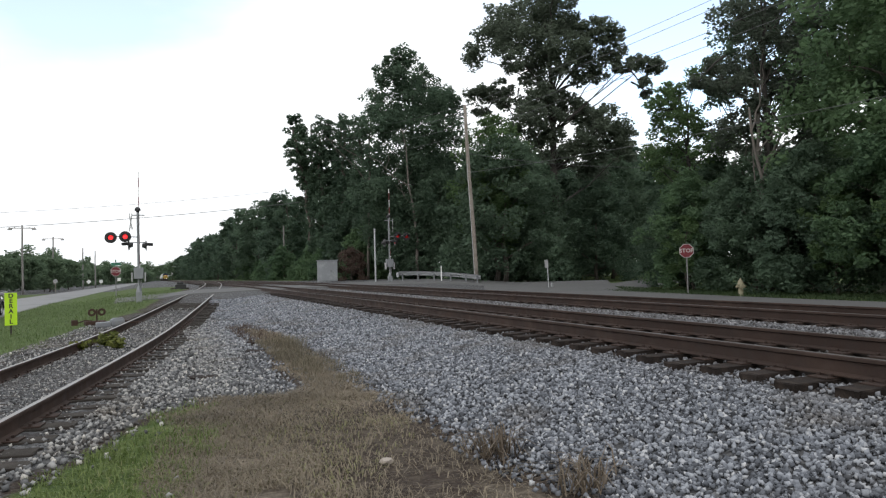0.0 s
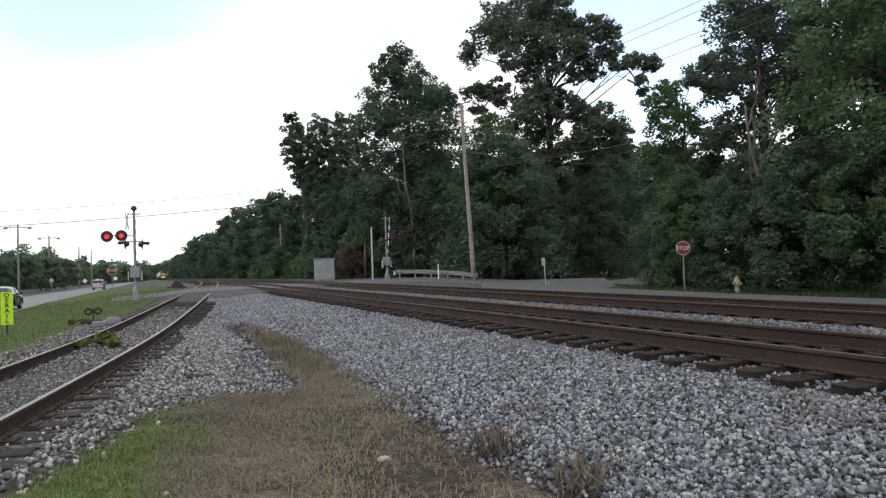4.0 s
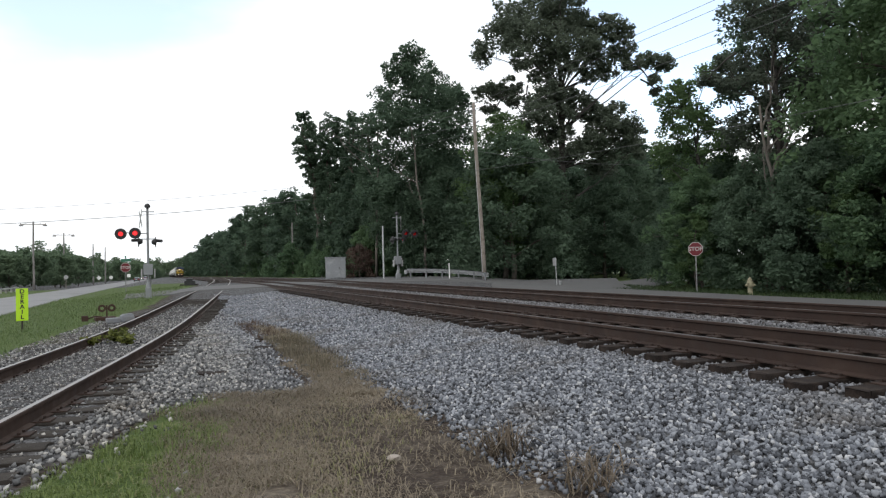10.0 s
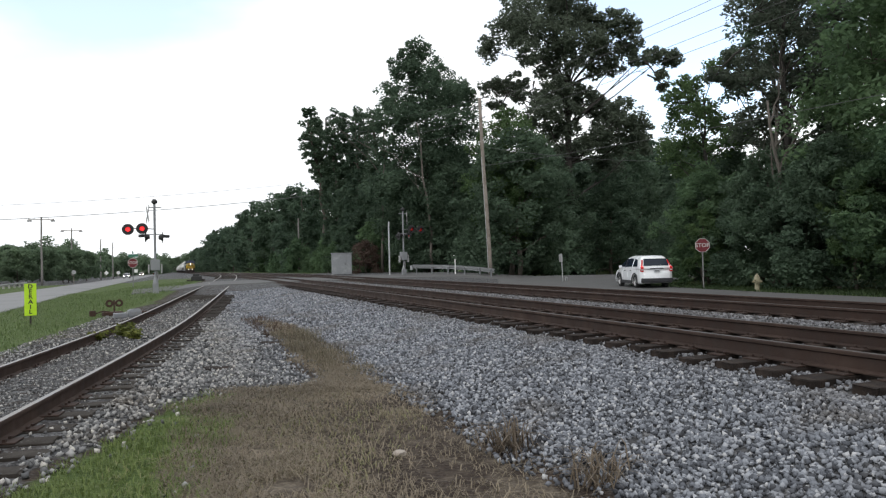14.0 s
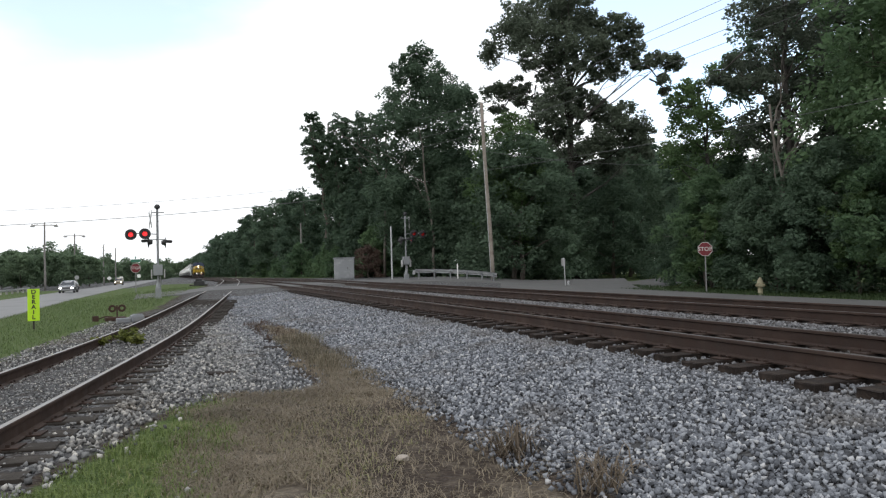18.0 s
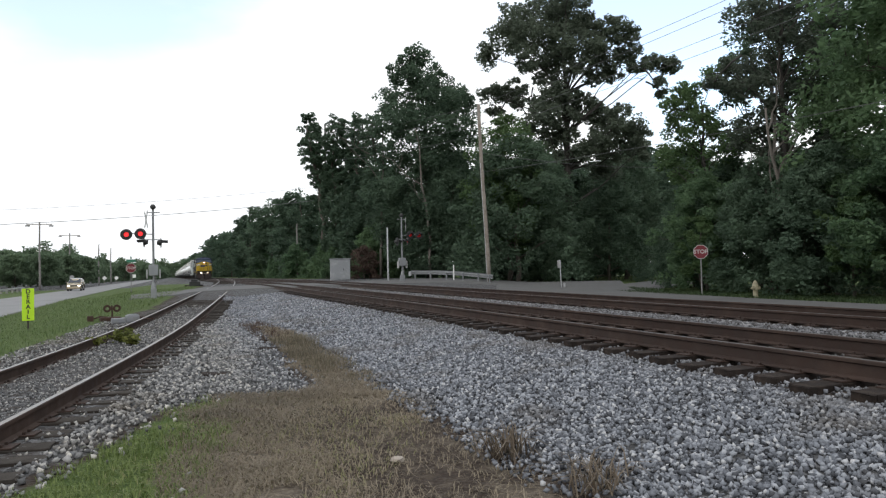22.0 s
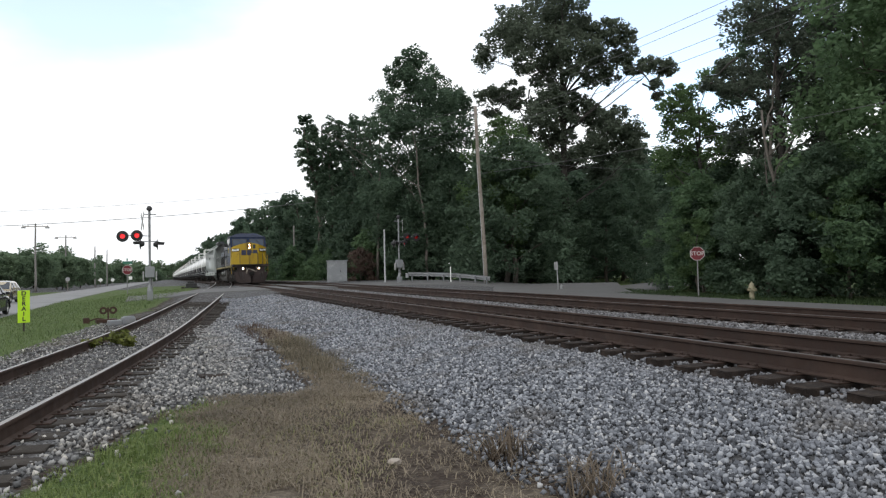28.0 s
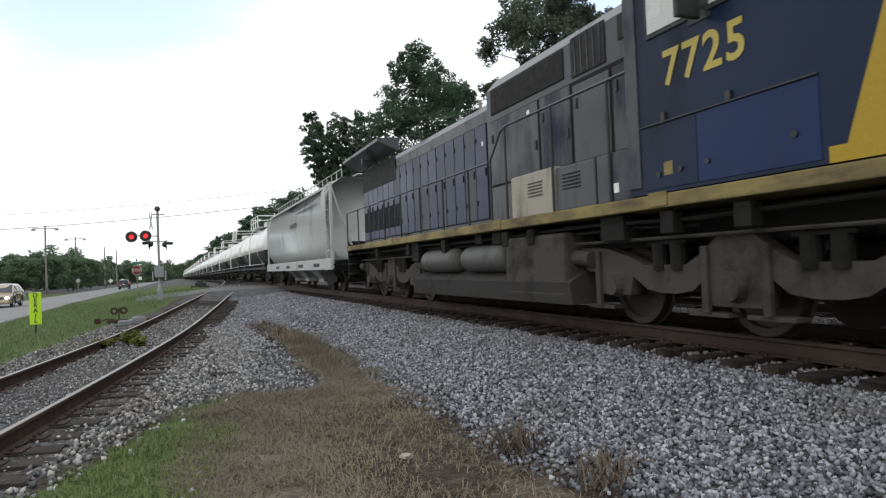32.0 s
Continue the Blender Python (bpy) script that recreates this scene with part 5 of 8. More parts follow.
        for d0, z0, sz in ((6.15, 3.42, 0.1), (8.95, 3.35, 0.09), (5.95, 1.72, 0.1), (10.9, 3.2, 0.07)):
            dpart("notice_plate", *fx(1.0, 1.006) if d0 > 6 and d0 < 10 else fx(1.44, 1.446) if d0 < 6 else fx(0.972, 0.978), d0, d0 + sz, z0, z0 + sz * 1.2, WHITE_P, blower, "small white notice plate", bevel=0.0)
        # walkway cabinets
        for d0, d1, m_, nm in ((5.66, 6.42, HOODGREY, "walkway_cabinet"), (6.46, 7.46, HOODGREY, "walkway_cabinet"), (7.5, 8.88, CREAM, "cream_cabinet")):
            cb = dpart(nm, *fx(0.98, 1.44), d0, d1, 1.60, 2.24 if m_ is not CREAM else 2.28, m_, t, "replaced cream cabinet panel with vents" if m_ is CREAM else "", bevel=0.025)
            if d0 > 6:
                bm = bmesh.new()
                for k in range(5):
                    dbox(bm, *fx(1.43, 1.452), d0 + 0.35, d0 + 0.8, 1.9 + 0.05 * k, 1.915 + 0.05 * k, 0)
                part("vent", bm, BLACK if m_ is CREAM else UNDER, cb)
        # radiator wing
        w = [(s * 0.9, 4.42), (s * 1.52, 4.40), (s * 1.52, 4.32), (s * 0.98, 4.08), (s * 0.9, 4.08)]
        wing = part("radiator_wing", prism(bmesh.new(), w if s > 0 else w[::-1], 16.5 - LMID, 20.75 - LMID, "y"), HOODGREY, t, "overhanging grey radiator wing")
        dpart("intake_screen", *fx(0.95, 0.985), 16.7, 20.3, 3.30, 3.98, GRILLE, wing)
        dpart("wing_strut", *fx(0.96, 1.45), 18.5, 18.58, 3.98, 4.14, HOODGREY, wing)
        # fuel tank and reservoirs
        dpart("side_skirt_tank", *fx(0.2, 1.42), 7.35, 9.25, 0.34, 1.30, TRUCKGREY, t, "dusty grey equipment tank", 0.06)
        for a, b in ((9.45, 11.25), (11.65, 13.6)):
            bm = bmesh.new()
            lathe(bm, [(0, 0), (0.15, 0.01), (0.24, 0.08), (0.255, 0.16), (0.255, b - a - 0.16), (0.24, b - a - 0.08), (0.15, b - a - 0.01), (0, b - a)], 20, Matrix.Translation((s * 1.2, a - LMID, 0.98)) @ Matrix.Rotation(-math.pi / 2, 4, "X"))
            part("air_reservoir", bm, RESERVOIR, t, "dusty grey round air reservoir", smooth=True)
        prof = [(s * 0.2, 0.76), (s * 1.1, 0.76), (s * 1.44, 0.58), (s * 1.40, 0.26), (s * 0.2, 0.26)]
        part("fuel_tank", prism(bmesh.new(), prof if s > 0 else prof[::-1], 7.2 - LMID, 14.2 - LMID, "y"), TANKGREY, t, "dusty dark grey fuel tank")
        # walkway handrail
        rail = bmesh.new()
        x = s * 1.46
        pipe(rail, [(x, d - LMID, z) for d, z in ((20.65, 2.68), (15, 2.68), (9.7, 2.66), (9.55, 2.72), (9.15, 3.12), (8.95, 3.17), (5.45, 3.15))], 0.02)
        hr = part("handrail", rail, HOODGREY, t)
        for d, z in ((20.65, 2.68), (19.2, 2.68), (17.75, 2.68), (16.3, 2.68), (14.85, 2.68), (13.4, 2.68), (11.95, 2.68), (10.6, 2.67), (9.6, 2.69), (9.0, 3.16), (7.5, 3.16), (6.1, 3.15)):
            part("post", tube(bmesh.new(), (x, d - LMID, 1.6), (x, d - LMID, z), 0.021, seg=7), BLACK, hr)
    build_cab(t)
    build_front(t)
    # rear end
    dpart("rear_bulkhead", -1.45, 1.45, 20.68, 20.78, 0.55, 1.66, UNDER, t)
    bm = bmesh.new()
    dbox(bm, -0.12, 0.12, 20.7, 21.35, 0.72, 1.0, 0.04)
    part("rear_coupler", bm, UNDER, t)
    for s in (-1, 1):
        for k in range(4):
            dpart("rear_step", s * 1.3 - 0.16, s * 1.3 + 0.16, 20.2, 20.65, 0.38 + 0.31 * k, 0.42 + 0.31 * k, UNDER, t)
    for k in range(5):
        bm = bmesh.new()
        pipe(bm, [(-0.8 + 0.4 * k, 20.85 - LMID, 1.0), (-0.75 + 0.4 * k, 21.0 - LMID, 0.6), (-0.65 + 0.4 * k, 20.9 - LMID, 0.8)], 0.025)
        part("rear_hose", bm, BLACK, t)
    # roof gear
    bm = bmesh.new()
    tube(bm, (0, 13.0 - LMID, 4.05), (0, 13.0 - LMID, 4.4), 0.3, 0.26, 14)
    part("exhaust_stack", bm, UNDER, t)
    bm = bmesh.new()
    for k in (-0.18, 0, 0.18):
        tube(bm, (k, 6.3 - LMID, 4.62), (k * 1.1, 5.85 - LMID, 4.64), 0.03, 0.075, 10)
    dbox(bm, -0.25, 0.25, 6.15, 6.3, 4.4, 4.6, 0.02)
    part("air_horn", bm, UNDER, t)
    loco_truck(t, 4.40)
    loco_truck(t, 16.85)
    return t


def build_cab(t):
    """Wide cab with sloping windscreen, side windows and hipped roof."""
    bm = bmesh.new()
    side = [(2.25, 1.62), (2.25, 3.15), (2.72, 4.05), (5.65, 4.10), (5.65, 1.62)]
    prism(bm, [(d - LMID, z) for d, z in side], -1.5, 1.5, "x")
    cab = part("cab", bm, BLUE, t, "dark blue full-width cab")
    bm = bmesh.new()
    rings = [[(-1.52, 2.66, 4.03), (1.52, 2.66, 4.03), (1.52, 5.75, 4.10), (-1.52, 5.75, 4.10)], [(-1.48, 2.80, 4.16), (1.48, 2.80, 4.16), (1.48, 5.75, 4.24), (-1.48, 5.75, 4.24)], [(-0.75, 3.15, 4.46), (0.75, 3.15, 4.46), (0.75, 5.75, 4.52), (-0.75, 5.75, 4.52)]]
    R = [[bm.verts.new((x, d - LMID, z)) for x, d, z in r] for r in rings]
    for a, b in zip(R, R[1:]):
        for k in range(4):
            bm.faces.new((a[k], a[(k + 1) % 4], b[(k + 1) % 4], b[k]))
    bm.faces.new(R[-1])
    bm.faces.new(R[0][::-1])
    bmesh.ops.recalc_face_normals(bm, faces=bm.faces)
    bmesh.ops.bevel(bm, geom=bm.edges[:], offset=0.09, segments=3, affect="EDGES")
    part("cab_roof", bm, BLUE_ROOF, cab, "dark blue hipped cab roof")
    # windscreen panes on the sloping front
    sl = math.degrees(math.atan2(0.47, 0.90))
    for s in (-1, 1):
        m = pose(s * 0.74, 2.485 - LMID, 3.60, -sl, 0, 0)
        fr = part("windscreen_frame", boxbm(-0.62, 0.62, -0.03, 0.02, -0.36, 0.36, bevel=0.02), BLACK, cab, m=m)
        part("windscreen", boxbm(-0.56, 0.56, -0.04, -0.02, -0.30, 0.30, bevel=0.01), CABGLASS, fr)
        bm = bmesh.new()
        pipe(bm, [(-0.1, -0.07, 0.36), (0.05, -0.075, 0.1), (0.28, -0.07, -0.2)], 0.012)
        part("wiper", bm, BLACK, fr)
        x = s * 1.5
        fx = lambda a, b: (min(s * a, s * b), max(s * a, s * b))
        for d0, d1, g in ((4.55, 5.18, SKYPALE_GLASS), (3.62, 4.22, SKYPALE_GLASS), (2.86, 3.1, GLASS)):
            zf = 3.42
            fr = dpart("side_window_frame", *fx(1.49, 1.52), d0 - 0.05, d1 + 0.05, zf - 0.05, 4.02, BLACK, cab)
            dpart("side_window", *fx(1.515, 1.53), d0, d1, zf, 3.98, g, fr, bevel=0.006)
        dpart("window_recess", *fx(1.495, 1.512), 4.22, 4.55, 3.3, 4.03, BLACK, cab)
        bm = bmesh.new()
        dbox(bm, *fx(1.56, 1.86), 4.3, 4.36, 3.30, 3.62, 0.02)
        pipe(bm, [(s * 1.5, 4.4 - LMID, 3.45), (s * 1.6, 4.35 - LMID, 3.45)], 0.02)
        part("mirror", bm, BLACK, cab)
        dpart("drip_rail", *fx(1.5, 1.56), 2.7, 5.7, 4.06, 4.10, HOODGREY, cab)
        # battery doors below
        dpart("battery_door", *fx(1.495, 1.508), 4.50, 5.40, 1.66, 2.38, BLUE, cab, bevel=0.004)
        dpart("battery_door", *fx(1.495, 1.508), 3.05, 4.49, 1.66, 2.38, DOORBLUE, cab, "brighter blue replaced door", bevel=0.004)
        dpart("yellow_sill_strip", *fx(1.5, 1.507), 2.25, 2.98, 1.62, 1.76, YELLOW, cab, bevel=0.002)
        bm = bmesh.new()
        for d, z in ((3.3, 1.93), (4.35, 1.86), (4.75, 1.84), (5.1, 1.82)):
            tube(bm, (s * 1.505, d - LMID, z), (s * 1.525, d - LMID, z), 0.034, seg=10)
        for d in (4.0, 4.95):
            dbox(bm, *fx(1.5, 1.53), d, d + 0.07, 2.4, 2.5, 0.008)
        dbox(bm, *fx(1.5, 1.525), 3.05, 5.4, 2.385, 2.405, 0.004)
        part("latch", bm, BLACK, cab)
        dpart("builder_plate", *fx(1.505, 1.512), 4.88, 5.02, 1.80, 1.95, SILL_YELLOW, cab, "small yellow plate", bevel=0.002)
        dpart("rear_door_panel", *fx(1.495, 1.515), 5.42, 5.64, 1.7, 4.0, HOODGREY, cab)
        # cab number
        me = text_mesh("7725", 0.54, LETTER_Y, 0.003, bold=0.011, space=1.14)
        part("cab_number", me, None, cab, "yellow road number", m=Matrix.Translation((s * 1.506, 4.38 - LMID, 2.95)) @ (Matrix.Rotation(math.pi / 2, 4, "Z") if s > 0 else Matrix.Rotation(-math.pi / 2, 4, "Z")) @ Matrix.Rotation(math.pi / 2, 4, "X"))
        # yellow panel whose edge leans back
        yl = [(2.24, 1.62), (2.24, 3.17), (2.32, 3.17), (2.86, 1.62)]
        part("yellow_side_panel", prism(bmesh.new(), [(d - LMID, z) for d, z in (yl if s > 0 else yl[::-1])], s * 1.500, s * 1.506, "x"), YELLOW, cab)
    # nose: flat middle, slanting cheeks, peaked top
    bm = bmesh.new()
    pts = [(-1.5, 2.26), (-1.42, 2.02), (-0.78, 1.58), (0.78, 1.58), (1.42, 2.02), (1.5, 2.26)]
    ztop = [3.16, 3.18, 3.42, 3.42, 3.18, 3.16]
    lo = [bm.verts.new((x, d - LMID, 1.64)) for x, d in pts]
    hi = [bm.verts.new((x * 0.985, d + 0.06 - LMID, z)) for (x, d), z in zip(pts, ztop)]
    mid_lo, mid_hi = bm.verts.new((0, 1.57 - LMID, 1.64)), bm.verts.new((0, 1.64 - LMID, 3.58))
    lo.insert(3, mid_lo)
    hi.insert(3, mid_hi)
    back = [bm.verts.new((x, 2.30 - LMID, z)) for x, z in ((-1.5, 3.16), (-1.42, 3.2), (-0.78, 3.42), (0, 3.58), (0.78, 3.42), (1.42, 3.2), (1.5, 3.16))]
    for k in range(6):
        bm.faces.new((lo[k], lo[k + 1], hi[k + 1], hi[k]))
        bm.faces.new((hi[k], hi[k + 1], back[k + 1], back[k]))
    bm.faces.new(lo[::-1])
    bmesh.ops.recalc_face_normals(bm, faces=bm.faces)
    bmesh.ops.bevel(bm, geom=[e for e in bm.edges if not e.is_boundary], offset=0.03, segments=2, affect="EDGES")
    nose = part("nose", bm, YELLOW, t, "yellow sloped nose with a peaked top")
    # nose door, headlights, window, number boards
    dpart("nose_door", 0.12, 0.72, 1.565, 1.60, 1.72, 2.62, YELLOW, nose)
    bm = bmesh.new()
    for x0, x1, z0, z1 in ((0.10, 0.12, 1.70, 2.64), (0.72, 0.74, 1.70, 2.64), (0.10, 0.74, 2.62, 2.645)):
        dbox(bm, x0, x1, 1.556, 1.59, z0, z1, 0)
    part("door_seal", bm, BLACK, nose)
    hl = dpart("headlight_housing", -0.15, 0.15, 1.54, 1.68, 3.0, 3.50, UNDER, nose, bevel=0.03)
    for z in (3.12, 3.37):
        bm = bmesh.new()
        lathe(bm, [(0.07, 0), (0.082, 0.012), (0.07, 0.03), (0.066, 0.012), (0, 0.004)], 20, Matrix.Translation((0, 1.545 - LMID, z)) @ Matrix.Rotation(math.pi / 2, 4, "X"))
        hb = part("headlight", bm, HEADLAMP, hl, "lit warm white headlight")
        part("bulb", lathe(bmesh.new(), [(0.04, 0.0), (0.03, 0.012), (0, 0.016)], 14, Matrix.Translation((0, 1.54 - LMID, z)) @ Matrix.Rotation(math.pi / 2, 4, "X")), BULB, hl)
    part("nose_window", boxbm(0.30, 0.52, 1.60 - LMID, 1.66 - LMID, 3.04, 3.38, bevel=0.04), GLASS, nose)
    ang = math.degrees(math.atan2(0.44, 0.64))
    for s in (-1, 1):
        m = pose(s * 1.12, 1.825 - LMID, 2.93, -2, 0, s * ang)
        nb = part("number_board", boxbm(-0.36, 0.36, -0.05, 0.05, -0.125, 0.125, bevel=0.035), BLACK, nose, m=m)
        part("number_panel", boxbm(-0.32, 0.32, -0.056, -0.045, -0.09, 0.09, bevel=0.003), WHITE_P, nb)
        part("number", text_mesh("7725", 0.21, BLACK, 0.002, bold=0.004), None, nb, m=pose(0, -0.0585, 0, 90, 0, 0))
        bm = bmesh.new()
        pipe(bm, [(s * 1.02, 1.72 - LMID, 2.55), (s * 0.98, 1.6 - LMID, 2.62), (s * 1.1, 1.7 - LMID, 2.68)], 0.015)
        part("grab_iron", bm, YELLOW, nose)
    # company mark as three plain blue blocks
    logo = bmesh.new()
    for x in (-0.47, 0.0, 0.47):
        dbox(logo, x - 0.195, x + 0.195, 1.572, 1.60, 2.48, 2.90, 0)
    part("painted_mark", logo, LETTER_B, nose, "dark blue painted company mark")
    for x in (-0.62, 0.05):
        for z in (2.1, 2.95):
            bm = bmesh.new()
            pipe(bm, [(x - 0.25, 1.60 - LMID, z), (x - 0.25, 1.54 - LMID, z), (x + 0.25, 1.54 - LMID, z), (x + 0.25, 1.60 - LMID, z)], 0.012)
            part("grab_iron", bm, YELLOW, nose)


def build_front(t):
    """Front platform, pilot with plough, ditch lights, rails and steps."""
    dpart("front_platform", -1.48, 1.48, 0.55, 1.75, 1.44, 1.66, PILOT, t, "dark front platform", 0.03)
    bm = bmesh.new()
    for k in range(4):
        dbox(bm, -0.8, 0.8, 0.40, 0.56, 1.46 + 0.05 * k, 1.485 + 0.05 * k, 0.006)
    part("anticlimber", bm, UNDER, t)
    pil = dpart("pilot", -1.16, 1.16, 0.60, 0.72, 0.62, 1.45, PILOT, t, "dark brown steel pilot plate", 0.02)
    # plough: two swept blades
    bm = bmesh.new()
    for s in (-1, 1):
        n = 8
        top, low = [], []
        for i in range(n + 1):
            u = i / n
            x, xl = s * (0.05 + 1.38 * u), s * (0.05 + 1.12 * u)
            top.append(bm.verts.new((x, 0.42 + 0.30 * u - LMID, 1.02)))
            low.append((bm.verts.new(((x * 0.4 + xl * 0.6), 0.16 + 0.46 * u - LMID, 0.36)), bm.verts.new((xl, 0.10 + 0.48 * u - LMID, 0.09 + (0.0 if u < 0.8 else (u - 0.8) * 0.5)))))
        for i in range(n):
            bm.faces.new((top[i], top[i + 1], low[i + 1][0], low[i][0]))
            bm.faces.new((low[i][0], low[i + 1][0], low[i + 1][1], low[i][1]))
    bmesh.ops.recalc_face_normals(bm, faces=bm.faces)
    bmesh.ops.solidify(bm, geom=bm.faces[:], thickness=0.03)
    part("plough", bm, PILOT, t, "scuffed rusty brown snow plough")
    bm = bmesh.new()
    dbox(bm, -0.13, 0.13, -0.05, 0.6, 0.74, 1.0, 0.04)
    dbox(bm, -0.24, 0.20, -0.18, 0.08, 0.70, 1.02, 0.07)
    part("coupler", bm, UNDER, t, "knuckle coupler")
    for s in (-1, 1):
        x = s * 0.65
        bm = bmesh.new()
        lathe(bm, [(0, 0.16), (0.10, 0.15), (0.12, 0.0), (0.125, -0.02), (0.095, -0.02)], 20, Matrix.Translation((x, 0.54 - LMID, 1.30)) @ Matrix.Rotation(-math.pi / 2, 4, "X"))
        dl = part("ditch_light", bm, BLACK, t)
        bm = bmesh.new()
        lathe(bm, [(0.088, 0.0), (0.05, -0.02), (0, -0.025)], 20, Matrix.Translation((x, 0.535 - LMID, 1.30)) @ Matrix.Rotation(-math.pi / 2, 4, "X"))
        part("lamp", bm, DITCHLAMP, dl, "lit white ditch lamp")
        part("bulb", lathe(bmesh.new(), [(0.05, 0.0), (0.035, 0.014), (0, 0.018)], 14, Matrix.Translation((x, 0.512 - LMID, 1.30)) @ Matrix.Rotation(math.pi / 2, 4, "X")), BULB, dl)
        # corner steps
        for k in range(4):
            dpart("step", s * 1.28 - 0.2, s * 1.28 + 0.2, 1.0, 1.5, 0.34 + 0.3 * k, 0.37 + 0.3 * k, TRUCKGREY, t)
        dpart("step_side", s * 1.05 - 0.02, s * 1.05 + 0.02, 0.75, 1.6, 0.3, 1.45, UNDER, t)
        dpart("step_side", s * 1.47 - 0.015, s * 1.47 + 0.015, 1.5, 2.1, 0.55, 1.45, UNDER, t)
        # yellow grab rails at the corner
        bm = bmesh.new()
        pipe(bm, [(s * 1.02, 0.95 - LMID, 2.62), (s * 1.28, 0.72 - LMID, 2.1), (s * 1.40, 0.66 - LMID, 1.7), (s * 1.42, 0.66 - LMID, 1.25), (s * 1.3, 0.66 - LMID, 1.16)], 0.02)
        pipe(bm, [(s * 1.50, 1.62 - LMID, 2.5), (s * 1.55, 1.58 - LMID, 1.8), (s * 1.55, 1.55 - LMID, 1.15), (s * 1.5, 1.4 - LMID, 0.85)], 0.02)
        part("grab_rail", bm, YELLOW, t, "yellow corner grab rail")
    for x in (-0.86, -0.10, 0.62, 1.02):
        part("front_rail_post", tube(bmesh.new(), (x, 0.95 - LMID, 1.64), (x, 0.95 - LMID, 2.64), 0.024, seg=8), BLACK, t)
    bm = bmesh.new()
    pipe(bm, [(-1.02, 0.95 - LMID, 2.62), (-0.86, 0.95 - LMID, 2.65), (0.0, 0.95 - LMID, 2.65), (0.62, 0.95 - LMID, 2.65)], 0.02)
    part("front_rail", bm, HOODGREY, t)
    # hoses
    bm = bmesh.new()
    pts = [(-0.42 + 0.0, 0.5 - LMID, 0.86), (-0.40, 0.36 - LMID, 1.12), (-0.25, 0.34 - LMID, 1.27), (0.0, 0.34 - LMID, 1.22), (0.25, 0.34 - LMID, 1.08), (0.42, 0.34 - LMID, 1.05), (0.52, 0.36 - LMID, 1.2), (0.40, 0.5 - LMID, 1.40)]
    pipe(bm, pts, 0.02)
    pipe(bm, [(-0.36, 0.5 - LMID, 1.35), (-0.34, 0.38 - LMID, 1.1), (-0.36, 0.36 - LMID, 0.86)], 0.02)
    part("air_hose", bm, HOSE, t, "cream looped air hoses")
    for x in (-0.95, -0.75, 0.7, 0.9):
        bm = bmesh.new()
        pipe(bm, [(x, 0.55 - LMID, 1.0), (x + 0.05, 0.3 - LMID, 0.75), (x + 0.1, 0.28 - LMID, 0.4), (x + 0.14, 0.3 - LMID, 0.3)], 0.024)
        part("brake_hose", bm, BLACK, t)


loco = build_loco()
TRAIN.append((loco, LMID, 6.3))

# ---- freight cars ----
HOPPER = streaked("pale_hopper_paint", (0.40, 0.425, 0.415), (0.27, 0.27, 0.255), 0.5, 0.3, 1.2, 0.3)
TANKWHITE = streaked("white_tank_paint", (0.60, 0.60, 0.58), (0.42, 0.41, 0.39), 0.32, 0.28, 1.0, 0.4, coat=0.4)
TANKBLACK = streaked("black_tank_band", (0.020, 0.021, 0.024), (0.06, 0.058, 0.055), 0.5, 0.35, 1.0, 0.4)


def car_truck(t, y):
    for s in (-1, 1):
        x = s * 1.0
        out = [(-1.25, 0.5), (-1.2, 0.62), (-0.85, 0.66), (-0.45, 0.86), (0.45, 0.86), (0.85, 0.66), (1.2, 0.62), (1.25, 0.5), (1.1, 0.38), (0.7, 0.38), (0.4, 0.22), (-0.4, 0.22), (-0.7, 0.38), (-1.1, 0.38)]
        fr = part("truck_frame", prism(bmesh.new(), [(y + u, v) for u, v in out], x - 0.08, x + 0.08, "x"), UNDER, t)
        bm = bmesh.new()
        for k in (-0.18, 0, 0.18):
            tube(bm, (x + s * 0.04, y + k, 0.3), (x + s * 0.04, y + k, 0.6), 0.08, seg=9)
        part("spring", bm, TRUCKGREY, fr)
    for a in (-0.88, 0.88):
        wheelset(t, y + a, 0.42, CAR_WHEEL)


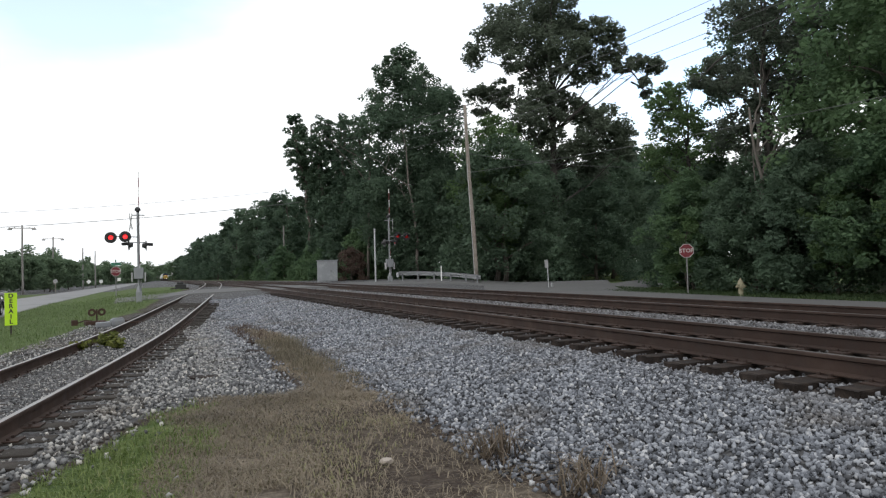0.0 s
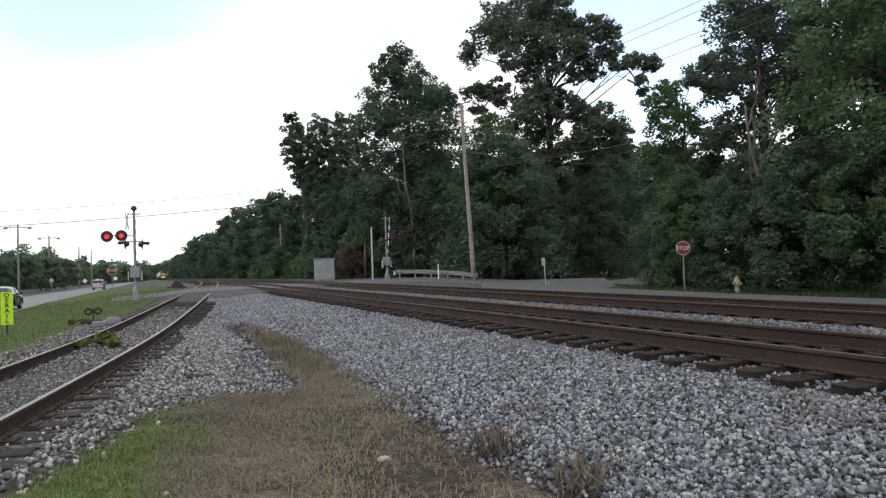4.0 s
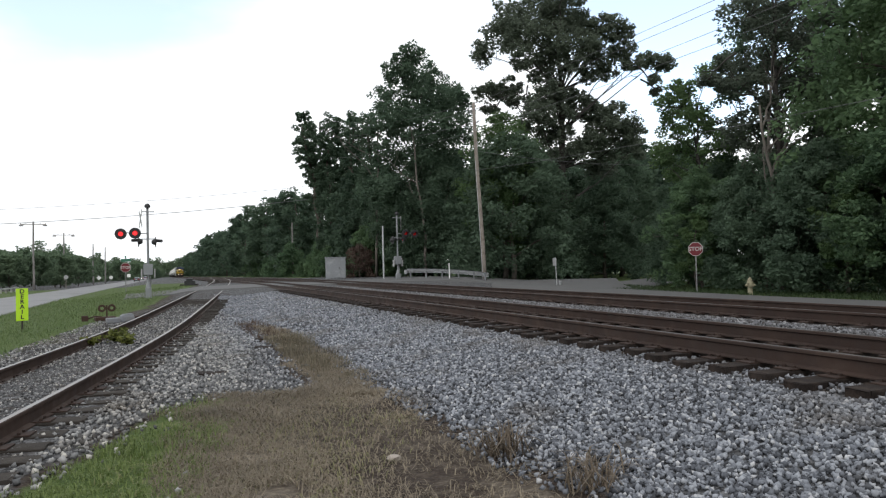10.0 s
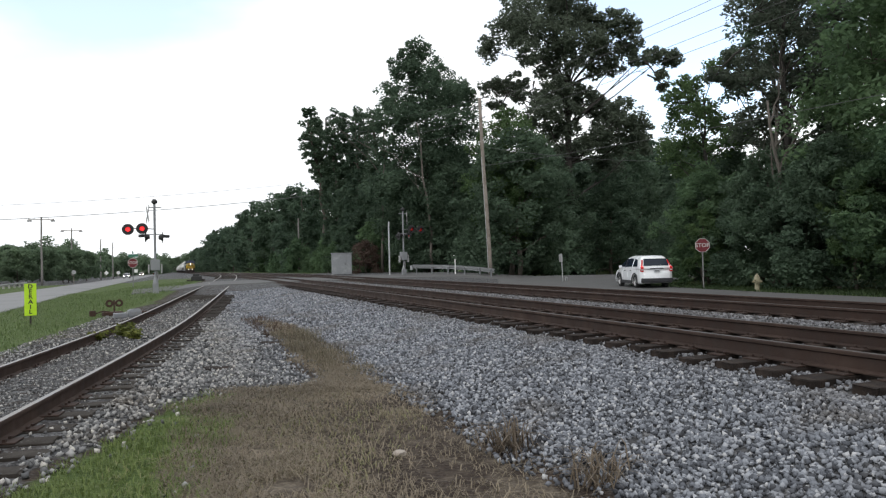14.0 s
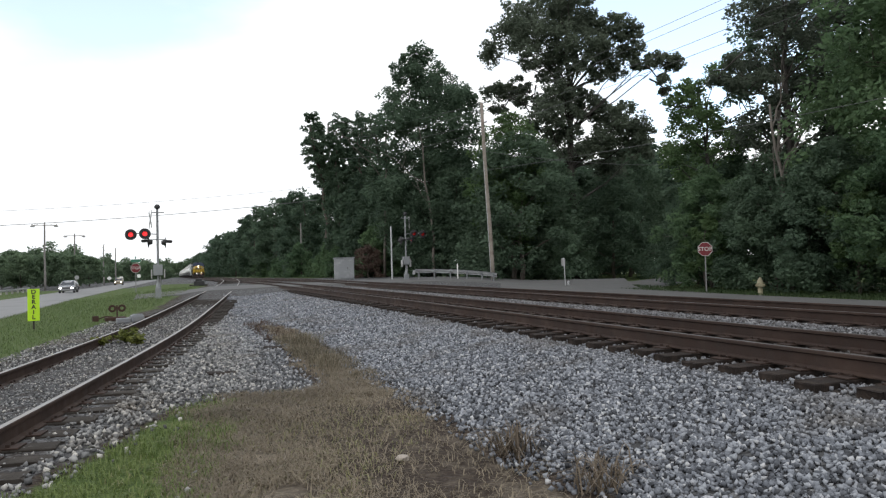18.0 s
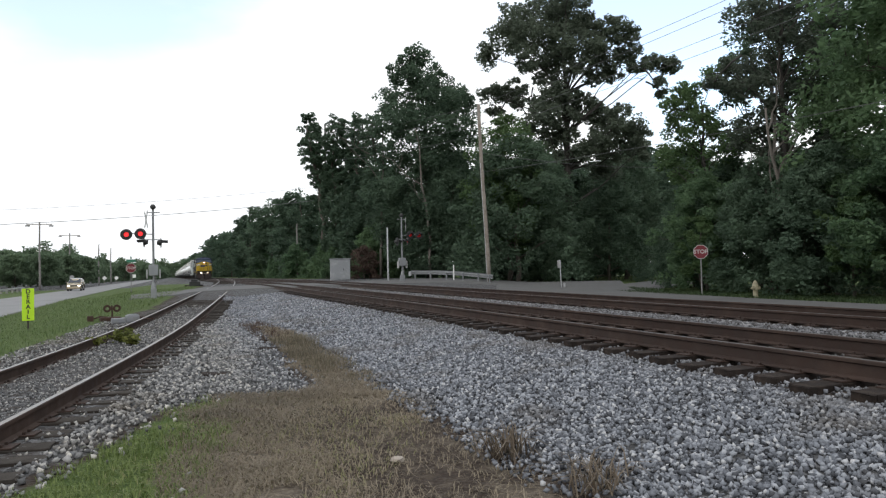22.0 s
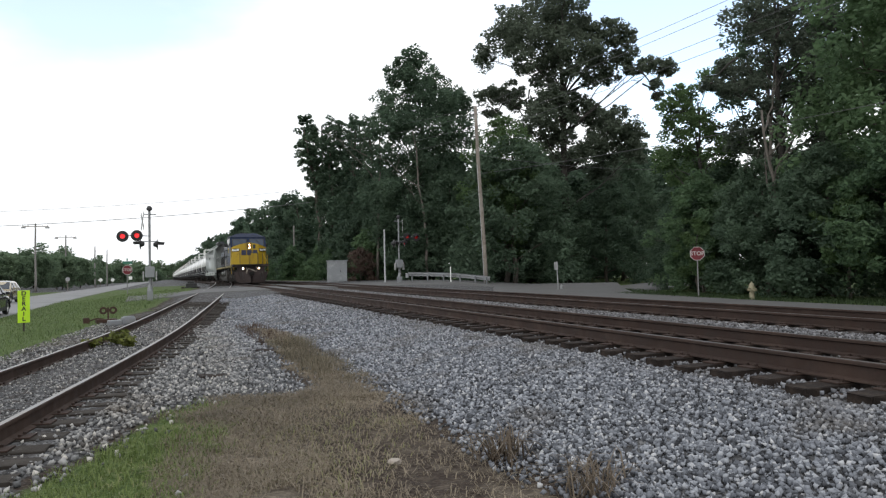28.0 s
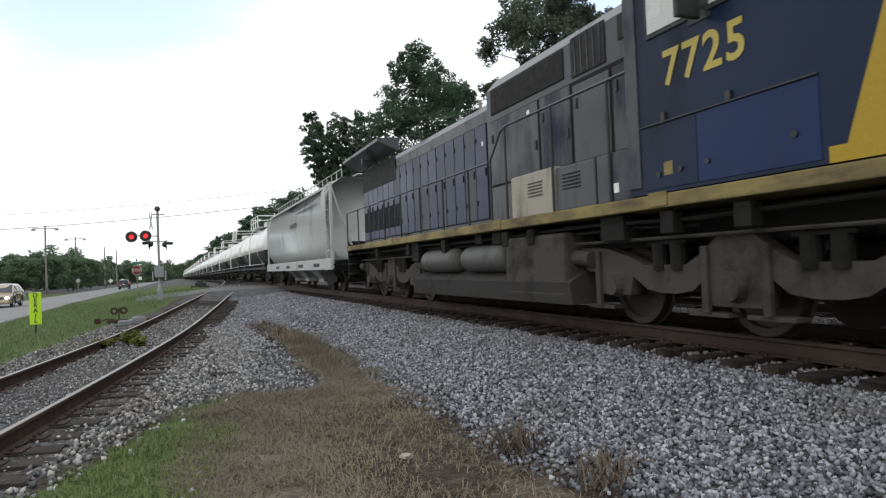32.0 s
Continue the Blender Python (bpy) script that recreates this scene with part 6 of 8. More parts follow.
def build_hopper():
    t = thing("covered_hopper_car", None, "pale grey covered hopper car with ribbed roof walk", "rail car")
    h = 8.95
    # bulging side shell, ends sloping
    prof = [(-1.12, 1.22), (-1.44, 1.75), (-1.55, 2.6), (-1.50, 3.5), (-1.34, 3.98), (-0.85, 4.32), (0.85, 4.32), (1.34, 3.98), (1.50, 3.5), (1.55, 2.6), (1.44, 1.75), (1.12, 1.22)]
    bm = bmesh.new()
    stations_ = [(-h + 1.45, 0.62), (-h + 0.9, 0.85), (-h + 0.55, 1.0), (h - 0.55, 1.0), (h - 0.9, 0.85), (h - 1.45, 0.62)]
    rings = []
    for y, k in stations_:
        rings.append([bm.verts.new((x, y, 4.3 - (4.3 - z) * k if k < 1 else z)) for x, z in prof])
    n = len(prof)
    for a, b in zip(rings, rings[1:]):
        for i in range(n):
            bm.faces.new((a[i], a[(i + 1) % n], b[(i + 1) % n], b[i]))
    bm.faces.new(rings[0])
    bm.faces.new(rings[-1])
    bmesh.ops.recalc_face_normals(bm, faces=bm.faces)
    shell = part("body_shell", bm, HOPPER, t, smooth=True)
    for s in (-1, 1):
        sill = part("side_sill", boxbm(s * 1.50 - 0.05, s * 1.50 + 0.05, -h, h, 0.86, 1.28, bevel=0.02), HOPPER, t)
        for k in range(4):
            part("stencil", boxbm(s * 1.553 - 0.002, s * 1.553 + 0.002, -h + 2 + 3.6 * k, -h + 3.2 + 3.6 * k, 0.98, 1.12), TANKBLACK, sill)
        part("stencil", boxbm(s * 1.56 - 0.003, s * 1.56 + 0.003, -2.0, -0.2, 2.9, 3.05), TANKBLACK, sill)
        part("roof_edge", boxbm(s * 1.36 - 0.05, s * 1.36 + 0.05, -h + 0.3, h - 0.3, 3.94, 4.04, bevel=0.015), HOPPER, t)
        # end posts and ladders
        for e in (-1, 1):
            y = e * (h - 0.12)
            bm = bmesh.new()
            box(bm, s * 1.44 - 0.05, s * 1.44 + 0.05, y - 0.07, y + 0.07, 0.9, 4.05, 0.015)
            tube(bm, (s * 1.44, y, 3.95), (s * 0.5, y - e * 0.4, 1.4), 0.05, seg=6)
            part("end_post", bm, HOPPER, t)
            bm = bmesh.new()
            for k in range(8):
                tube(bm, (s * 1.52, y - e * 0.1, 1.2 + 0.37 * k), (s * 1.52, y - e * 0.55, 1.2 + 0.37 * k), 0.018, seg=6)
            tube(bm, (s * 1.52, y - e * 0.55, 1.0), (s * 1.52, y - e * 0.55, 4.0), 0.022, seg=6)
            part("ladder", bm, HOPPER, t)
        # running boards' rails
        bm = bmesh.new()
        y = -h + 0.4
        while y < h - 0.3:
            tube(bm, (s * 0.92, y, 4.28), (s * 0.92, y, 4.58), 0.02, seg=6)
            y += 0.86
        pipe(bm, [(s * 0.92, -h + 0.4, 4.58), (s * 0.92, h - 0.4, 4.58)], 0.02)
        part("roof_rail", bm, HOPPER, t)
    part("roof_walk", boxbm(-0.35, 0.35, -h + 0.3, h - 0.3, 4.36, 4.41, bevel=0.01), GALV, t)
    for k in range(4):
        bm = bmesh.new()
        c = -5.4 + 3.6 * k
        R = [[bm.verts.new((x * a, c + y * b, z)) for x, y in ((-1, -1), (1, -1), (1, 1), (-1, 1))] for a, b, z in ((1.2, 1.6, 1.25), (0.45, 0.5, 0.45), (0.45, 0.5, 0.30))]
        for a, b in zip(R, R[1:]):
            for i in range(4):
                bm.faces.new((a[i], a[(i + 1) % 4], b[(i + 1) % 4], b[i]))
        bm.faces.new(R[-1])
        bmesh.ops.recalc_face_normals(bm, faces=bm.faces)
        part("discharge_bay", bm, HOPPER, t)
    part("centre_sill", boxbm(-0.3, 0.3, -h - 0.35, h + 0.35, 0.72, 1.02, bevel=0.03), UNDER, t)
    for e in (-1, 1):
        part("end_platform", boxbm(-1.42, 1.42, e * (h - 0.6) - 0.6, e * (h - 0.6) + 0.6, 1.0, 1.08, bevel=0.01), UNDER, t)
        part("brake_gear", boxbm(-0.6, 0.1, e * (h - 0.9) - 0.2, e * (h - 0.9) + 0.2, 1.4, 1.9, bevel=0.05), UNDER, t)
        car_truck(t, e * (h - 2.3))
    return t


def build_tank():
    t = thing("tank_car", None, "white tank car with a black lower band and top platform", "rail car", "tank cars")
    L, r, zc = 8.2, 1.52, 2.52
    n = 32
    prof = [(0, -L), (0.7, -L + 0.08), (1.2, -L + 0.3), (1.44, -L + 0.6), (r, -L + 1.0)] + [(r, y) for y in (-4.1, -4.05, 0, 4.05, 4.1)] + [(r, L - 1.0), (1.44, L - 0.6), (1.2, L - 0.3), (0.7, L - 0.08), (0, L)]
    bm = bmesh.new()
    lathe(bm, prof, n, Matrix.Translation((0, 0, zc)) @ Matrix.Rotation(-math.pi / 2, 4, "X"))
    bmesh.ops.recalc_face_normals(bm, faces=bm.faces)
    me = bpy.data.meshes.new("tank_shell")
    bm.to_mesh(me)
    bm.free()
    me.materials.append(TANKWHITE)
    me.materials.append(TANKBLACK)
    me.polygons.foreach_set("material_index", [1 if p.center.z < 2.15 else 0 for p in me.polygons])
    shade_smooth(me)
    part("tank_shell", me, None, t)
    for y in (-4.1, 4.1):
        bm = bmesh.new()
        lathe(bm, [(r + 0.005, -0.06), (r + 0.02, -0.05), (r + 0.02, 0.05), (r + 0.005, 0.06)], n, Matrix.Translation((0, y, zc)) @ Matrix.Rotation(-math.pi / 2, 4, "X"))
        part("weld_band", bm, TANKWHITE, t)
    # top platform and railing
    plat = part("top_platform", boxbm(-1.15, 1.15, -2.2, 2.2, 4.04, 4.09, bevel=0.01), GALV, t)
    for s in (-1, 1):
        bm = bmesh.new()
        for y in (-2.2, -0.75, 0.75, 2.2):
            tube(bm, (s * 1.15, y, 4.06), (s * 1.15, y, 4.86), 0.035, seg=7)
        for z in (4.48, 4.86):
            pipe(bm, [(s * 1.15, -2.2, z), (s * 1.15, 2.2, z)], 0.035)
        part("railing", bm, WHITE_P, plat)
        bm = bmesh.new()
        for x in (0.0, 0.45):
            pipe(bm, [(s * 1.56, -0.22 + x, 1.3), (s * 1.60, -0.22 + x, 2.5), (s * 1.45, -0.22 + x, 3.5), (s * 1.17, -0.22 + x, 4.1)], 0.022)
        for k in range(9):
            z = 1.45 + 0.28 * k
            tube(bm, (s * (1.6 - max(0, z - 2.6) * 0.22), -0.22, z), (s * (1.6 - max(0, z - 2.6) * 0.22), 0.23, z), 0.016, seg=5)
        part("ladder", bm, WHITE_P, t)
        part("side_sill", boxbm(s * 1.42 - 0.07, s * 1.42 + 0.07, -L - 0.3, L + 0.3, 1.0, 1.14, bevel=0.015), TANKBLACK, t)
        bm = bmesh.new()
        pipe(bm, [(s * 1.55, -L - 0.2, 1.35), (s * 1.55, L + 0.2, 1.35)], 0.025)
        part("safety_rail", bm, GALV, t)
    for y in (-2.23, 2.23):
        bm = bmesh.new()
        pipe(bm, [(-1.15, y, 4.86), (1.15, y, 4.86)], 0.035)
        part("railing", bm, WHITE_P, plat)
    bm = bmesh.new()
    lathe(bm, [(0.45, 4.0), (0.45, 4.42), (0.40, 4.52), (0, 4.55)], 18)
    part("dome_housing", bm, TANKWHITE, t)
    part("centre_sill", boxbm(-0.32, 0.32, -L - 0.75, L + 0.75, 0.72, 1.04, bevel=0.03), UNDER, t)
    for e in (-1, 1):
        part("bolster", boxbm(-1.4, 1.4, e * 6.3 - 0.3, e * 6.3 + 0.3, 1.0, 1.5, bevel=0.04), TANKBLACK, t)
        part("end_platform", boxbm(-1.4, 1.4, e * 8.35 - 0.3, e * 8.35 + 0.3, 1.04, 1.12, bevel=0.02), UNDER, t)
        car_truck(t, e * 6.3)
    return t


hopper = build_hopper()
TRAIN.append((hopper, 32.0, 6.6))
tank = build_tank()
TRAIN.append((tank, 50.7, 6.3))
for i in range(1, 24):
    TRAIN.append((copy_thing(tank, Matrix.Identity(4)), 50.7 + 17.9 * i, 6.3))

# ---- level crossing signals ----
REDLENS = glow("lit_red_lens", (1.0, 0.045, 0.05), 1.05)
REDDIM = glow("dim_red_lens", (0.40, 0.012, 0.012), 0.16)
SIGN_WHITE = mat("aged_white_sheeting", (0.40, 0.38, 0.37), 0.5, 0, 0.12, 3, 40, 0.03)
SIGN_POST = mat("dull_steel_post", (0.20, 0.20, 0.20), 0.6, 0.4, 0.2, 3, 40, 0.1)
REDSIGN = mat("red_sign_sheet", (0.13, 0.008, 0.014), 0.6, 0, 0.12, 3, 40, 0.03)
SIGNBACK = mat("bare_sign_back", (0.36, 0.36, 0.36), 0.5, 0.5, 0.15, 3, 40, 0.05)
CABGREY = mat("weathered_cabinet_grey", (0.25, 0.262, 0.275), 0.6, 0.2, 0.15, 2, 40, 0.1, stain=(0.33, 0.34, 0.35), stain_amt=0.35)
CONCRETE = mat("pale_concrete", (0.42, 0.41, 0.39), 0.9, 0, 0.2, 4, 40, 0.3)
GREENSIGN = mat("green_sign_sheet", (0.03, 0.16, 0.10), 0.5, 0, 0.12, 3, 40, 0.03)


def lamp_head(parent, m, lens):
    """A flasher: black background disc, hood and red lens; it faces -Y."""
    turn = Matrix.Rotation(math.pi / 2, 4, "X")
    bm = bmesh.new()
    lathe(bm, [(0, 0), (0.285, 0), (0.30, 0.01), (0.285, 0.02), (0.15, 0.022)], 28, turn)
    lathe(bm, [(0, -0.2), (0.10, -0.19), (0.16, -0.05), (0.16, 0.0)], 16, turn)
    head = part("flasher", bm, BLACK, parent, m=m)
    bm = bmesh.new()
    n = 14
    a = [bm.verts.new((0.165 * math.cos(t), -0.02, 0.165 * math.sin(t))) for t in [math.pi * (0.0 + i / n) for i in range(n + 1)]]
    b = [bm.verts.new((0.155 * math.cos(t), -0.34 - 0.03 * math.sin(t), 0.155 * math.sin(t) - 0.02)) for t in [math.pi * (0.0 + i / n) for i in range(n + 1)]]
    for i in range(n):
        bm.faces.new((a[i], a[i + 1], b[i + 1], b[i]))
    bmesh.ops.solidify(bm, geom=bm.faces[:], thickness=0.006)
    part("visor", bm, BLACK, head)
    bm = bmesh.new()
    lathe(bm, [(0.125, 0.02), (0.09, 0.045), (0, 0.055)], 24, turn)
    part("lens", bm, lens, head)
    return head


GATES = []


def crossing_signal(x, y, heading, lamp_dx, z0, label, lens, edge):
    """Mast with bell, crossbuck, two pairs of flashers, gate gear and a long arm that falls along Y."""
    t = thing("crossing_signal", pose(x, y, z0), label, "crossing signal", "crossing signals")
    bm = bmesh.new()
    tube(bm, (0, 0, 0), (0.0, 0, 4.42), 0.062, seg=14)
    part("mast", bm, ALU, t)
    bm = bmesh.new()
    box(bm, -0.15, 0.15, -0.15, 0.15, -0.6, 0.10, 0.02)
    lathe(bm, [(0.14, 0.08), (0.10, 0.3), (0.07, 0.4)], 14)
    part("base", bm, ALU, t, "aluminium mast base on a concrete footing")
    bm = bmesh.new()
    lathe(bm, [(0, 4.70), (0.08, 4.68), (0.15, 4.58), (0.15, 4.48), (0.08, 4.44), (0.05, 4.37)], 16)
    part("bell", bm, BLACK, t)
    # crossbuck, facing along the road
    cb = bmesh.new()
    for a in (-1, 1):
        m = Matrix.Translation((lamp_dx * 0.33 - 0.02, 0, 3.86)) @ Matrix.Rotation(radians(edge), 4, "Z") @ Matrix.Rotation(a * radians(48), 4, "X")
        bmesh.ops.create_cube(cb, size=1, matrix=m @ Matrix.Diagonal((0.012, 1.2, 0.22, 1)))
    part("crossbuck", cb, SIGNBACK, t, "weathered crossbuck boards seen edge on")
    for z, x0, x1, dz in ((3.05, 0, 1.42, 0.06), (2.75, -0.4, 0.5, 0), (4.24, -0.35, 0.3, 0)):
        part("cross_arm", tube(bmesh.new(), (lamp_dx * x0, 0, z), (lamp_dx * x1, 0, z + dz), 0.027, seg=8), ALU, t)
    lamp_head(t, pose(lamp_dx * 1.33, -0.1, 3.03, 0, 0, 0), lens)
    lamp_head(t, pose(lamp_dx * 0.63, -0.1, 3.07, 0, 0, 0), lens)
    lamp_head(t, pose(lamp_dx * 0.45, 0, 2.62, 0, 0, -97), REDDIM)
    lamp_head(t, pose(-lamp_dx * 0.38, 0, 2.58, 0, 0, 97), REDDIM)
    # gate gear
    part("gate_mechanism", boxbm(-0.24, 0.24, -0.2, 0.25, 0.78, 1.38, bevel=0.03), ALU, t, "grey gate mechanism box")
    part("counterweight", boxbm(-0.36, -0.29, -0.16, 0.16, 0.62, 1.12, bevel=0.02), SIGNBACK, t)
    part("counterweight", boxbm(0.29, 0.36, -0.16, 0.16, 0.62, 1.12, bevel=0.02), SIGNBACK, t)
    part("conduit", pipe(bmesh.new(), [(0.1, 0.05, 0.72), (0.14, 0.08, 0.4), (0.1, 0.05, 0.1)], 0.03), SIGNBACK, t)
    bm = bmesh.new()
    box(bm, -0.02, 0.02, -0.04, 0.04, 0.0, 5.6, 0.005)
    arm = part("gate_arm", bm, WHITE_P, t, "slim red and white gate arm", m=pose(0.06, 0, 1.05, 0, 0, -heading))
    for k in range(5):
        part("stripe", boxbm(-0.024, 0.024, -0.044, 0.044, 0.55 + 1.05 * k, 1.05 + 1.05 * k, bevel=0.002), REDSIGN, arm)
    GATES.append(arm)
    return t


crossing_signal(-7.56, 40.13, -1, -1.0, 0.0, "aluminium crossing signal mast with red flashers beside the highway", REDLENS, 12)
crossing_signal(9.26, 47.46, 22, 1.0, 0.28, "aluminium crossing signal mast with red flashers beside the woods", REDDIM, -17)


def octagon(bm, r, y0, y1):
    prism(bm, [(r * math.cos(radians(22.5 + 45 * k)), r * math.sin(radians(22.5 + 45 * k))) for k in range(8)], y0, y1, "y")
    return bm


def stop_sign(x, y, z0, h, turn, label, plates=False, back=False):
    """Post with an octagon; its face looks to -Y before the turn."""
    t = thing("stop_sign", pose(x, y, z0, 0, 0, turn), label, "road sign", "stop signs")
    bm = bmesh.new()
    box(bm, -0.03, 0.03, -0.02, 0.02, -0.2, h + 0.35, 0.005)
    part("post", bm, SIGN_POST, t)
    f = part("sign_face", octagon(bmesh.new(), 0.385, -0.03, -0.022), SIGN_WHITE, t, m=pose(0, 0, h))
    part("red_field", octagon(bmesh.new(), 0.355, -0.034, -0.0305), REDSIGN, f)
    part("word", text_mesh("STOP", 0.29, SIGN_WHITE, 0.002, bold=0.006), None, f, m=pose(0, -0.037, 0, 90, 0, 0))
    if plates:
        part("street_plate", boxbm(-0.32, 0.36, -0.01, 0.01, h + 0.46, h + 0.68, bevel=0.003), GREENSIGN, t, "green street plate")
        part("street_plate", boxbm(-0.01, 0.01, -0.34, 0.34, h + 0.7, h + 0.9, bevel=0.003), GREENSIGN, t, "green street plate")
        part("lower_plate", boxbm(0.1, 0.34, -0.015, -0.005, h - 0.75, h - 0.5, bevel=0.003), WHITE_P, t)
    return t


stop_sign(19.0, 27.6, ground_z(19.0, 27.6), 2.27, -42, "red stop sign on a thin steel post at the wood's edge")
stop_sign(-9.49, 57.55, ground_z(-9.49, 57.55), 1.95, -5, "red stop sign with green street plates beside the highway", plates=True)


def hydrant(x, y):
    t = thing("fire_hydrant", pose(x, y, ground_z(x, y), 0, 0, -30), "pale yellow fire hydrant on the grass verge", "hydrant")
    paint = mat("pale_yellow_hydrant_paint", (0.24, 0.215, 0.14), 0.7, 0, 0.3, 6, 50, 0.1)
    bm = bmesh.new()
    lathe(bm, [(0.17, 0), (0.17, 0.04), (0.11, 0.06), (0.11, 0.5), (0.15, 0.52), (0.15, 0.56), (0.13, 0.58), (0.12, 0.68), (0.07, 0.77), (0.03, 0.79), (0.03, 0.84), (0, 0.84)], 18)
    part("barrel", bm, paint, t, smooth=True)
    for a, r, l in ((0, 0.075, 0.2), (math.pi, 0.06, 0.19), (-math.pi / 2, 0.09, 0.2)):
        bm = bmesh.new()
        tube(bm, (0, 0, 0.45), (math.cos(a) * l, math.sin(a) * l, 0.45), r, seg=12)
        tube(bm, (math.cos(a) * l, math.sin(a) * l, 0.45), (math.cos(a) * (l + 0.03), math.sin(a) * (l + 0.03), 0.45), r * 0.5, seg=6)
        part("outlet", bm, paint, t)


hydrant(18.75, 23.9)


def cabinet():
    """Grey round-cornered signal cabinet."""
    t = thing("signal_cabinet", pose(8.6, 64.3, ground_z(8.6, 64.3), 0, 0, -12), "pale grey metal signal cabinet beside the crossing", "cabinet")
    part("body", boxbm(-0.95, 0.95, -0.8, 0.8, 0.0, 1.98, bevel=0.05), CABGREY, t)
    part("roof", boxbm(-1.02, 1.02, -0.87, 0.87, 1.98, 2.06, bevel=0.02), CABGREY, t)
    d = part("door", boxbm(-0.45, 0.45, -0.83, -0.80, 0.1, 1.85, bevel=0.01), CABGREY, t)
    part("handle", boxbm(0.3, 0.34, -0.87, -0.83, 0.9, 1.1, bevel=0.008), BLACK, d)
    part("plinth", boxbm(-1.0, 1.0, -0.85, 0.85, -0.25, 0.0, bevel=0.02), CONCRETE, t)


cabinet()


def guard_rail():
    t = thing("guard_rail", None, "galvanised steel guard rail on short posts by the road", "guard rail")
    a, b = Vector((10.2, 48.2, 0)), Vector((14.2, 42.4, 0))
    sec = [(0.0, 0.40), (0.04, 0.44), (0.04, 0.49), (0.0, 0.53), (0.0, 0.57), (0.04, 0.61), (0.04, 0.66), (0.0, 0.70)]
    d = (b - a).normalized()
    nrm = Vector((d.y, -d.x, 0))
    bm = bmesh.new()
    n = 9
    rows = []
    for i in range(n):
        p = a.lerp(b, i / (n - 1))
        g = ground_z(p.x, p.y) + 0.10 - 0.18 * i / (n - 1)
        rows.append([bm.verts.new(p + nrm * (-u) + Vector((0, 0, g + v))) for u, v in sec])
    for r0, r1 in zip(rows, rows[1:]):
        for k in range(len(sec) - 1):
            bm.faces.new((r0[k], r0[k + 1], r1[k + 1], r1[k]))
    bmesh.ops.solidify(bm, geom=bm.faces[:], thickness=0.006)
    part("beam", bm, GALV, t)
    bm = bmesh.new()
    g = ground_z(a.x, a.y)
    lathe(bm, [(0.12, 0.38), (0.12, 0.72)], 12, Matrix.Translation((a.x - 0.05, a.y + 0.06, g)))
    part("end_cap", bm, GALV, t)
    for f in (0.06, 0.26, 0.46, 0.66, 0.84, 0.97):
        p = a.lerp(b, f) - nrm * -0.08
        g = ground_z(p.x, p.y)
        part("post", boxbm(p.x - 0.04, p.x + 0.04, p.y - 0.05, p.y + 0.05, g - 0.3, g + 0.58, bevel=0.01), ALU, t)


guard_rail()


def plain_post(name, x, y, h, r, material, label, category, lean=(0, 0), z=None):
    t = thing(name, pose(x, y, ground_z(x, y) if z is None else z, lean[0], lean[1], 0), label, category)
    part("shaft", tube(bmesh.new(), (0, 0, -0.2), (0, 0, h), r, r * 0.9, 10), material, t)
    return t


wp = plain_post("white_post", 8.86, 49.7, 4.15, 0.07, GALV, "tall pale steel post beside the crossing signal", "post")
marker = plain_post("marker_post", 12.3, 44.9, 1.15, 0.045, WHITE_P, "short white marker post behind the guard rail", "post")
sp = plain_post("sign_post", 17.0, 38.0, 2.0, 0.035, GALV, "thin road sign post seen from the back", "road sign", lean=(0, -2))
part("sign_panel", boxbm(-0.02, 0.0, -0.12, 0.3, 1.45, 1.95, bevel=0.004), SIGNBACK, sp, "narrow sign panel edge on")
part("side_box", boxbm(0.2, 0.32, -0.06, 0.06, 0.0, 0.45, bevel=0.02), GALV, sp)

# ---- utility poles and wires ----
WIRE = mat("dull_wire", (0.13, 0.13, 0.135), 0.6, 0.3, 0.1, 2, 20, 0)


GREYWOOD = mat("silvered_pole_wood", (0.20, 0.19, 0.18), 0.9, 0, 0.25, 2, 40, 0.5, 0.01)


def utility_pole(x, y, h, label, lean=(0, 0), arm=0.0, wood=POLEWOOD):
    t = thing("utility_pole", pose(x, y, ground_z(x, y), lean[0], lean[1], 0), label, "utility pole", "utility poles")
    bm = bmesh.new()
    pipe(bm, [(0.02 * math.sin(k), 0.02 * math.cos(k), h * k / 8 - (0.3 if k == 0 else 0)) for k in range(9)], 0.165, 12, 0.11)
    part("shaft", bm, GREYWOOD if y > 60 else wood, t, smooth=True)
    if arm:
        part("cross_arm", boxbm(-arm, arm, -0.06, 0.06, h - 0.5, h - 0.38, bevel=0.01), POLEWOOD, t)
        for s in (-1, 1):
            for k in (0.55, 0.95):
                bm = bmesh.new()
                lathe(bm, [(0.03, h - 0.38), (0.05, h - 0.3), (0.03, h - 0.22), (0, h - 0.2)], 8, Matrix.Translation((s * arm * k, 0, 0)))
                part("insulator", bm, SIGNBACK, t)
    else:
        for z, s in ((h - 0.05, 1), (h - 0.75, -1), (h - 1.45, 1), (h - 2.3, -1)):
            bm = bmesh.new()
            tube(bm, (0, 0, z), (s * 0.3, 0, z + 0.05), 0.03, seg=6)
            lathe(bm, [(0.03, 0), (0.06, 0.06), (0.03, 0.14), (0, 0.15)], 8, Matrix.Translation((s * 0.3, 0, z + 0.05)))
            part("insulator", bm, SIGNBACK, t)
        bm = bmesh.new()
        pipe(bm, [(-0.16, -0.06, 0), (-0.15, -0.06, 3.0), (-0.14, -0.05, 8.5)], 0.02)
        part("ground_wire_cover", bm, GALV, t)
    return t


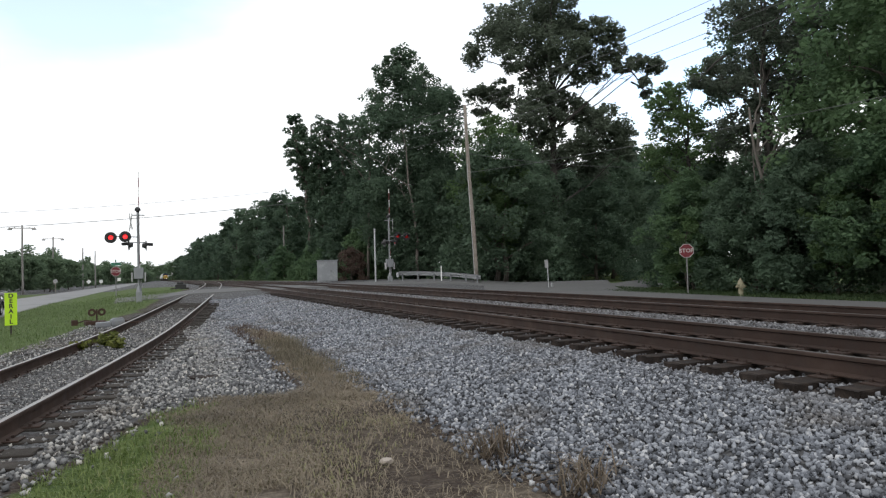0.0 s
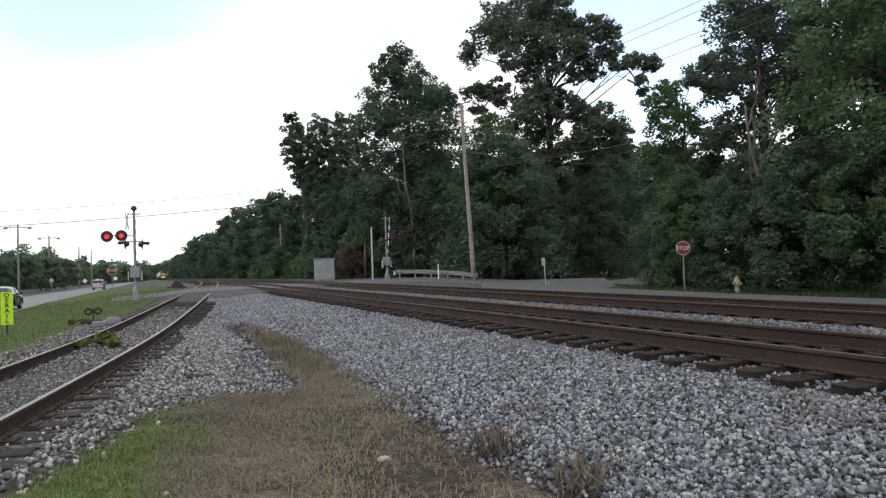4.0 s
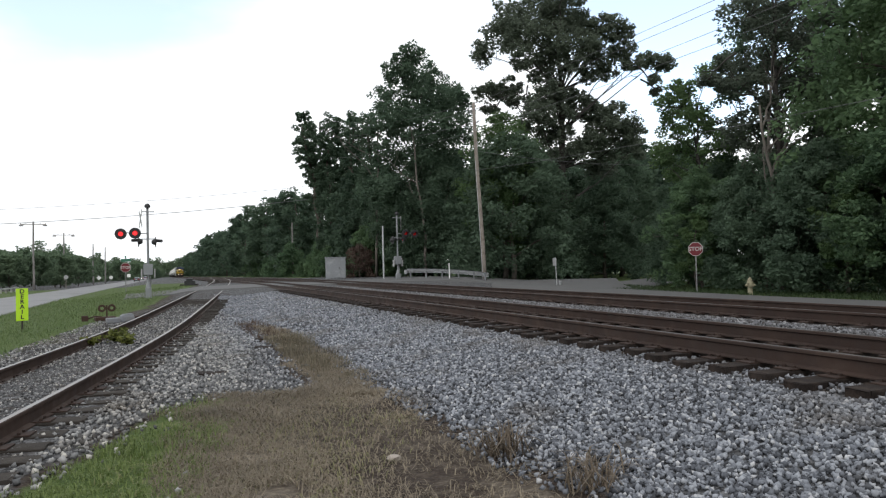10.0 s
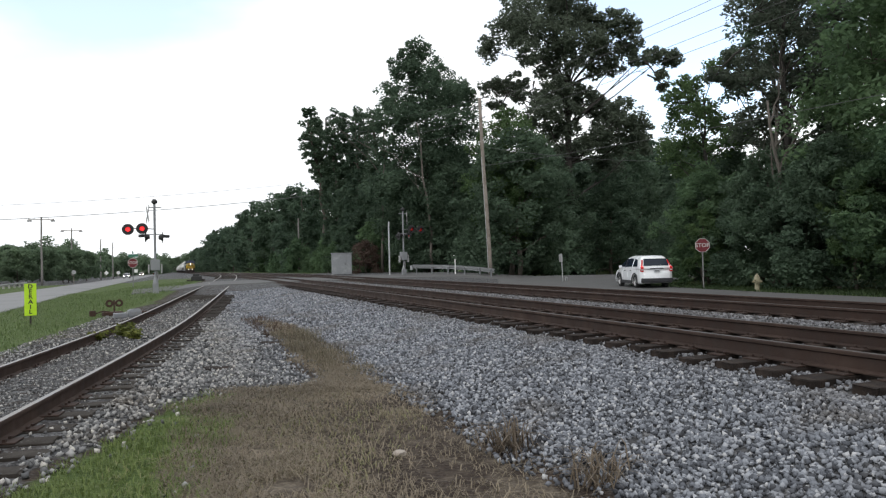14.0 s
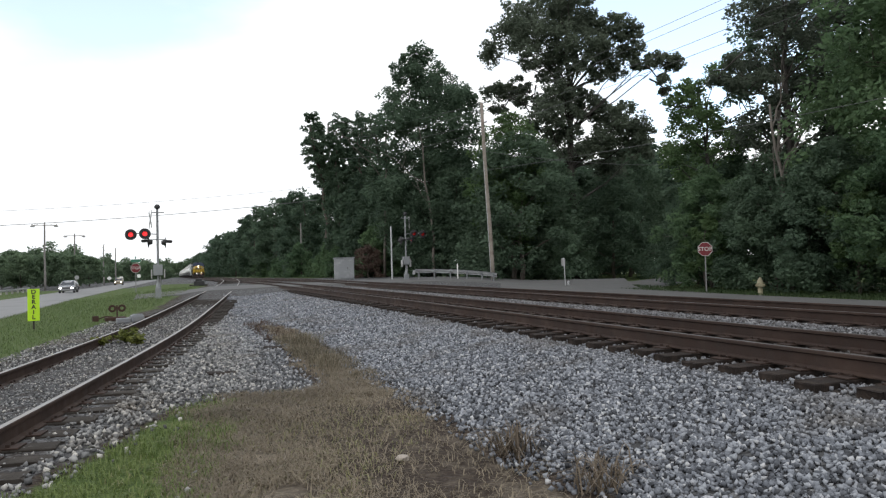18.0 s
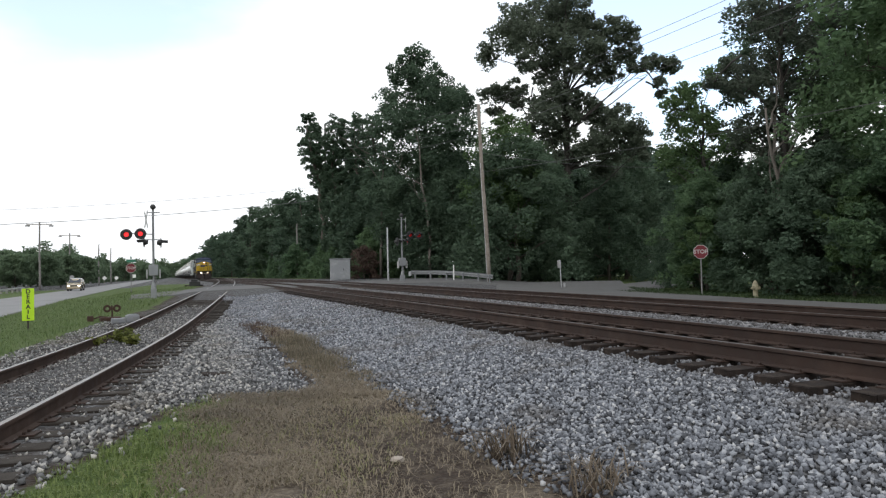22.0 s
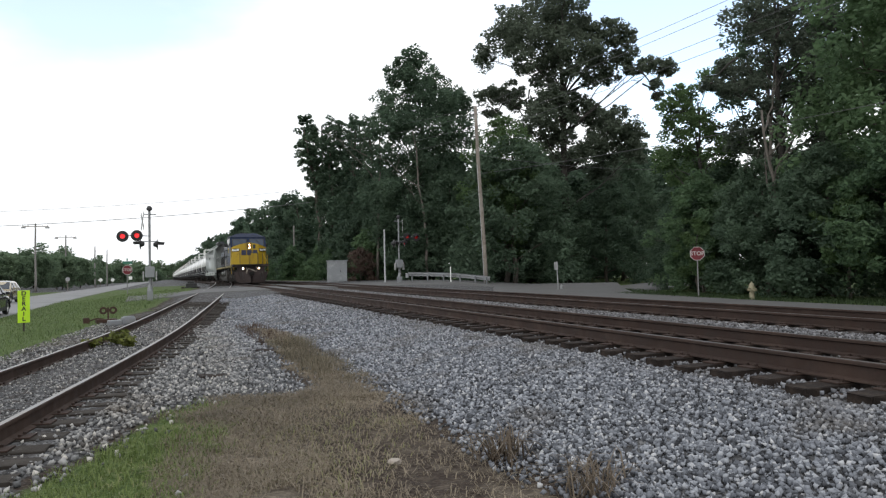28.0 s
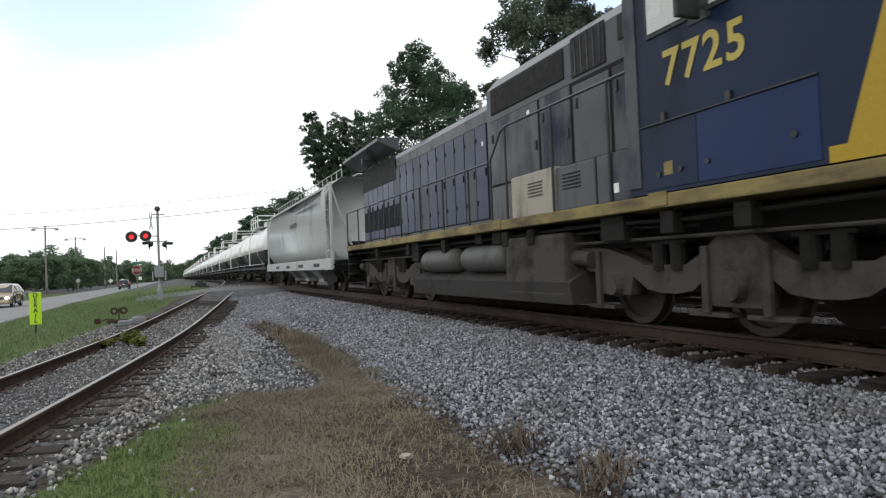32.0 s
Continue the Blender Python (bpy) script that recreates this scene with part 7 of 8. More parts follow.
def wire(name, a, b, sag, r=0.012, label="thin dark overhead wire"):
    a, b = Vector(a), Vector(b)
    bm = bmesh.new()
    pipe(bm, [a.lerp(b, i / 20) - Vector((0, 0, sag * 4 * (i / 20) * (1 - i / 20))) for i in range(21)], r, 5)
    t = part(name, bm, WIRE)
    return tagged(t, label, "wire", "overhead wires")


utility_pole(14.3, 43.2, 12.7, "tall weathered wooden utility pole beside the guard rail", lean=(0, -2.5))
utility_pole(11.2, 81.8, 19.0, "weathered wooden utility pole against the bank trees")
utility_pole(20.5, -8.0, 14.5, "weathered wooden utility pole beside the side road")
for dz, s in ((0.0, 0.3), (-0.7, -0.3), (-1.4, 0.3), (-2.25, -0.3)):
    wire("overhead_wire", (13.75 + s, 43.2, 12.5 + dz), (11.2 + s, 81.8, 18.0 + dz * 1.6), 0.5)
    wire("overhead_wire", (13.75 + s, 43.2, 12.5 + dz), (20.5 + s, -8.0, 14.3 + dz), 0.5)
wire("overhead_wire", (13.8, 43.2, 7.6), (19.0, -8.0, 6.5), 0.6, 0.011)
wire("overhead_wire", (13.8, 43.2, 9.0), (30.0, 36.0, 7.6), 0.5)
wire("overhead_wire", (-31.0, 88.5, 6.4), (13.0, 89.8, 10.4), 0.5, 0.034)
wire("overhead_wire", (-31.0, 88.5, 8.0), (13.0, 89.8, 12.2), 0.5, 0.02)
utility_pole(-31.5, 88.5, 9.5, "wooden utility pole beyond the highway")


def lamp_pole(x, y, h):
    t = utility_pole(x, y, h, "tall highway pole with a cross arm and lamps", arm=1.75)
    for s in (-1, 1):
        for k in (0.82, 1.0):
            part("floodlight", boxbm(s * 1.75 * k - 0.14, s * 1.75 * k + 0.14, -0.2, 0.2, h - 0.75, h - 0.5, bevel=0.04), SIGNBACK, t)


lamp_pole(-25.2, 119.7, 10.6)
lamp_pole(-24.6, 149.0, 10.6)
utility_pole(-22.2, 180.0, 9.8, "plain wooden utility pole beside the highway")
utility_pole(-21.4, 205.0, 10.0, "plain wooden utility pole beside the highway")
plain_post("bare_pole", 10.1, 96.0, 7.7, 0.11, GREYWOOD, "slim bare grey pole standing in the bank brush", "pole")


def small_sign(x, y, h, r, turn, label, shape="disc", face=SIGNBACK):
    t = thing("road_sign", pose(x, y, ground_z(x, y), 0, 0, turn), label, "road sign", "highway signs")
    part("post", boxbm(-0.04, 0.04, -0.03, 0.03, -0.2, h, bevel=0.005), POLEWOOD, t)
    bm = bmesh.new()
    pts = [(r * math.cos(a), h + r * math.sin(a)) for a in ([math.pi / 2 * k for k in range(4)] if shape == "diamond" else [2 * math.pi * k / 16 for k in range(16)])]
    prism(bm, pts, -0.045, -0.032, "y")
    part("sign_face", bm, face, t)


small_sign(-20.8, 119.3, 1.9, 0.32, 10, "grey back of a round highway sign")
small_sign(-23.8, 215.0, 1.7, 0.65, 0, "small white diamond highway sign", "diamond", WHITE_P)
small_sign(-23.6, 260.0, 1.7, 0.6, 0, "small pale highway sign", "disc", WHITE_P)


def fence():
    t = thing("roadside_barrier", None, "low pale roadside barrier on posts beyond the highway", "barrier")
    for k in range(9):
        y = 84 + 3.2 * k
        part("post", boxbm(-25.9, -25.7, y - 0.1, y + 0.1, ground_z(-25.8, y) - 0.2, ground_z(-25.8, y) + 0.55, bevel=0.01), CONCRETE, t)
    part("beam", boxbm(-25.8, -25.6, 83.5, 110.5, ground_z(-25.7, 90) + 0.35, ground_z(-25.7, 90) + 0.55, bevel=0.02), SIGNBACK, t)


fence()

# ---- small things by the siding ----
LIME = mat("fluorescent_lime_sheet", (0.46, 0.72, 0.015), 0.45, 0, 0.08, 2, 40, 0.03, emit=None)
RUST = mat("heavy_rust", (0.050, 0.026, 0.018), 0.9, 0.1, 0.35, 6, 50, 0.4)
DERAIL_GREY = mat("pale_grey_casting", (0.19, 0.20, 0.215), 0.6, 0.1, 0.2, 5, 50, 0.2, stain=(0.2, 0.19, 0.18), stain_amt=0.35, stain_scale=4)


def derail_sign():
    t = thing("derail_sign", pose(-10.85, 24.37, ground_z(-10.85, 24.37), 0, 0, 12) @ Matrix.Scale(1.72, 4), "lime green upright derail sign with black letters", "rail sign")
    part("stake", boxbm(-0.015, 0.015, 0.0, 0.02, -0.1, 0.7, bevel=0.004), TIE_OLD, t)
    b = part("board", boxbm(-0.095, 0.095, -0.012, 0.0, 0.19, 0.77, bevel=0.006), LIME, t)
    b.scale = (1, 1, 1)
    for k, c in enumerate("DERAIL"):
        part("letter", text_mesh(c, 0.105, BLACK, 0.001, bold=0.003), None, b, m=pose(0, -0.0145, 0.715 - 0.092 * k, 90, 0, 0))


def switch_stand():
    x, y = -8.52, 24.6
    t = thing("switch_stand", pose(x, y, ground_z(x, y), 0, 0, 15) @ Matrix.Scale(0.72, 4), "rusty low switch stand with round targets beside the siding", "switch stand")
    part("base", boxbm(-0.5, 0.35, -0.22, 0.22, 0.02, 0.2, bevel=0.04), RUST, t)
    bm = bmesh.new()
    tube(bm, (0, 0, 0.1), (0, 0, 0.72), 0.035, seg=8)
    part("spindle", bm, RUST, t)
    for s in (-1, 1):
        bm = bmesh.new()
        lathe(bm, [(0.085, 0), (0.16, 0.002), (0.17, 0.012), (0.16, 0.022), (0.085, 0.024), (0.075, 0.012), (0.085, 0)], 20, Matrix.Translation((s * 0.2, 0, 0.58)) @ Matrix.Rotation(math.pi / 2, 4, "X"))
        part("target", bm, RUST, t, "rusty round target")
    bm = bmesh.new()
    pipe(bm, [(-0.2, 0, 0.2), (-0.5, -0.1, 0.25), (-0.95, -0.2, 0.12)], 0.03)
    box(bm, -1.05, -0.8, -0.28, -0.1, 0.05, 0.3, 0.03)
    part("lever", bm, RUST, t)
    bm = bmesh.new()
    tube(bm, (0.2, 0, 0.1), (1.4, -0.05, 0.12), 0.03, seg=8)
    part("connecting_rod", bm, RUST, t)


def derail_machine():
    x, y = -7.9, 22.0
    t = thing("derail_machine", pose(x, y, ground_z(x, y) + 0.10, 0, 0, 12) @ Matrix.Scale(0.62, 4), "pale grey metal derail machine beside the siding", "track machine")
    part("case", boxbm(-0.15, 0.45, -0.25, 0.25, 0.0, 0.36, bevel=0.1), DERAIL_GREY, t)
    part("gear_box", boxbm(-0.75, -0.15, -0.2, 0.2, 0.0, 0.24, bevel=0.05), DERAIL_GREY, t)
    part("lid", boxbm(-0.05, 0.4, -0.2, 0.2, 0.35, 0.39, bevel=0.02), DERAIL_GREY, t)
    bm = bmesh.new()
    tube(bm, (0.3, 0, 0.12), (1.1, 0, 0.14), 0.025, seg=8)
    part("rod", bm, RUST, t)


def relay_box():
    x, y = -4.7, 62.7
    t = thing("track_box", pose(x, y, ground_z(x, y) + 0.02), "low dark equipment box beside the switch", "equipment box")
    part("case", boxbm(-0.45, 0.45, -0.4, 0.4, 0.0, 0.42, bevel=0.05), BLACK, t)
    part("lid", boxbm(-0.3, 0.25, -0.3, 0.3, 0.42, 0.62, bevel=0.05), BLACK, t)
    part("skid", boxbm(-0.8, 0.7, -0.1, 0.1, 0.0, 0.12, bevel=0.02), TIE_OLD, t)


derail_sign()
switch_stand()
derail_machine()
relay_box()


def rock(x, y, r, seed, material, label, flat=0.55, name="rock"):
    rng = random.Random(seed)
    bm = bmesh.new()
    bmesh.ops.create_icosphere(bm, subdivisions=2, radius=r)
    for v in bm.verts:
        v.co *= 1 + 0.5 * noise.noise(v.co * (1.2 / r) + Vector((seed, 0, 0)))
        v.co.z *= flat
    return tagged(part(name, bm, material, m=pose(x, y, ground_z(x, y) + r * 0.25, 0, 0, seed * 40)), label, name)


PALESTONE = mat("pale_tan_stone", (0.34, 0.30, 0.26), 0.9, 0, 0.2, 8, 60, 0.3)
rock(-5.13, 5.27, 0.055, 3, PALESTONE, "pale tan stone lying in dry grass")


def tie_scrap(x, y, l, turn, label):
    bm = boxbm(-l / 2, l / 2, -0.11, 0.11, -0.05, 0.03, bevel=0.015)
    return tagged(part("tie_scrap", bm, TIE, m=pose(x, y, ground_z(x, y) + 0.012, 2, 3, turn)), label, "timber scrap", "timber scraps")


tie_scrap(-6.15, 10.7, 0.42, 8, "grey broken tie end lying on gravel")
tie_scrap(-5.0, 13.6, 0.4, -15, "dark broken tie end lying on gravel")
tie_scrap(-4.75, 15.2, 0.45, 5, "dark broken tie end lying on gravel")

# ---- road vehicles; the front points to +Y ----
def car_paint(name, colour, rough=0.25, metal=0.3):
    m = mat(name, colour, rough, metal, 0.06, 1.5, 30, 0)
    b = m.node_tree.nodes["Principled BSDF"]
    b.inputs["Coat Weight"].default_value = 0.6
    return m


TRIM = mat("dark_plastic_trim", (0.025, 0.026, 0.030), 0.6, 0, 0.15, 4, 40, 0.1)
RIM = mat("silver_alloy", (0.50, 0.50, 0.50), 0.35, 0.6, 0.1, 4, 40, 0)
TAIL = glow("lit_tail_lamp", (0.42, 0.012, 0.016), 0.22)
BRAKE = glow("lit_brake_lamp", (1.0, 0.10, 0.09), 2.2)
TAIL_OFF = glow("red_tail_lens", (0.35, 0.012, 0.015), 0.12)
CLEAR = mat("clear_lamp_lens", (0.6, 0.6, 0.6), 0.15, 0.2, 0.05, 4, 40, 0)
LIT = glow("lit_car_headlamp", (1.0, 0.95, 0.85), 14)
PLATE_M = mat("plate_sheet", (0.55, 0.57, 0.6), 0.5, 0, 0.05, 4, 40, 0)


def line_at(pts, y):
    """Height of an outline at y, eased at its corners."""
    return sum(np.interp(y + d, [p[0] for p in pts], [p[1] for p in pts]) for d in (-0.12, -0.06, 0, 0.06, 0.12)) / 5


def loft(rings, ys):
    """A shell through half sections, mirrored across x, closed at both ends."""
    bm = bmesh.new()
    rows = [[bm.verts.new((x, y, z)) for x, z in ring] + [bm.verts.new((-x, y, z)) for x, z in ring[-2::-1]] for ring, y in zip(rings, ys)]
    for a, b in zip(rows, rows[1:]):
        for i in range(len(a)):
            k = (i + 1) % len(a)
            bm.faces.new((a[i], a[k], b[k], b[i]))
    bm.faces.new(rows[0])
    bm.faces.new(rows[-1][::-1])
    bmesh.ops.recalc_face_normals(bm, faces=bm.faces)
    return bm


def car_wheel(parent, x, y, r):
    s = 1 if x > 0 else -1
    turn = Matrix.Rotation(s * math.pi / 2, 4, "Y")
    bm = bmesh.new()
    lathe(bm, [(r * 0.62, -0.10), (r * 0.95, -0.10), (r, -0.06), (r, 0.06), (r * 0.95, 0.10), (r * 0.64, 0.105), (r * 0.60, 0.06)], 24, turn)
    w = part("wheel", bm, RUBBER, parent, m=pose(x, y, r))
    bm = bmesh.new()
    lathe(bm, [(0, 0.07), (r * 0.14, 0.075), (r * 0.16, 0.05), (r * 0.56, 0.04), (r * 0.60, 0.09), (r * 0.64, 0.095), (r * 0.64, 0.0), (0, -0.02)], 24, turn)
    rim = part("rim", bm, RIM, w)
    for k in range(5):
        bm = bmesh.new()
        a = 2 * math.pi * (k + 0.5) / 5
        lathe(bm, [(0, 0.056), (r * 0.13, 0.056)], 10, turn @ Matrix.Translation((r * 0.37 * math.cos(a), r * 0.37 * math.sin(a), 0)))
        part("rim_gap", bm, BLACK, rim)
    return w


CAR_WHEELS = []


def build_car(name, label, paint, kind="suv", L=4.5, W=1.82, H=1.68, heads=False, brake=False, lower=None):
    t = thing(name, None, label, "car", "cars on the roads")
    h, w = L / 2, W / 2
    belt = 0.62 * H if kind == "suv" else 0.65 * H
    r = 0.365 if kind == "suv" else 0.32
    fw, rw = h * 0.60, -h * 0.57
    lo = 0.26
    if kind == "suv":
        body = [(-h + 0.03, 0.42), (-h, 0.62), (-h + 0.06, belt), (-h + 0.10, belt + 0.03), (h * 0.50, belt - 0.02), (h * 0.86, belt - 0.16), (h - 0.05, belt - 0.33), (h, 0.58), (h - 0.03, 0.36)]
        roof = [(-h + 0.06, belt - 0.02), (-h + 0.34, H * 0.92), (-h + 0.62, H * 0.985), (-0.35, H), (0.30, H * 0.965), (h * 0.62, belt - 0.03)]
        glassy = [(-h + 0.60, belt + 0.08), (-h + 0.66, belt + 0.22), (-h + 0.85, H * 0.865), (-h + 1.2, H * 0.905), (-0.35, H * 0.92), (0.28, H * 0.89), (h * 0.50, belt + 0.04)]
    else:
        body = [(-h + 0.03, 0.40), (-h, 0.60), (-h + 0.04, belt - 0.04), (-h + 0.55, belt + 0.02), (h * 0.45, belt - 0.04), (h * 0.85, belt - 0.14), (h - 0.04, belt - 0.28), (h, 0.5), (h - 0.04, 0.32)]
        roof = [(-h + 0.45, belt), (-h + 1.05, H * 0.95), (-0.4, H), (0.25, H * 0.97), (h * 0.52, belt - 0.05)]
        glassy = [(-h + 0.85, belt + 0.05), (-h + 1.15, H * 0.90), (-0.4, H * 0.93), (0.2, H * 0.90), (h * 0.40, belt + 0.03)]
    top = sorted(p for p in body if p[1] > 0.45)
    ys = sorted(set([-h, -h + 0.02, -h + 0.06, -h + 0.14, h - 0.14, h - 0.06, h - 0.02, h] + [-h + 0.2 + (L - 0.4) * k / 26 for k in range(27)] + [c + (r + 0.06) * math.cos(math.pi * k / 8) for c in (fw, rw) for k in range(9)]))
    rings = []
    for y in ys:
        zl = lo + 0.10 * ramp(abs(y), h - 0.25, h)
        for c in (fw, rw):
            if abs(y - c) < r + 0.06:
                zl = max(zl, r + math.sqrt((r + 0.06) ** 2 - (y - c) ** 2))
        e = ramp(abs(y), h - 0.16, h)
        zh = line_at(top, y) - 0.05 * e
        ww = w * (1 - 0.035 * (abs(y) / h) ** 2) - 0.16 * e
        mid = max(zl + 0.03, (zl + zh) / 2)
        rings.append([(ww * 0.97, zl), (ww, min(zl + 0.1, mid)), (ww, mid), (ww * 0.99, zh - 0.14), (ww * 0.98, zh - 0.05), (ww * 0.955, zh - 0.012), (ww * 0.6, zh + 0.015), (0, zh + 0.022)])
    part("body", loft(rings, ys), paint, t, smooth=True)
    up = sorted(roof)
    y0, y1 = up[0][0], up[-1][0]
    ys = [y0 + (y1 - y0) * k / 26 for k in range(27)]
    rings = []
    for y in ys:
        zt = max(line_at(up, y), belt - 0.02)
        k = lambda z: w - 0.022 - 0.21 * min(1, max(0, (z - belt) / 0.55))
        rings.append([(k(belt), belt - 0.08), (k(belt), belt - 0.01), (k((belt + zt) / 2), (belt + zt) / 2), (k(zt - 0.1) - 0.005, max(zt - 0.10, belt)), (k(zt) - 0.04, zt - 0.035), (k(zt) - 0.14, zt), (k(zt) * 0.4, zt + 0.018), (0, zt + 0.022)])
    part("cabin", loft(rings, ys), paint, t, smooth=True)
    # glass
    for s in (-1, 1):
        bm = bmesh.new()
        n = len(glassy)
        tilt = lambda z: s * (w - 0.012 + (-0.21) * min(1, max(0, (z - belt) / 0.55)))
        a = [bm.verts.new((tilt(z), y, z)) for y, z in glassy]
        b = [bm.verts.new((tilt(z) + s * 0.012, y, z)) for y, z in glassy]
        for i in range(n):
            bm.faces.new((a[i], a[(i + 1) % n], b[(i + 1) % n], b[i]))
        bm.faces.new(b)
        bmesh.ops.recalc_face_normals(bm, faces=bm.faces)
        g = part("side_glass", bm, GLASS, t)
        for y in ((-h * 0.42, h * 0.07) if kind == "suv" else (-h * 0.12,)):
            bm = bmesh.new()
            pipe(bm, [(tilt(belt + 0.04) + s * 0.012, y + 0.03, belt + 0.04), (tilt(H * 0.9) + s * 0.012, y, H * 0.91)], 0.025)
            part("pillar", bm, paint if kind == "suv" and y < 0 else TRIM, g)
        part("door_mirror", boxbm(s * (w + 0.08) - 0.09, s * (w + 0.08) + 0.09, h * 0.33, h * 0.33 + 0.12, belt, belt + 0.14, bevel=0.03), paint, t)
        for y in (-h * 0.30, h * 0.12):
            part("door_handle", boxbm(s * (w + 0.01) - 0.012, s * (w + 0.01) + 0.012, y - 0.1, y + 0.1, belt - 0.16, belt - 0.12, bevel=0.008), TRIM, t)
        part("rocker_trim", boxbm(s * w - 0.02, s * w + 0.02, rw + r + 0.05, fw - r - 0.05, lo - 0.02, lo + 0.16, bevel=0.015), lower or TRIM, t)
        for c in (fw, rw):
            bm = bmesh.new()
            pipe(bm, [(s * (w + 0.002), c + (r + 0.075) * math.cos(a), r + (r + 0.075) * math.sin(a)) for a in [math.pi * (k / 10) for k in range(11)]], 0.03)
            part("arch_trim", bm, lower or TRIM, t)
        # lamps
        if kind == "suv":
            bm = bmesh.new()
            box(bm, s * (w - 0.12) - 0.075, s * (w - 0.12) + 0.075, -h + 0.0, -h + 0.2, belt - 0.2, belt + 0.08, 0.04)
            pipe(bm, [(s * (w - 0.13), -h + 0.13, belt + 0.05), (s * (w - 0.18), -h + 0.22, (belt + H * 0.86) / 2), (s * (w - 0.235), -h + 0.33, H * 0.86)], 0.06, 8, 0.04)
            tl = part("tail_lamp", bm, TAIL if brake else TAIL_OFF, t, "tall red tail lamp")
            part("reversing_lens", boxbm(s * (w - 0.12) - 0.07, s * (w - 0.12) + 0.07, -h - 0.008, -h + 0.1, belt - 0.13, belt - 0.07, bevel=0.015), CLEAR, tl)
            if brake:
                part("brake_bulb", boxbm(s * (w - 0.13) - 0.06, s * (w - 0.13) + 0.06, -h + 0.02, -h + 0.12, belt + 0.02, belt + 0.09, bevel=0.02), BRAKE, tl)
        else:
            part("tail_lamp", boxbm(s * (w - 0.22) - 0.2, s * (w - 0.22) + 0.2, -h - 0.01, -h + 0.1, belt - 0.24, belt - 0.08, bevel=0.03), TAIL if brake else TAIL_OFF, t)
        part("head_lamp", boxbm(s * (w - 0.27) - 0.12, s * (w - 0.27) + 0.12, h - 0.16, h - 0.01, belt - 0.40, belt - 0.29, bevel=0.04), LIT if heads else CLEAR, t)
    def screen(y0, z0, y1, z1, wl, wh, nm, out):
        bm = bmesh.new()
        a = [bm.verts.new(p) for p in ((-wl, y0, z0), (wl, y0, z0), (wh, y1, z1), (-wh, y1, z1))]
        d = Vector((0, -(z1 - z0), y1 - y0)).normalized() * out
        b = [bm.verts.new(v.co + d) for v in a]
        for i in range(4):
            bm.faces.new((a[i], a[(i + 1) % 4], b[(i + 1) % 4], b[i]))
        bm.faces.new(b)
        bmesh.ops.recalc_face_normals(bm, faces=bm.faces)
        part(nm, bm, GLASS, t)
    (ya, za), (yb, zb) = roof[-1], roof[-2]
    screen(ya - 0.03, za + 0.05, yb + 0.05, zb - 0.04, w - 0.12, w - 0.28, "windscreen", -0.014 if yb < ya else 0.014)
    (ya, za), (yb, zb) = roof[0], roof[1]
    screen(ya + 0.05, za + 0.12, yb - 0.03, zb - 0.05, w - 0.22, w - 0.30, "rear_window", 0.035)
    part("rear_bumper", boxbm(-w + 0.07, w - 0.07, -h - 0.03, -h + 0.25, lo + 0.04, 0.56, bevel=0.08), lower or paint, t)
    part("front_bumper", boxbm(-w + 0.12, w - 0.12, h - 0.22, h + 0.02, lo, 0.50, bevel=0.08), paint, t)
    part("grille", boxbm(-0.42, 0.42, h - 0.05, h + 0.02, belt - 0.44, belt - 0.28, bevel=0.02), TRIM, t)
    pl = part("rear_plate", boxbm(-0.16, 0.16, -h - 0.02, -h + 0.05, belt - 0.24, belt - 0.09, bevel=0.005), PLATE_M, t)
    part("plate_bar", boxbm(-0.12, 0.12, -h - 0.024, -h - 0.018, belt - 0.19, belt - 0.14), TRIM, pl)
    if kind == "suv":
        part("tailgate_garnish", boxbm(-0.36, 0.36, -h - 0.01, -h + 0.09, belt - 0.06, belt - 0.01, bevel=0.01), TRIM, t)
    for x in (-w + 0.12, w - 0.12):
        for c in (fw, rw):
            CAR_WHEELS.append((car_wheel(t, x, c, r), t, r))
    return t


white_suv = build_car("white_suv", "white sport utility car with dark trim and lit tail lamps", car_paint("white_car_paint", (0.82, 0.84, 0.86), 0.25, 0.0), "suv", H=1.77, brake=True, lower=TRIM)
silver_suv = build_car("silver_suv", "silver mauve sport utility car on the highway", car_paint("silver_mauve_paint", (0.30, 0.27, 0.30)), "suv", L=4.8, W=1.9, H=1.75)
black_sedan = build_car("black_sedan", "black sedan on the highway", car_paint("black_car_paint", (0.018, 0.019, 0.022)), "sedan", L=4.8, H=1.45)
light_sedan = build_car("grey_sedan", "grey sedan with lit headlamps on the highway", car_paint("pale_car_paint", (0.20, 0.20, 0.21)), "sedan", L=4.5, W=1.74, H=1.44, heads=True)
gold_suv = build_car("gold_suv", "gold tan sport utility car with lit headlamps", car_paint("gold_car_paint", (0.33, 0.27, 0.18)), "suv", L=4.6, W=1.78, H=1.68, heads=True)
dark_suv = build_car("dark_suv", "black sport utility car on the highway", car_paint("dark_car_paint", (0.022, 0.020, 0.026)), "suv", L=4.6, H=1.7)

# ---- grass and weeds ----
def blade_mat(name, lo, hi):
    m = leaf_mat(name, lo, hi, 0.3)
    return m


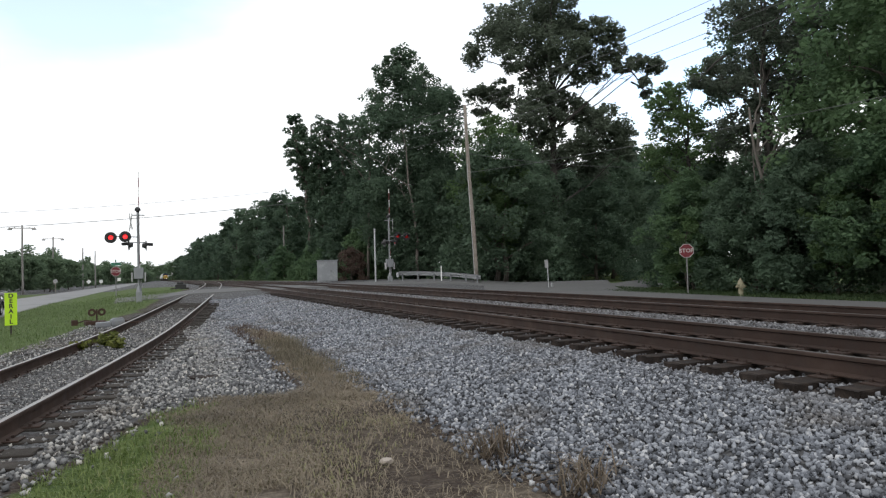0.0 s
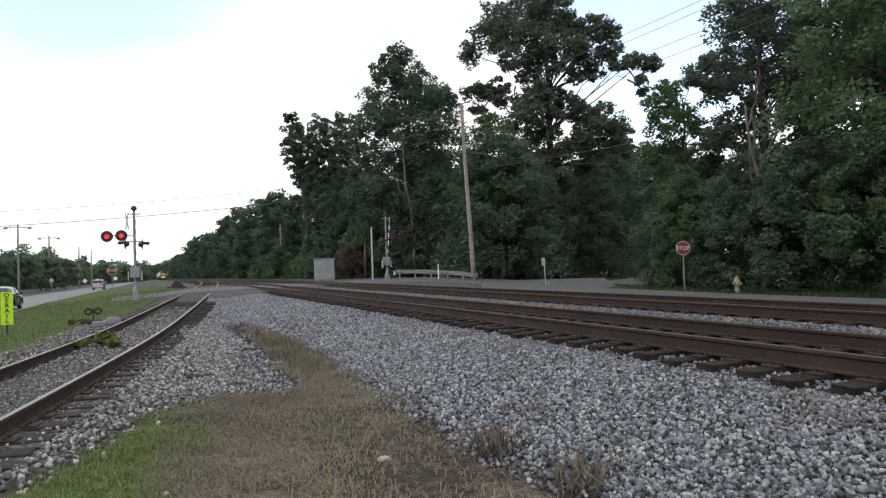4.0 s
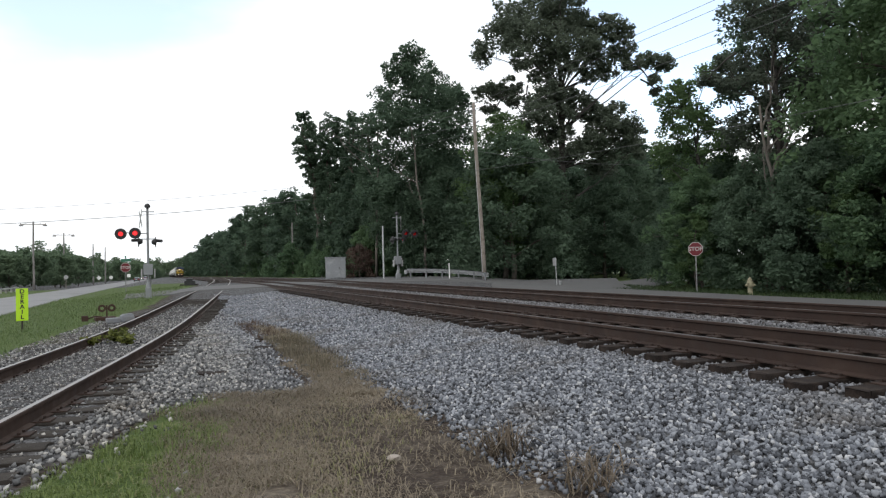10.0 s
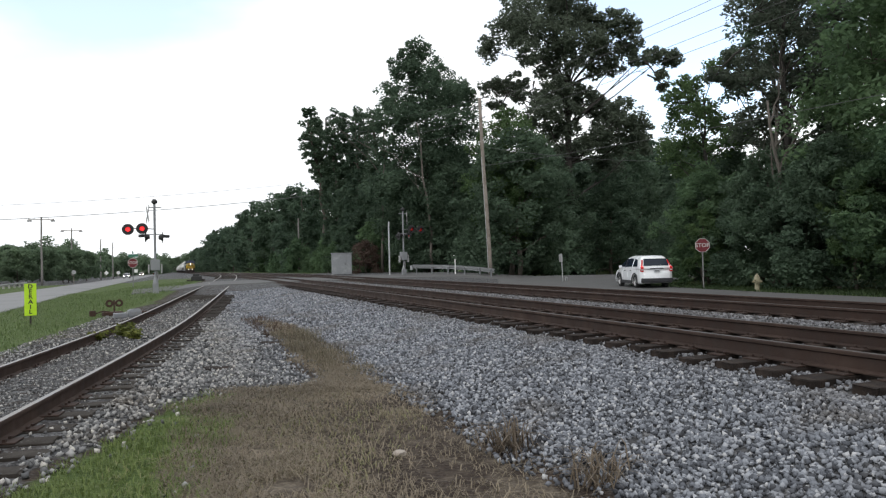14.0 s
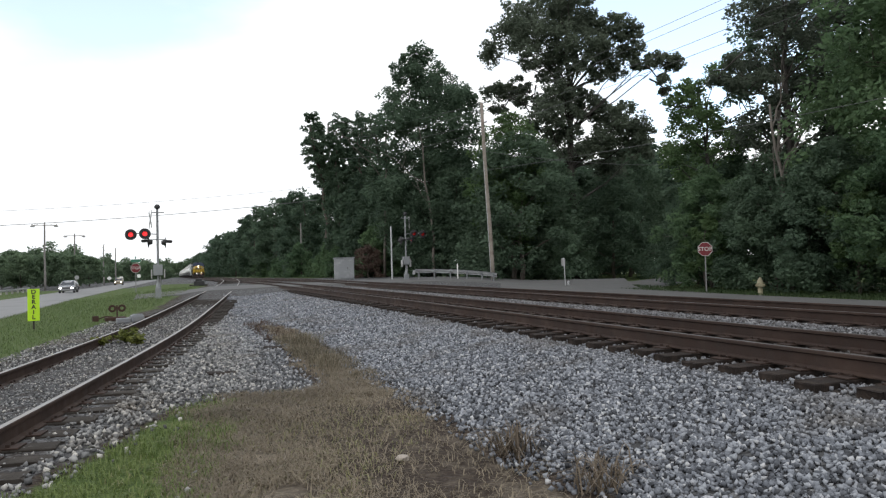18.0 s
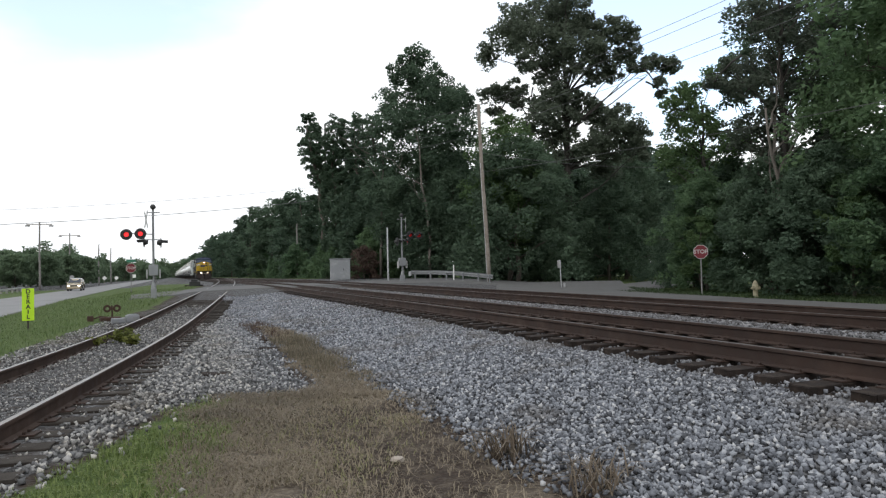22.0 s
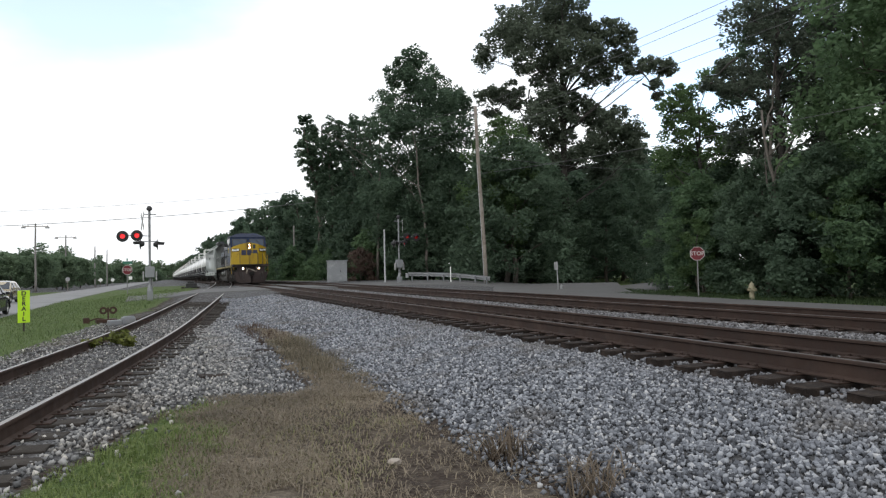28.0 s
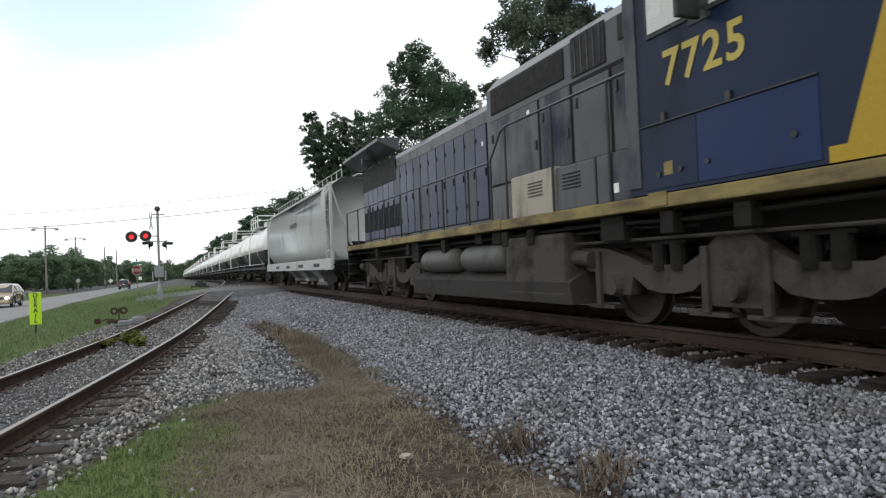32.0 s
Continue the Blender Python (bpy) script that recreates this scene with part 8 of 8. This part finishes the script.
DRYBLADE = blade_mat("dry_grass_blades", (0.108, 0.090, 0.069), (0.375, 0.315, 0.23))
GREENBLADE = blade_mat("green_grass_blades", (0.085, 0.125, 0.034), (0.22, 0.27, 0.095))
VERGEBLADE = blade_mat("verge_grass_blades", (0.066, 0.108, 0.038), (0.145, 0.195, 0.078))
# darker copy of the verge blades: the wood's shade put into their colour
SHADEBLADE = blade_mat("shaded_verge_blades", (0.026, 0.048, 0.020), (0.062, 0.092, 0.036))
WEED = leaf_mat("weed_leaves", (0.065, 0.085, 0.02), (0.19, 0.20, 0.05), 0.35)
REDWEED = blade_mat("dry_red_weeds", (0.045, 0.030, 0.024), (0.10, 0.066, 0.048))


def blades(name, spots, lengths, width, lean, material, label, seed):
    """Thin bent blades: each two triangles on a root point."""
    rng = np.random.default_rng(seed)
    P = np.asarray(spots)
    n = len(P)
    a = rng.uniform(0, 2 * math.pi, n)
    d = np.stack([np.cos(a), np.sin(a), np.zeros(n)], axis=1)
    side = np.stack([-np.sin(a), np.cos(a), np.zeros(n)], axis=1)
    L = np.asarray(lengths)[:, None] * rng.uniform(0.6, 1.3, (n, 1))
    k = lean * rng.uniform(0.3, 1.6, (n, 1))
    w = width * rng.uniform(0.6, 1.4, (n, 1))
    up = np.array([[0, 0, 1.0]])
    mid = P + up * L * 0.6 + d * L * k * 0.35
    tip = P + up * L * (1 - 0.35 * np.minimum(k, 1.5)) + d * L * k
    V = np.stack([P - side * w, P + side * w, mid + side * w * 0.8, mid - side * w * 0.8, tip], axis=1).reshape(-1, 3)
    i = np.arange(n)[:, None] * 5
    F = np.concatenate([i + (0, 1, 2), i + (0, 2, 3), i + (3, 2, 4)])
    return tagged(new(name, soup(name, V, F, material)), label, "grass", kind="stuff")


def scatter(poly, count, seed, fade=0.25, box_=None):
    rng = random.Random(seed)
    xs, ys = [p[0] for p in poly], [p[1] for p in poly]
    out = []
    while len(out) < count:
        # nearer ground gets more blades
        y = min(ys) + (max(ys) - min(ys)) * rng.random() ** 1.5
        x = rng.uniform(min(xs), max(xs))
        k = inside(poly, x, y) + noise.noise((x * 2.3, y * 2.3, 7)) * 0.3
        if k > -0.1 and rng.random() < ramp(k, -0.1, fade) and noise.noise((x * 1.4, y * 1.4, 2)) > -0.6 + rng.random() * 0.35:
            out.append((x, y, ground_z(x, y)))
    return out


_rb = random.Random(17)
dp = [p for p in scatter(DRY, 100000, 1) if _rb.random() > 0.86 * bare(p[0], p[1])]
blades("dry_grass", dp, [0.05 + 0.06 * max(0, noise.noise((x * 1.1, y * 1.1, 4)) + 0.25) * (1.0 if x < -5.6 or y > 8 else 0.3) for x, y, z in dp], 0.0034, 1.5, DRYBLADE, "dry tan grass on the bank", 2)
MIXBLADE = blade_mat("yellowing_grass_blades", (0.13, 0.135, 0.055), (0.27, 0.27, 0.13))
mp_ = scatter(MIXED, 2200, 13)
blades("yellowing_grass", mp_, [0.06 + 0.04 * noise.noise((x, y, 2)) for x, y, z in mp_], 0.0034, 1.3, MIXBLADE, "half dried yellowing grass", 14)
gp = scatter(GREEN, 17000, 3)
blades("green_grass", gp, [0.07 + 0.04 * noise.noise((x, y, 9)) for x, y, z in gp], 0.0038, 0.9, GREENBLADE, "fresh green grass tufts", 4)
tall = [(-4.1 - 0.75 * random.random(), 8.6 + 6.5 * random.random() ** 0.85) for _ in range(2600)]
TALLBLADE = blade_mat("tall_grass_blades", (0.085, 0.074, 0.054), (0.25, 0.215, 0.15))
blades("tall_dry_grass", [(x, y, ground_z(x, y)) for x, y in tall], [(0.22 + 0.2 * noise.noise((x * 2, y, 1))) * (0.35 + 0.65 * ramp(y, 8.6, 11.5)) for x, y in tall], 0.0036, 0.7, TALLBLADE, "tall tan dry grass along the ballast edge", 5)
rw = [(-4.15 - 0.85 * random.random(), 14.6 + 5.4 * random.random()) for _ in range(800)]
blades("red_weeds", [(x, y, ground_z(x, y)) for x, y in rw], [0.13 + 0.12 * noise.noise((x * 3, y * 2, 1)) for x, y in rw], 0.005, 0.4, REDWEED, "dry reddish brown weeds on gravel", 6)
verge = []
_r = random.Random(9)
while len(verge) < 26000:
    y = 8 + 52 * _r.random() ** 1.4
    x = siding(y)[0] - 2.35 - (3.6 + 0.13 * y) * _r.random()
    if x > -14.1 and noise.noise((x * 0.8, y * 0.8, 5)) > -0.5 + 0.9 * ramp(-(x - siding(y)[0]), 2.6, 1.8):
        verge.append((x, y, ground_z(x, y)))
blades("verge_grass", verge, [0.075 + 0.06 * noise.noise((x * 0.7, y * 0.7, 3)) + 0.002 * y for x, y, z in verge], 0.006, 0.9, VERGEBLADE, "green verge grass beside the siding", 10)
# strip along the wood, its shade painted by the darker blades
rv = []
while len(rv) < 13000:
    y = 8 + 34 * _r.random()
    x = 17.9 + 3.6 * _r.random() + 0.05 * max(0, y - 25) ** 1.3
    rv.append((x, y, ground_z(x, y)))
blades("wood_verge_grass", rv, [0.16] * len(rv), 0.012, 0.6, SHADEBLADE, "green grass at the wood's edge, coloured dark for shade", 11)


def clump(x, y, n, l, seed, material, label, spread=0.12, lean=1.2, width=0.006, name="dead_grass_tuft"):
    rng = random.Random(seed)
    pts = [(x + rng.gauss(0, spread), y + rng.gauss(0, spread), ground_z(x, y)) for _ in range(n)]
    ob = blades(name, pts, [l] * n, width, lean, material, label, seed)
    del ob["kind"]
    return ob


PALEBLADE = blade_mat("pale_dead_blades", (0.085, 0.065, 0.048), (0.24, 0.195, 0.145))
clump(-4.32, 4.95, 90, 0.30, 21, PALEBLADE, "pale tuft of dead drooping grass", 0.08)
clump(-4.18, 3.95, 70, 0.26, 22, PALEBLADE, "pale tuft of dead drooping grass", 0.09)
clump(-4.0, 4.2, 30, 0.22, 23, PALEBLADE, "pale tuft of dead drooping grass", 0.10)


def weed(x, y, r, n, seed, label):
    """Low leafy plant with thin stems."""
    rng = np.random.default_rng(seed)
    t = thing("weed_plant", pose(x, y, ground_z(x, y)), label, "plant", "weeds")
    bm = bmesh.new()
    tips = []
    for k in range(9):
        a = rng.uniform(0, 6.28)
        p = Vector((math.cos(a) * r * rng.uniform(0.3, 1), math.sin(a) * r * rng.uniform(0.3, 1), r * rng.uniform(0.5, 1.1)))
        pipe(bm, [(0, 0, 0), p * 0.5 + Vector((0, 0, 0.05)), p], 0.008, 4, 0.003)
        tips += [p, p * 0.6]
    part("stem", bm, REDWEED, t)
    C = np.array([tuple(p) for p in tips])
    V, F = leaves(rng, C, np.full(len(C), r * 0.35), n, 0.045)
    part("leaves", soup("leaves", V, F, WEED), None, t)


weed(-7.77, 16.29, 0.27, 15, 31, "leafy yellow green weed growing between the rails")
weed(-8.25, 16.19, 0.2, 14, 32, "leafy yellow green weed growing beside the rail")
weed(-7.52, 15.59, 0.2, 14, 33, "leafy yellow green weed growing between the rails")

# ---- what moves ----
SPEED, END = 14.464, 1.08


def rail_pose(s_front, offset, half):
    """Pose of a car whose middle lies offset behind the train's front; its nose points down the line."""
    s = s_front + offset
    a, b = s - half, s + half
    xa, xb = track_x(a), track_x(b)
    za, zb = fall(a), fall(b)
    yaw = math.degrees(math.atan2(xb - xa, b - a))
    pitch = math.degrees(math.atan2(zb - za, b - a))
    return pose((xa + xb) / 2, s, (za + zb) / 2, pitch, 0, -yaw)


def along_highway(lane, rows):
    """Rows of seconds and station for a car that keeps its lane; rows may begin late or end early."""
    out = []
    for i, (t, y) in enumerate(rows):
        a, b = rows[max(i - 1, 0)], rows[min(i + 1, len(rows) - 1)]
        z = ground_z(lane, y) + 0.05
        dz = (ground_z(lane, y + 2) - ground_z(lane, y - 2)) / 4
        away = rows[-1][1] > rows[0][1]
        tilt = math.degrees(math.atan(dz)) * (1 if away else -1)
        out.append((t, pose(lane, y, z, tilt, 0, 0 if away else 180)))
    return out


AWAY, BACK = -15.3, -18.4
ROAD_ROWS = [
    (silver_suv, AWAY, [(0, 41.5), (0.5, 51.9), (1, 62.1), (2, 83.5), (3, 106.5), (3.5, 119.5), (5.5, 190), (6, 210), (7, 250), (10, 370), (20, 700), (32, 1100)]),
    (black_sedan, AWAY, [(0, -60), (4, 49), (5.5, 88), (6, 101), (7, 129), (8, 163), (9, 206), (10, 255), (20, 640), (32, 1040)]),
    (light_sedan, BACK, [(0, 800), (6, 560), (10, 410), (12, 330), (13, 266), (14, 213), (17, 112.2), (18, 91.5), (19, 75), (20, 60.5), (24, 5), (32, -130)]),
    (gold_suv, BACK, [(0, 900), (8, 560), (14, 320), (17, 195), (18, 172), (19, 152), (20, 134), (21, 117.5), (22, 103), (23, 90.5), (24, 80.5), (25, 72.9), (27, 63.5), (28, 60.8), (29, 59.5), (30, 58.8), (32, 57.8)]),
    (dark_suv, AWAY, [(0, -420), (20, -100), (25, -22), (28, 40), (29, 61), (30, 82.5), (30.5, 94), (31, 106), (31.5, 120), (32, 136)]),
]
# the white car: seconds, middle, heading in degrees to the right of straight on
WHITE_ROWS = [(0, 15.2, -70.0, 0.5), (6, 15.6, -23, 1), (10, 16.3, 7.5, 2), (11, 16.55, 13.8, 0), (11.5, 16.6, 18.0, 0), (12, 16.45, 21.6, 0.5), (12.5, 16.3, 24.4, 3), (13, 16.4, 26.9, 9), (14, 17.75, 31.3, 19), (14.5, 19.05, 33.7, 27),
              (15.2, 21.3, 36.8, 42), (16, 24.9, 40.2, 52), (16.5, 27.6, 42.0, 57), (18, 36.5, 47.5, 57), (24, 60, 62, 57), (32, 85, 78, 57)]


def motions():
    for ob, offset, half in TRAIN:
        times = [0.0]
        while times[-1] < 32:
            s = END + SPEED * (32 - times[-1]) + offset
            times.append(min(32.0, times[-1] + (0.25 if s - half < 40 else 2.0)))
        walk(ob, [(t, rail_pose(END + SPEED * (32 - t), offset, half)) for t in times])
    for ob, r in WHEELSETS:
        m = ob.matrix_basis.copy()
        step = 0.05
        turn = SPEED * step / r
        rows = [(0.0, m), (24.0, m)] + [(24.0 + i * step, m @ Matrix.Rotation(turn * i, 4, "X")) for i in range(1, 161)]
        walk(ob, rows)
    for ob, lane, rows in ROAD_ROWS:
        walk(ob, along_highway(lane, rows))
    walk(white_suv, [(t, pose(x + 0.30, y, road_z(x, y), 0, 0, -a)) for t, x, y, a in WHITE_ROWS])
    # the white car's wheels roll with its way
    def gone(t):
        d = 0.0
        for a, b in zip(WHITE_ROWS, WHITE_ROWS[1:]):
            f = min(1.0, max(0.0, (t - a[0]) / (b[0] - a[0])))
            d += f * math.hypot(b[1] - a[1], b[2] - a[2])
        return d
    for wheel, car, r in CAR_WHEELS:
        if car is white_suv:
            m = wheel.matrix_basis.copy()
            walk(wheel, [(0.0, m), (10.0, m)] + [(10 + i * 0.05, m @ Matrix.Rotation(-(gone(10 + i * 0.05) - gone(10)) / r, 4, "X")) for i in range(1, 151)])
    for arm in GATES:
        m = arm.matrix_basis.copy()
        walk(arm, [(t, m @ Matrix.Rotation(-radians(a), 4, "X")) for t, a in ((0, 3), (1, 14), (2, 28), (3, 41), (4, 53), (6, 73), (7.5, 85), (8.5, 88), (32, 88))])


def road_z(x, y):
    """Top of the side road."""
    return max(ground_z(x + d, y) for d in (-2.5, 0, 2.5)) + 0.04


motions()
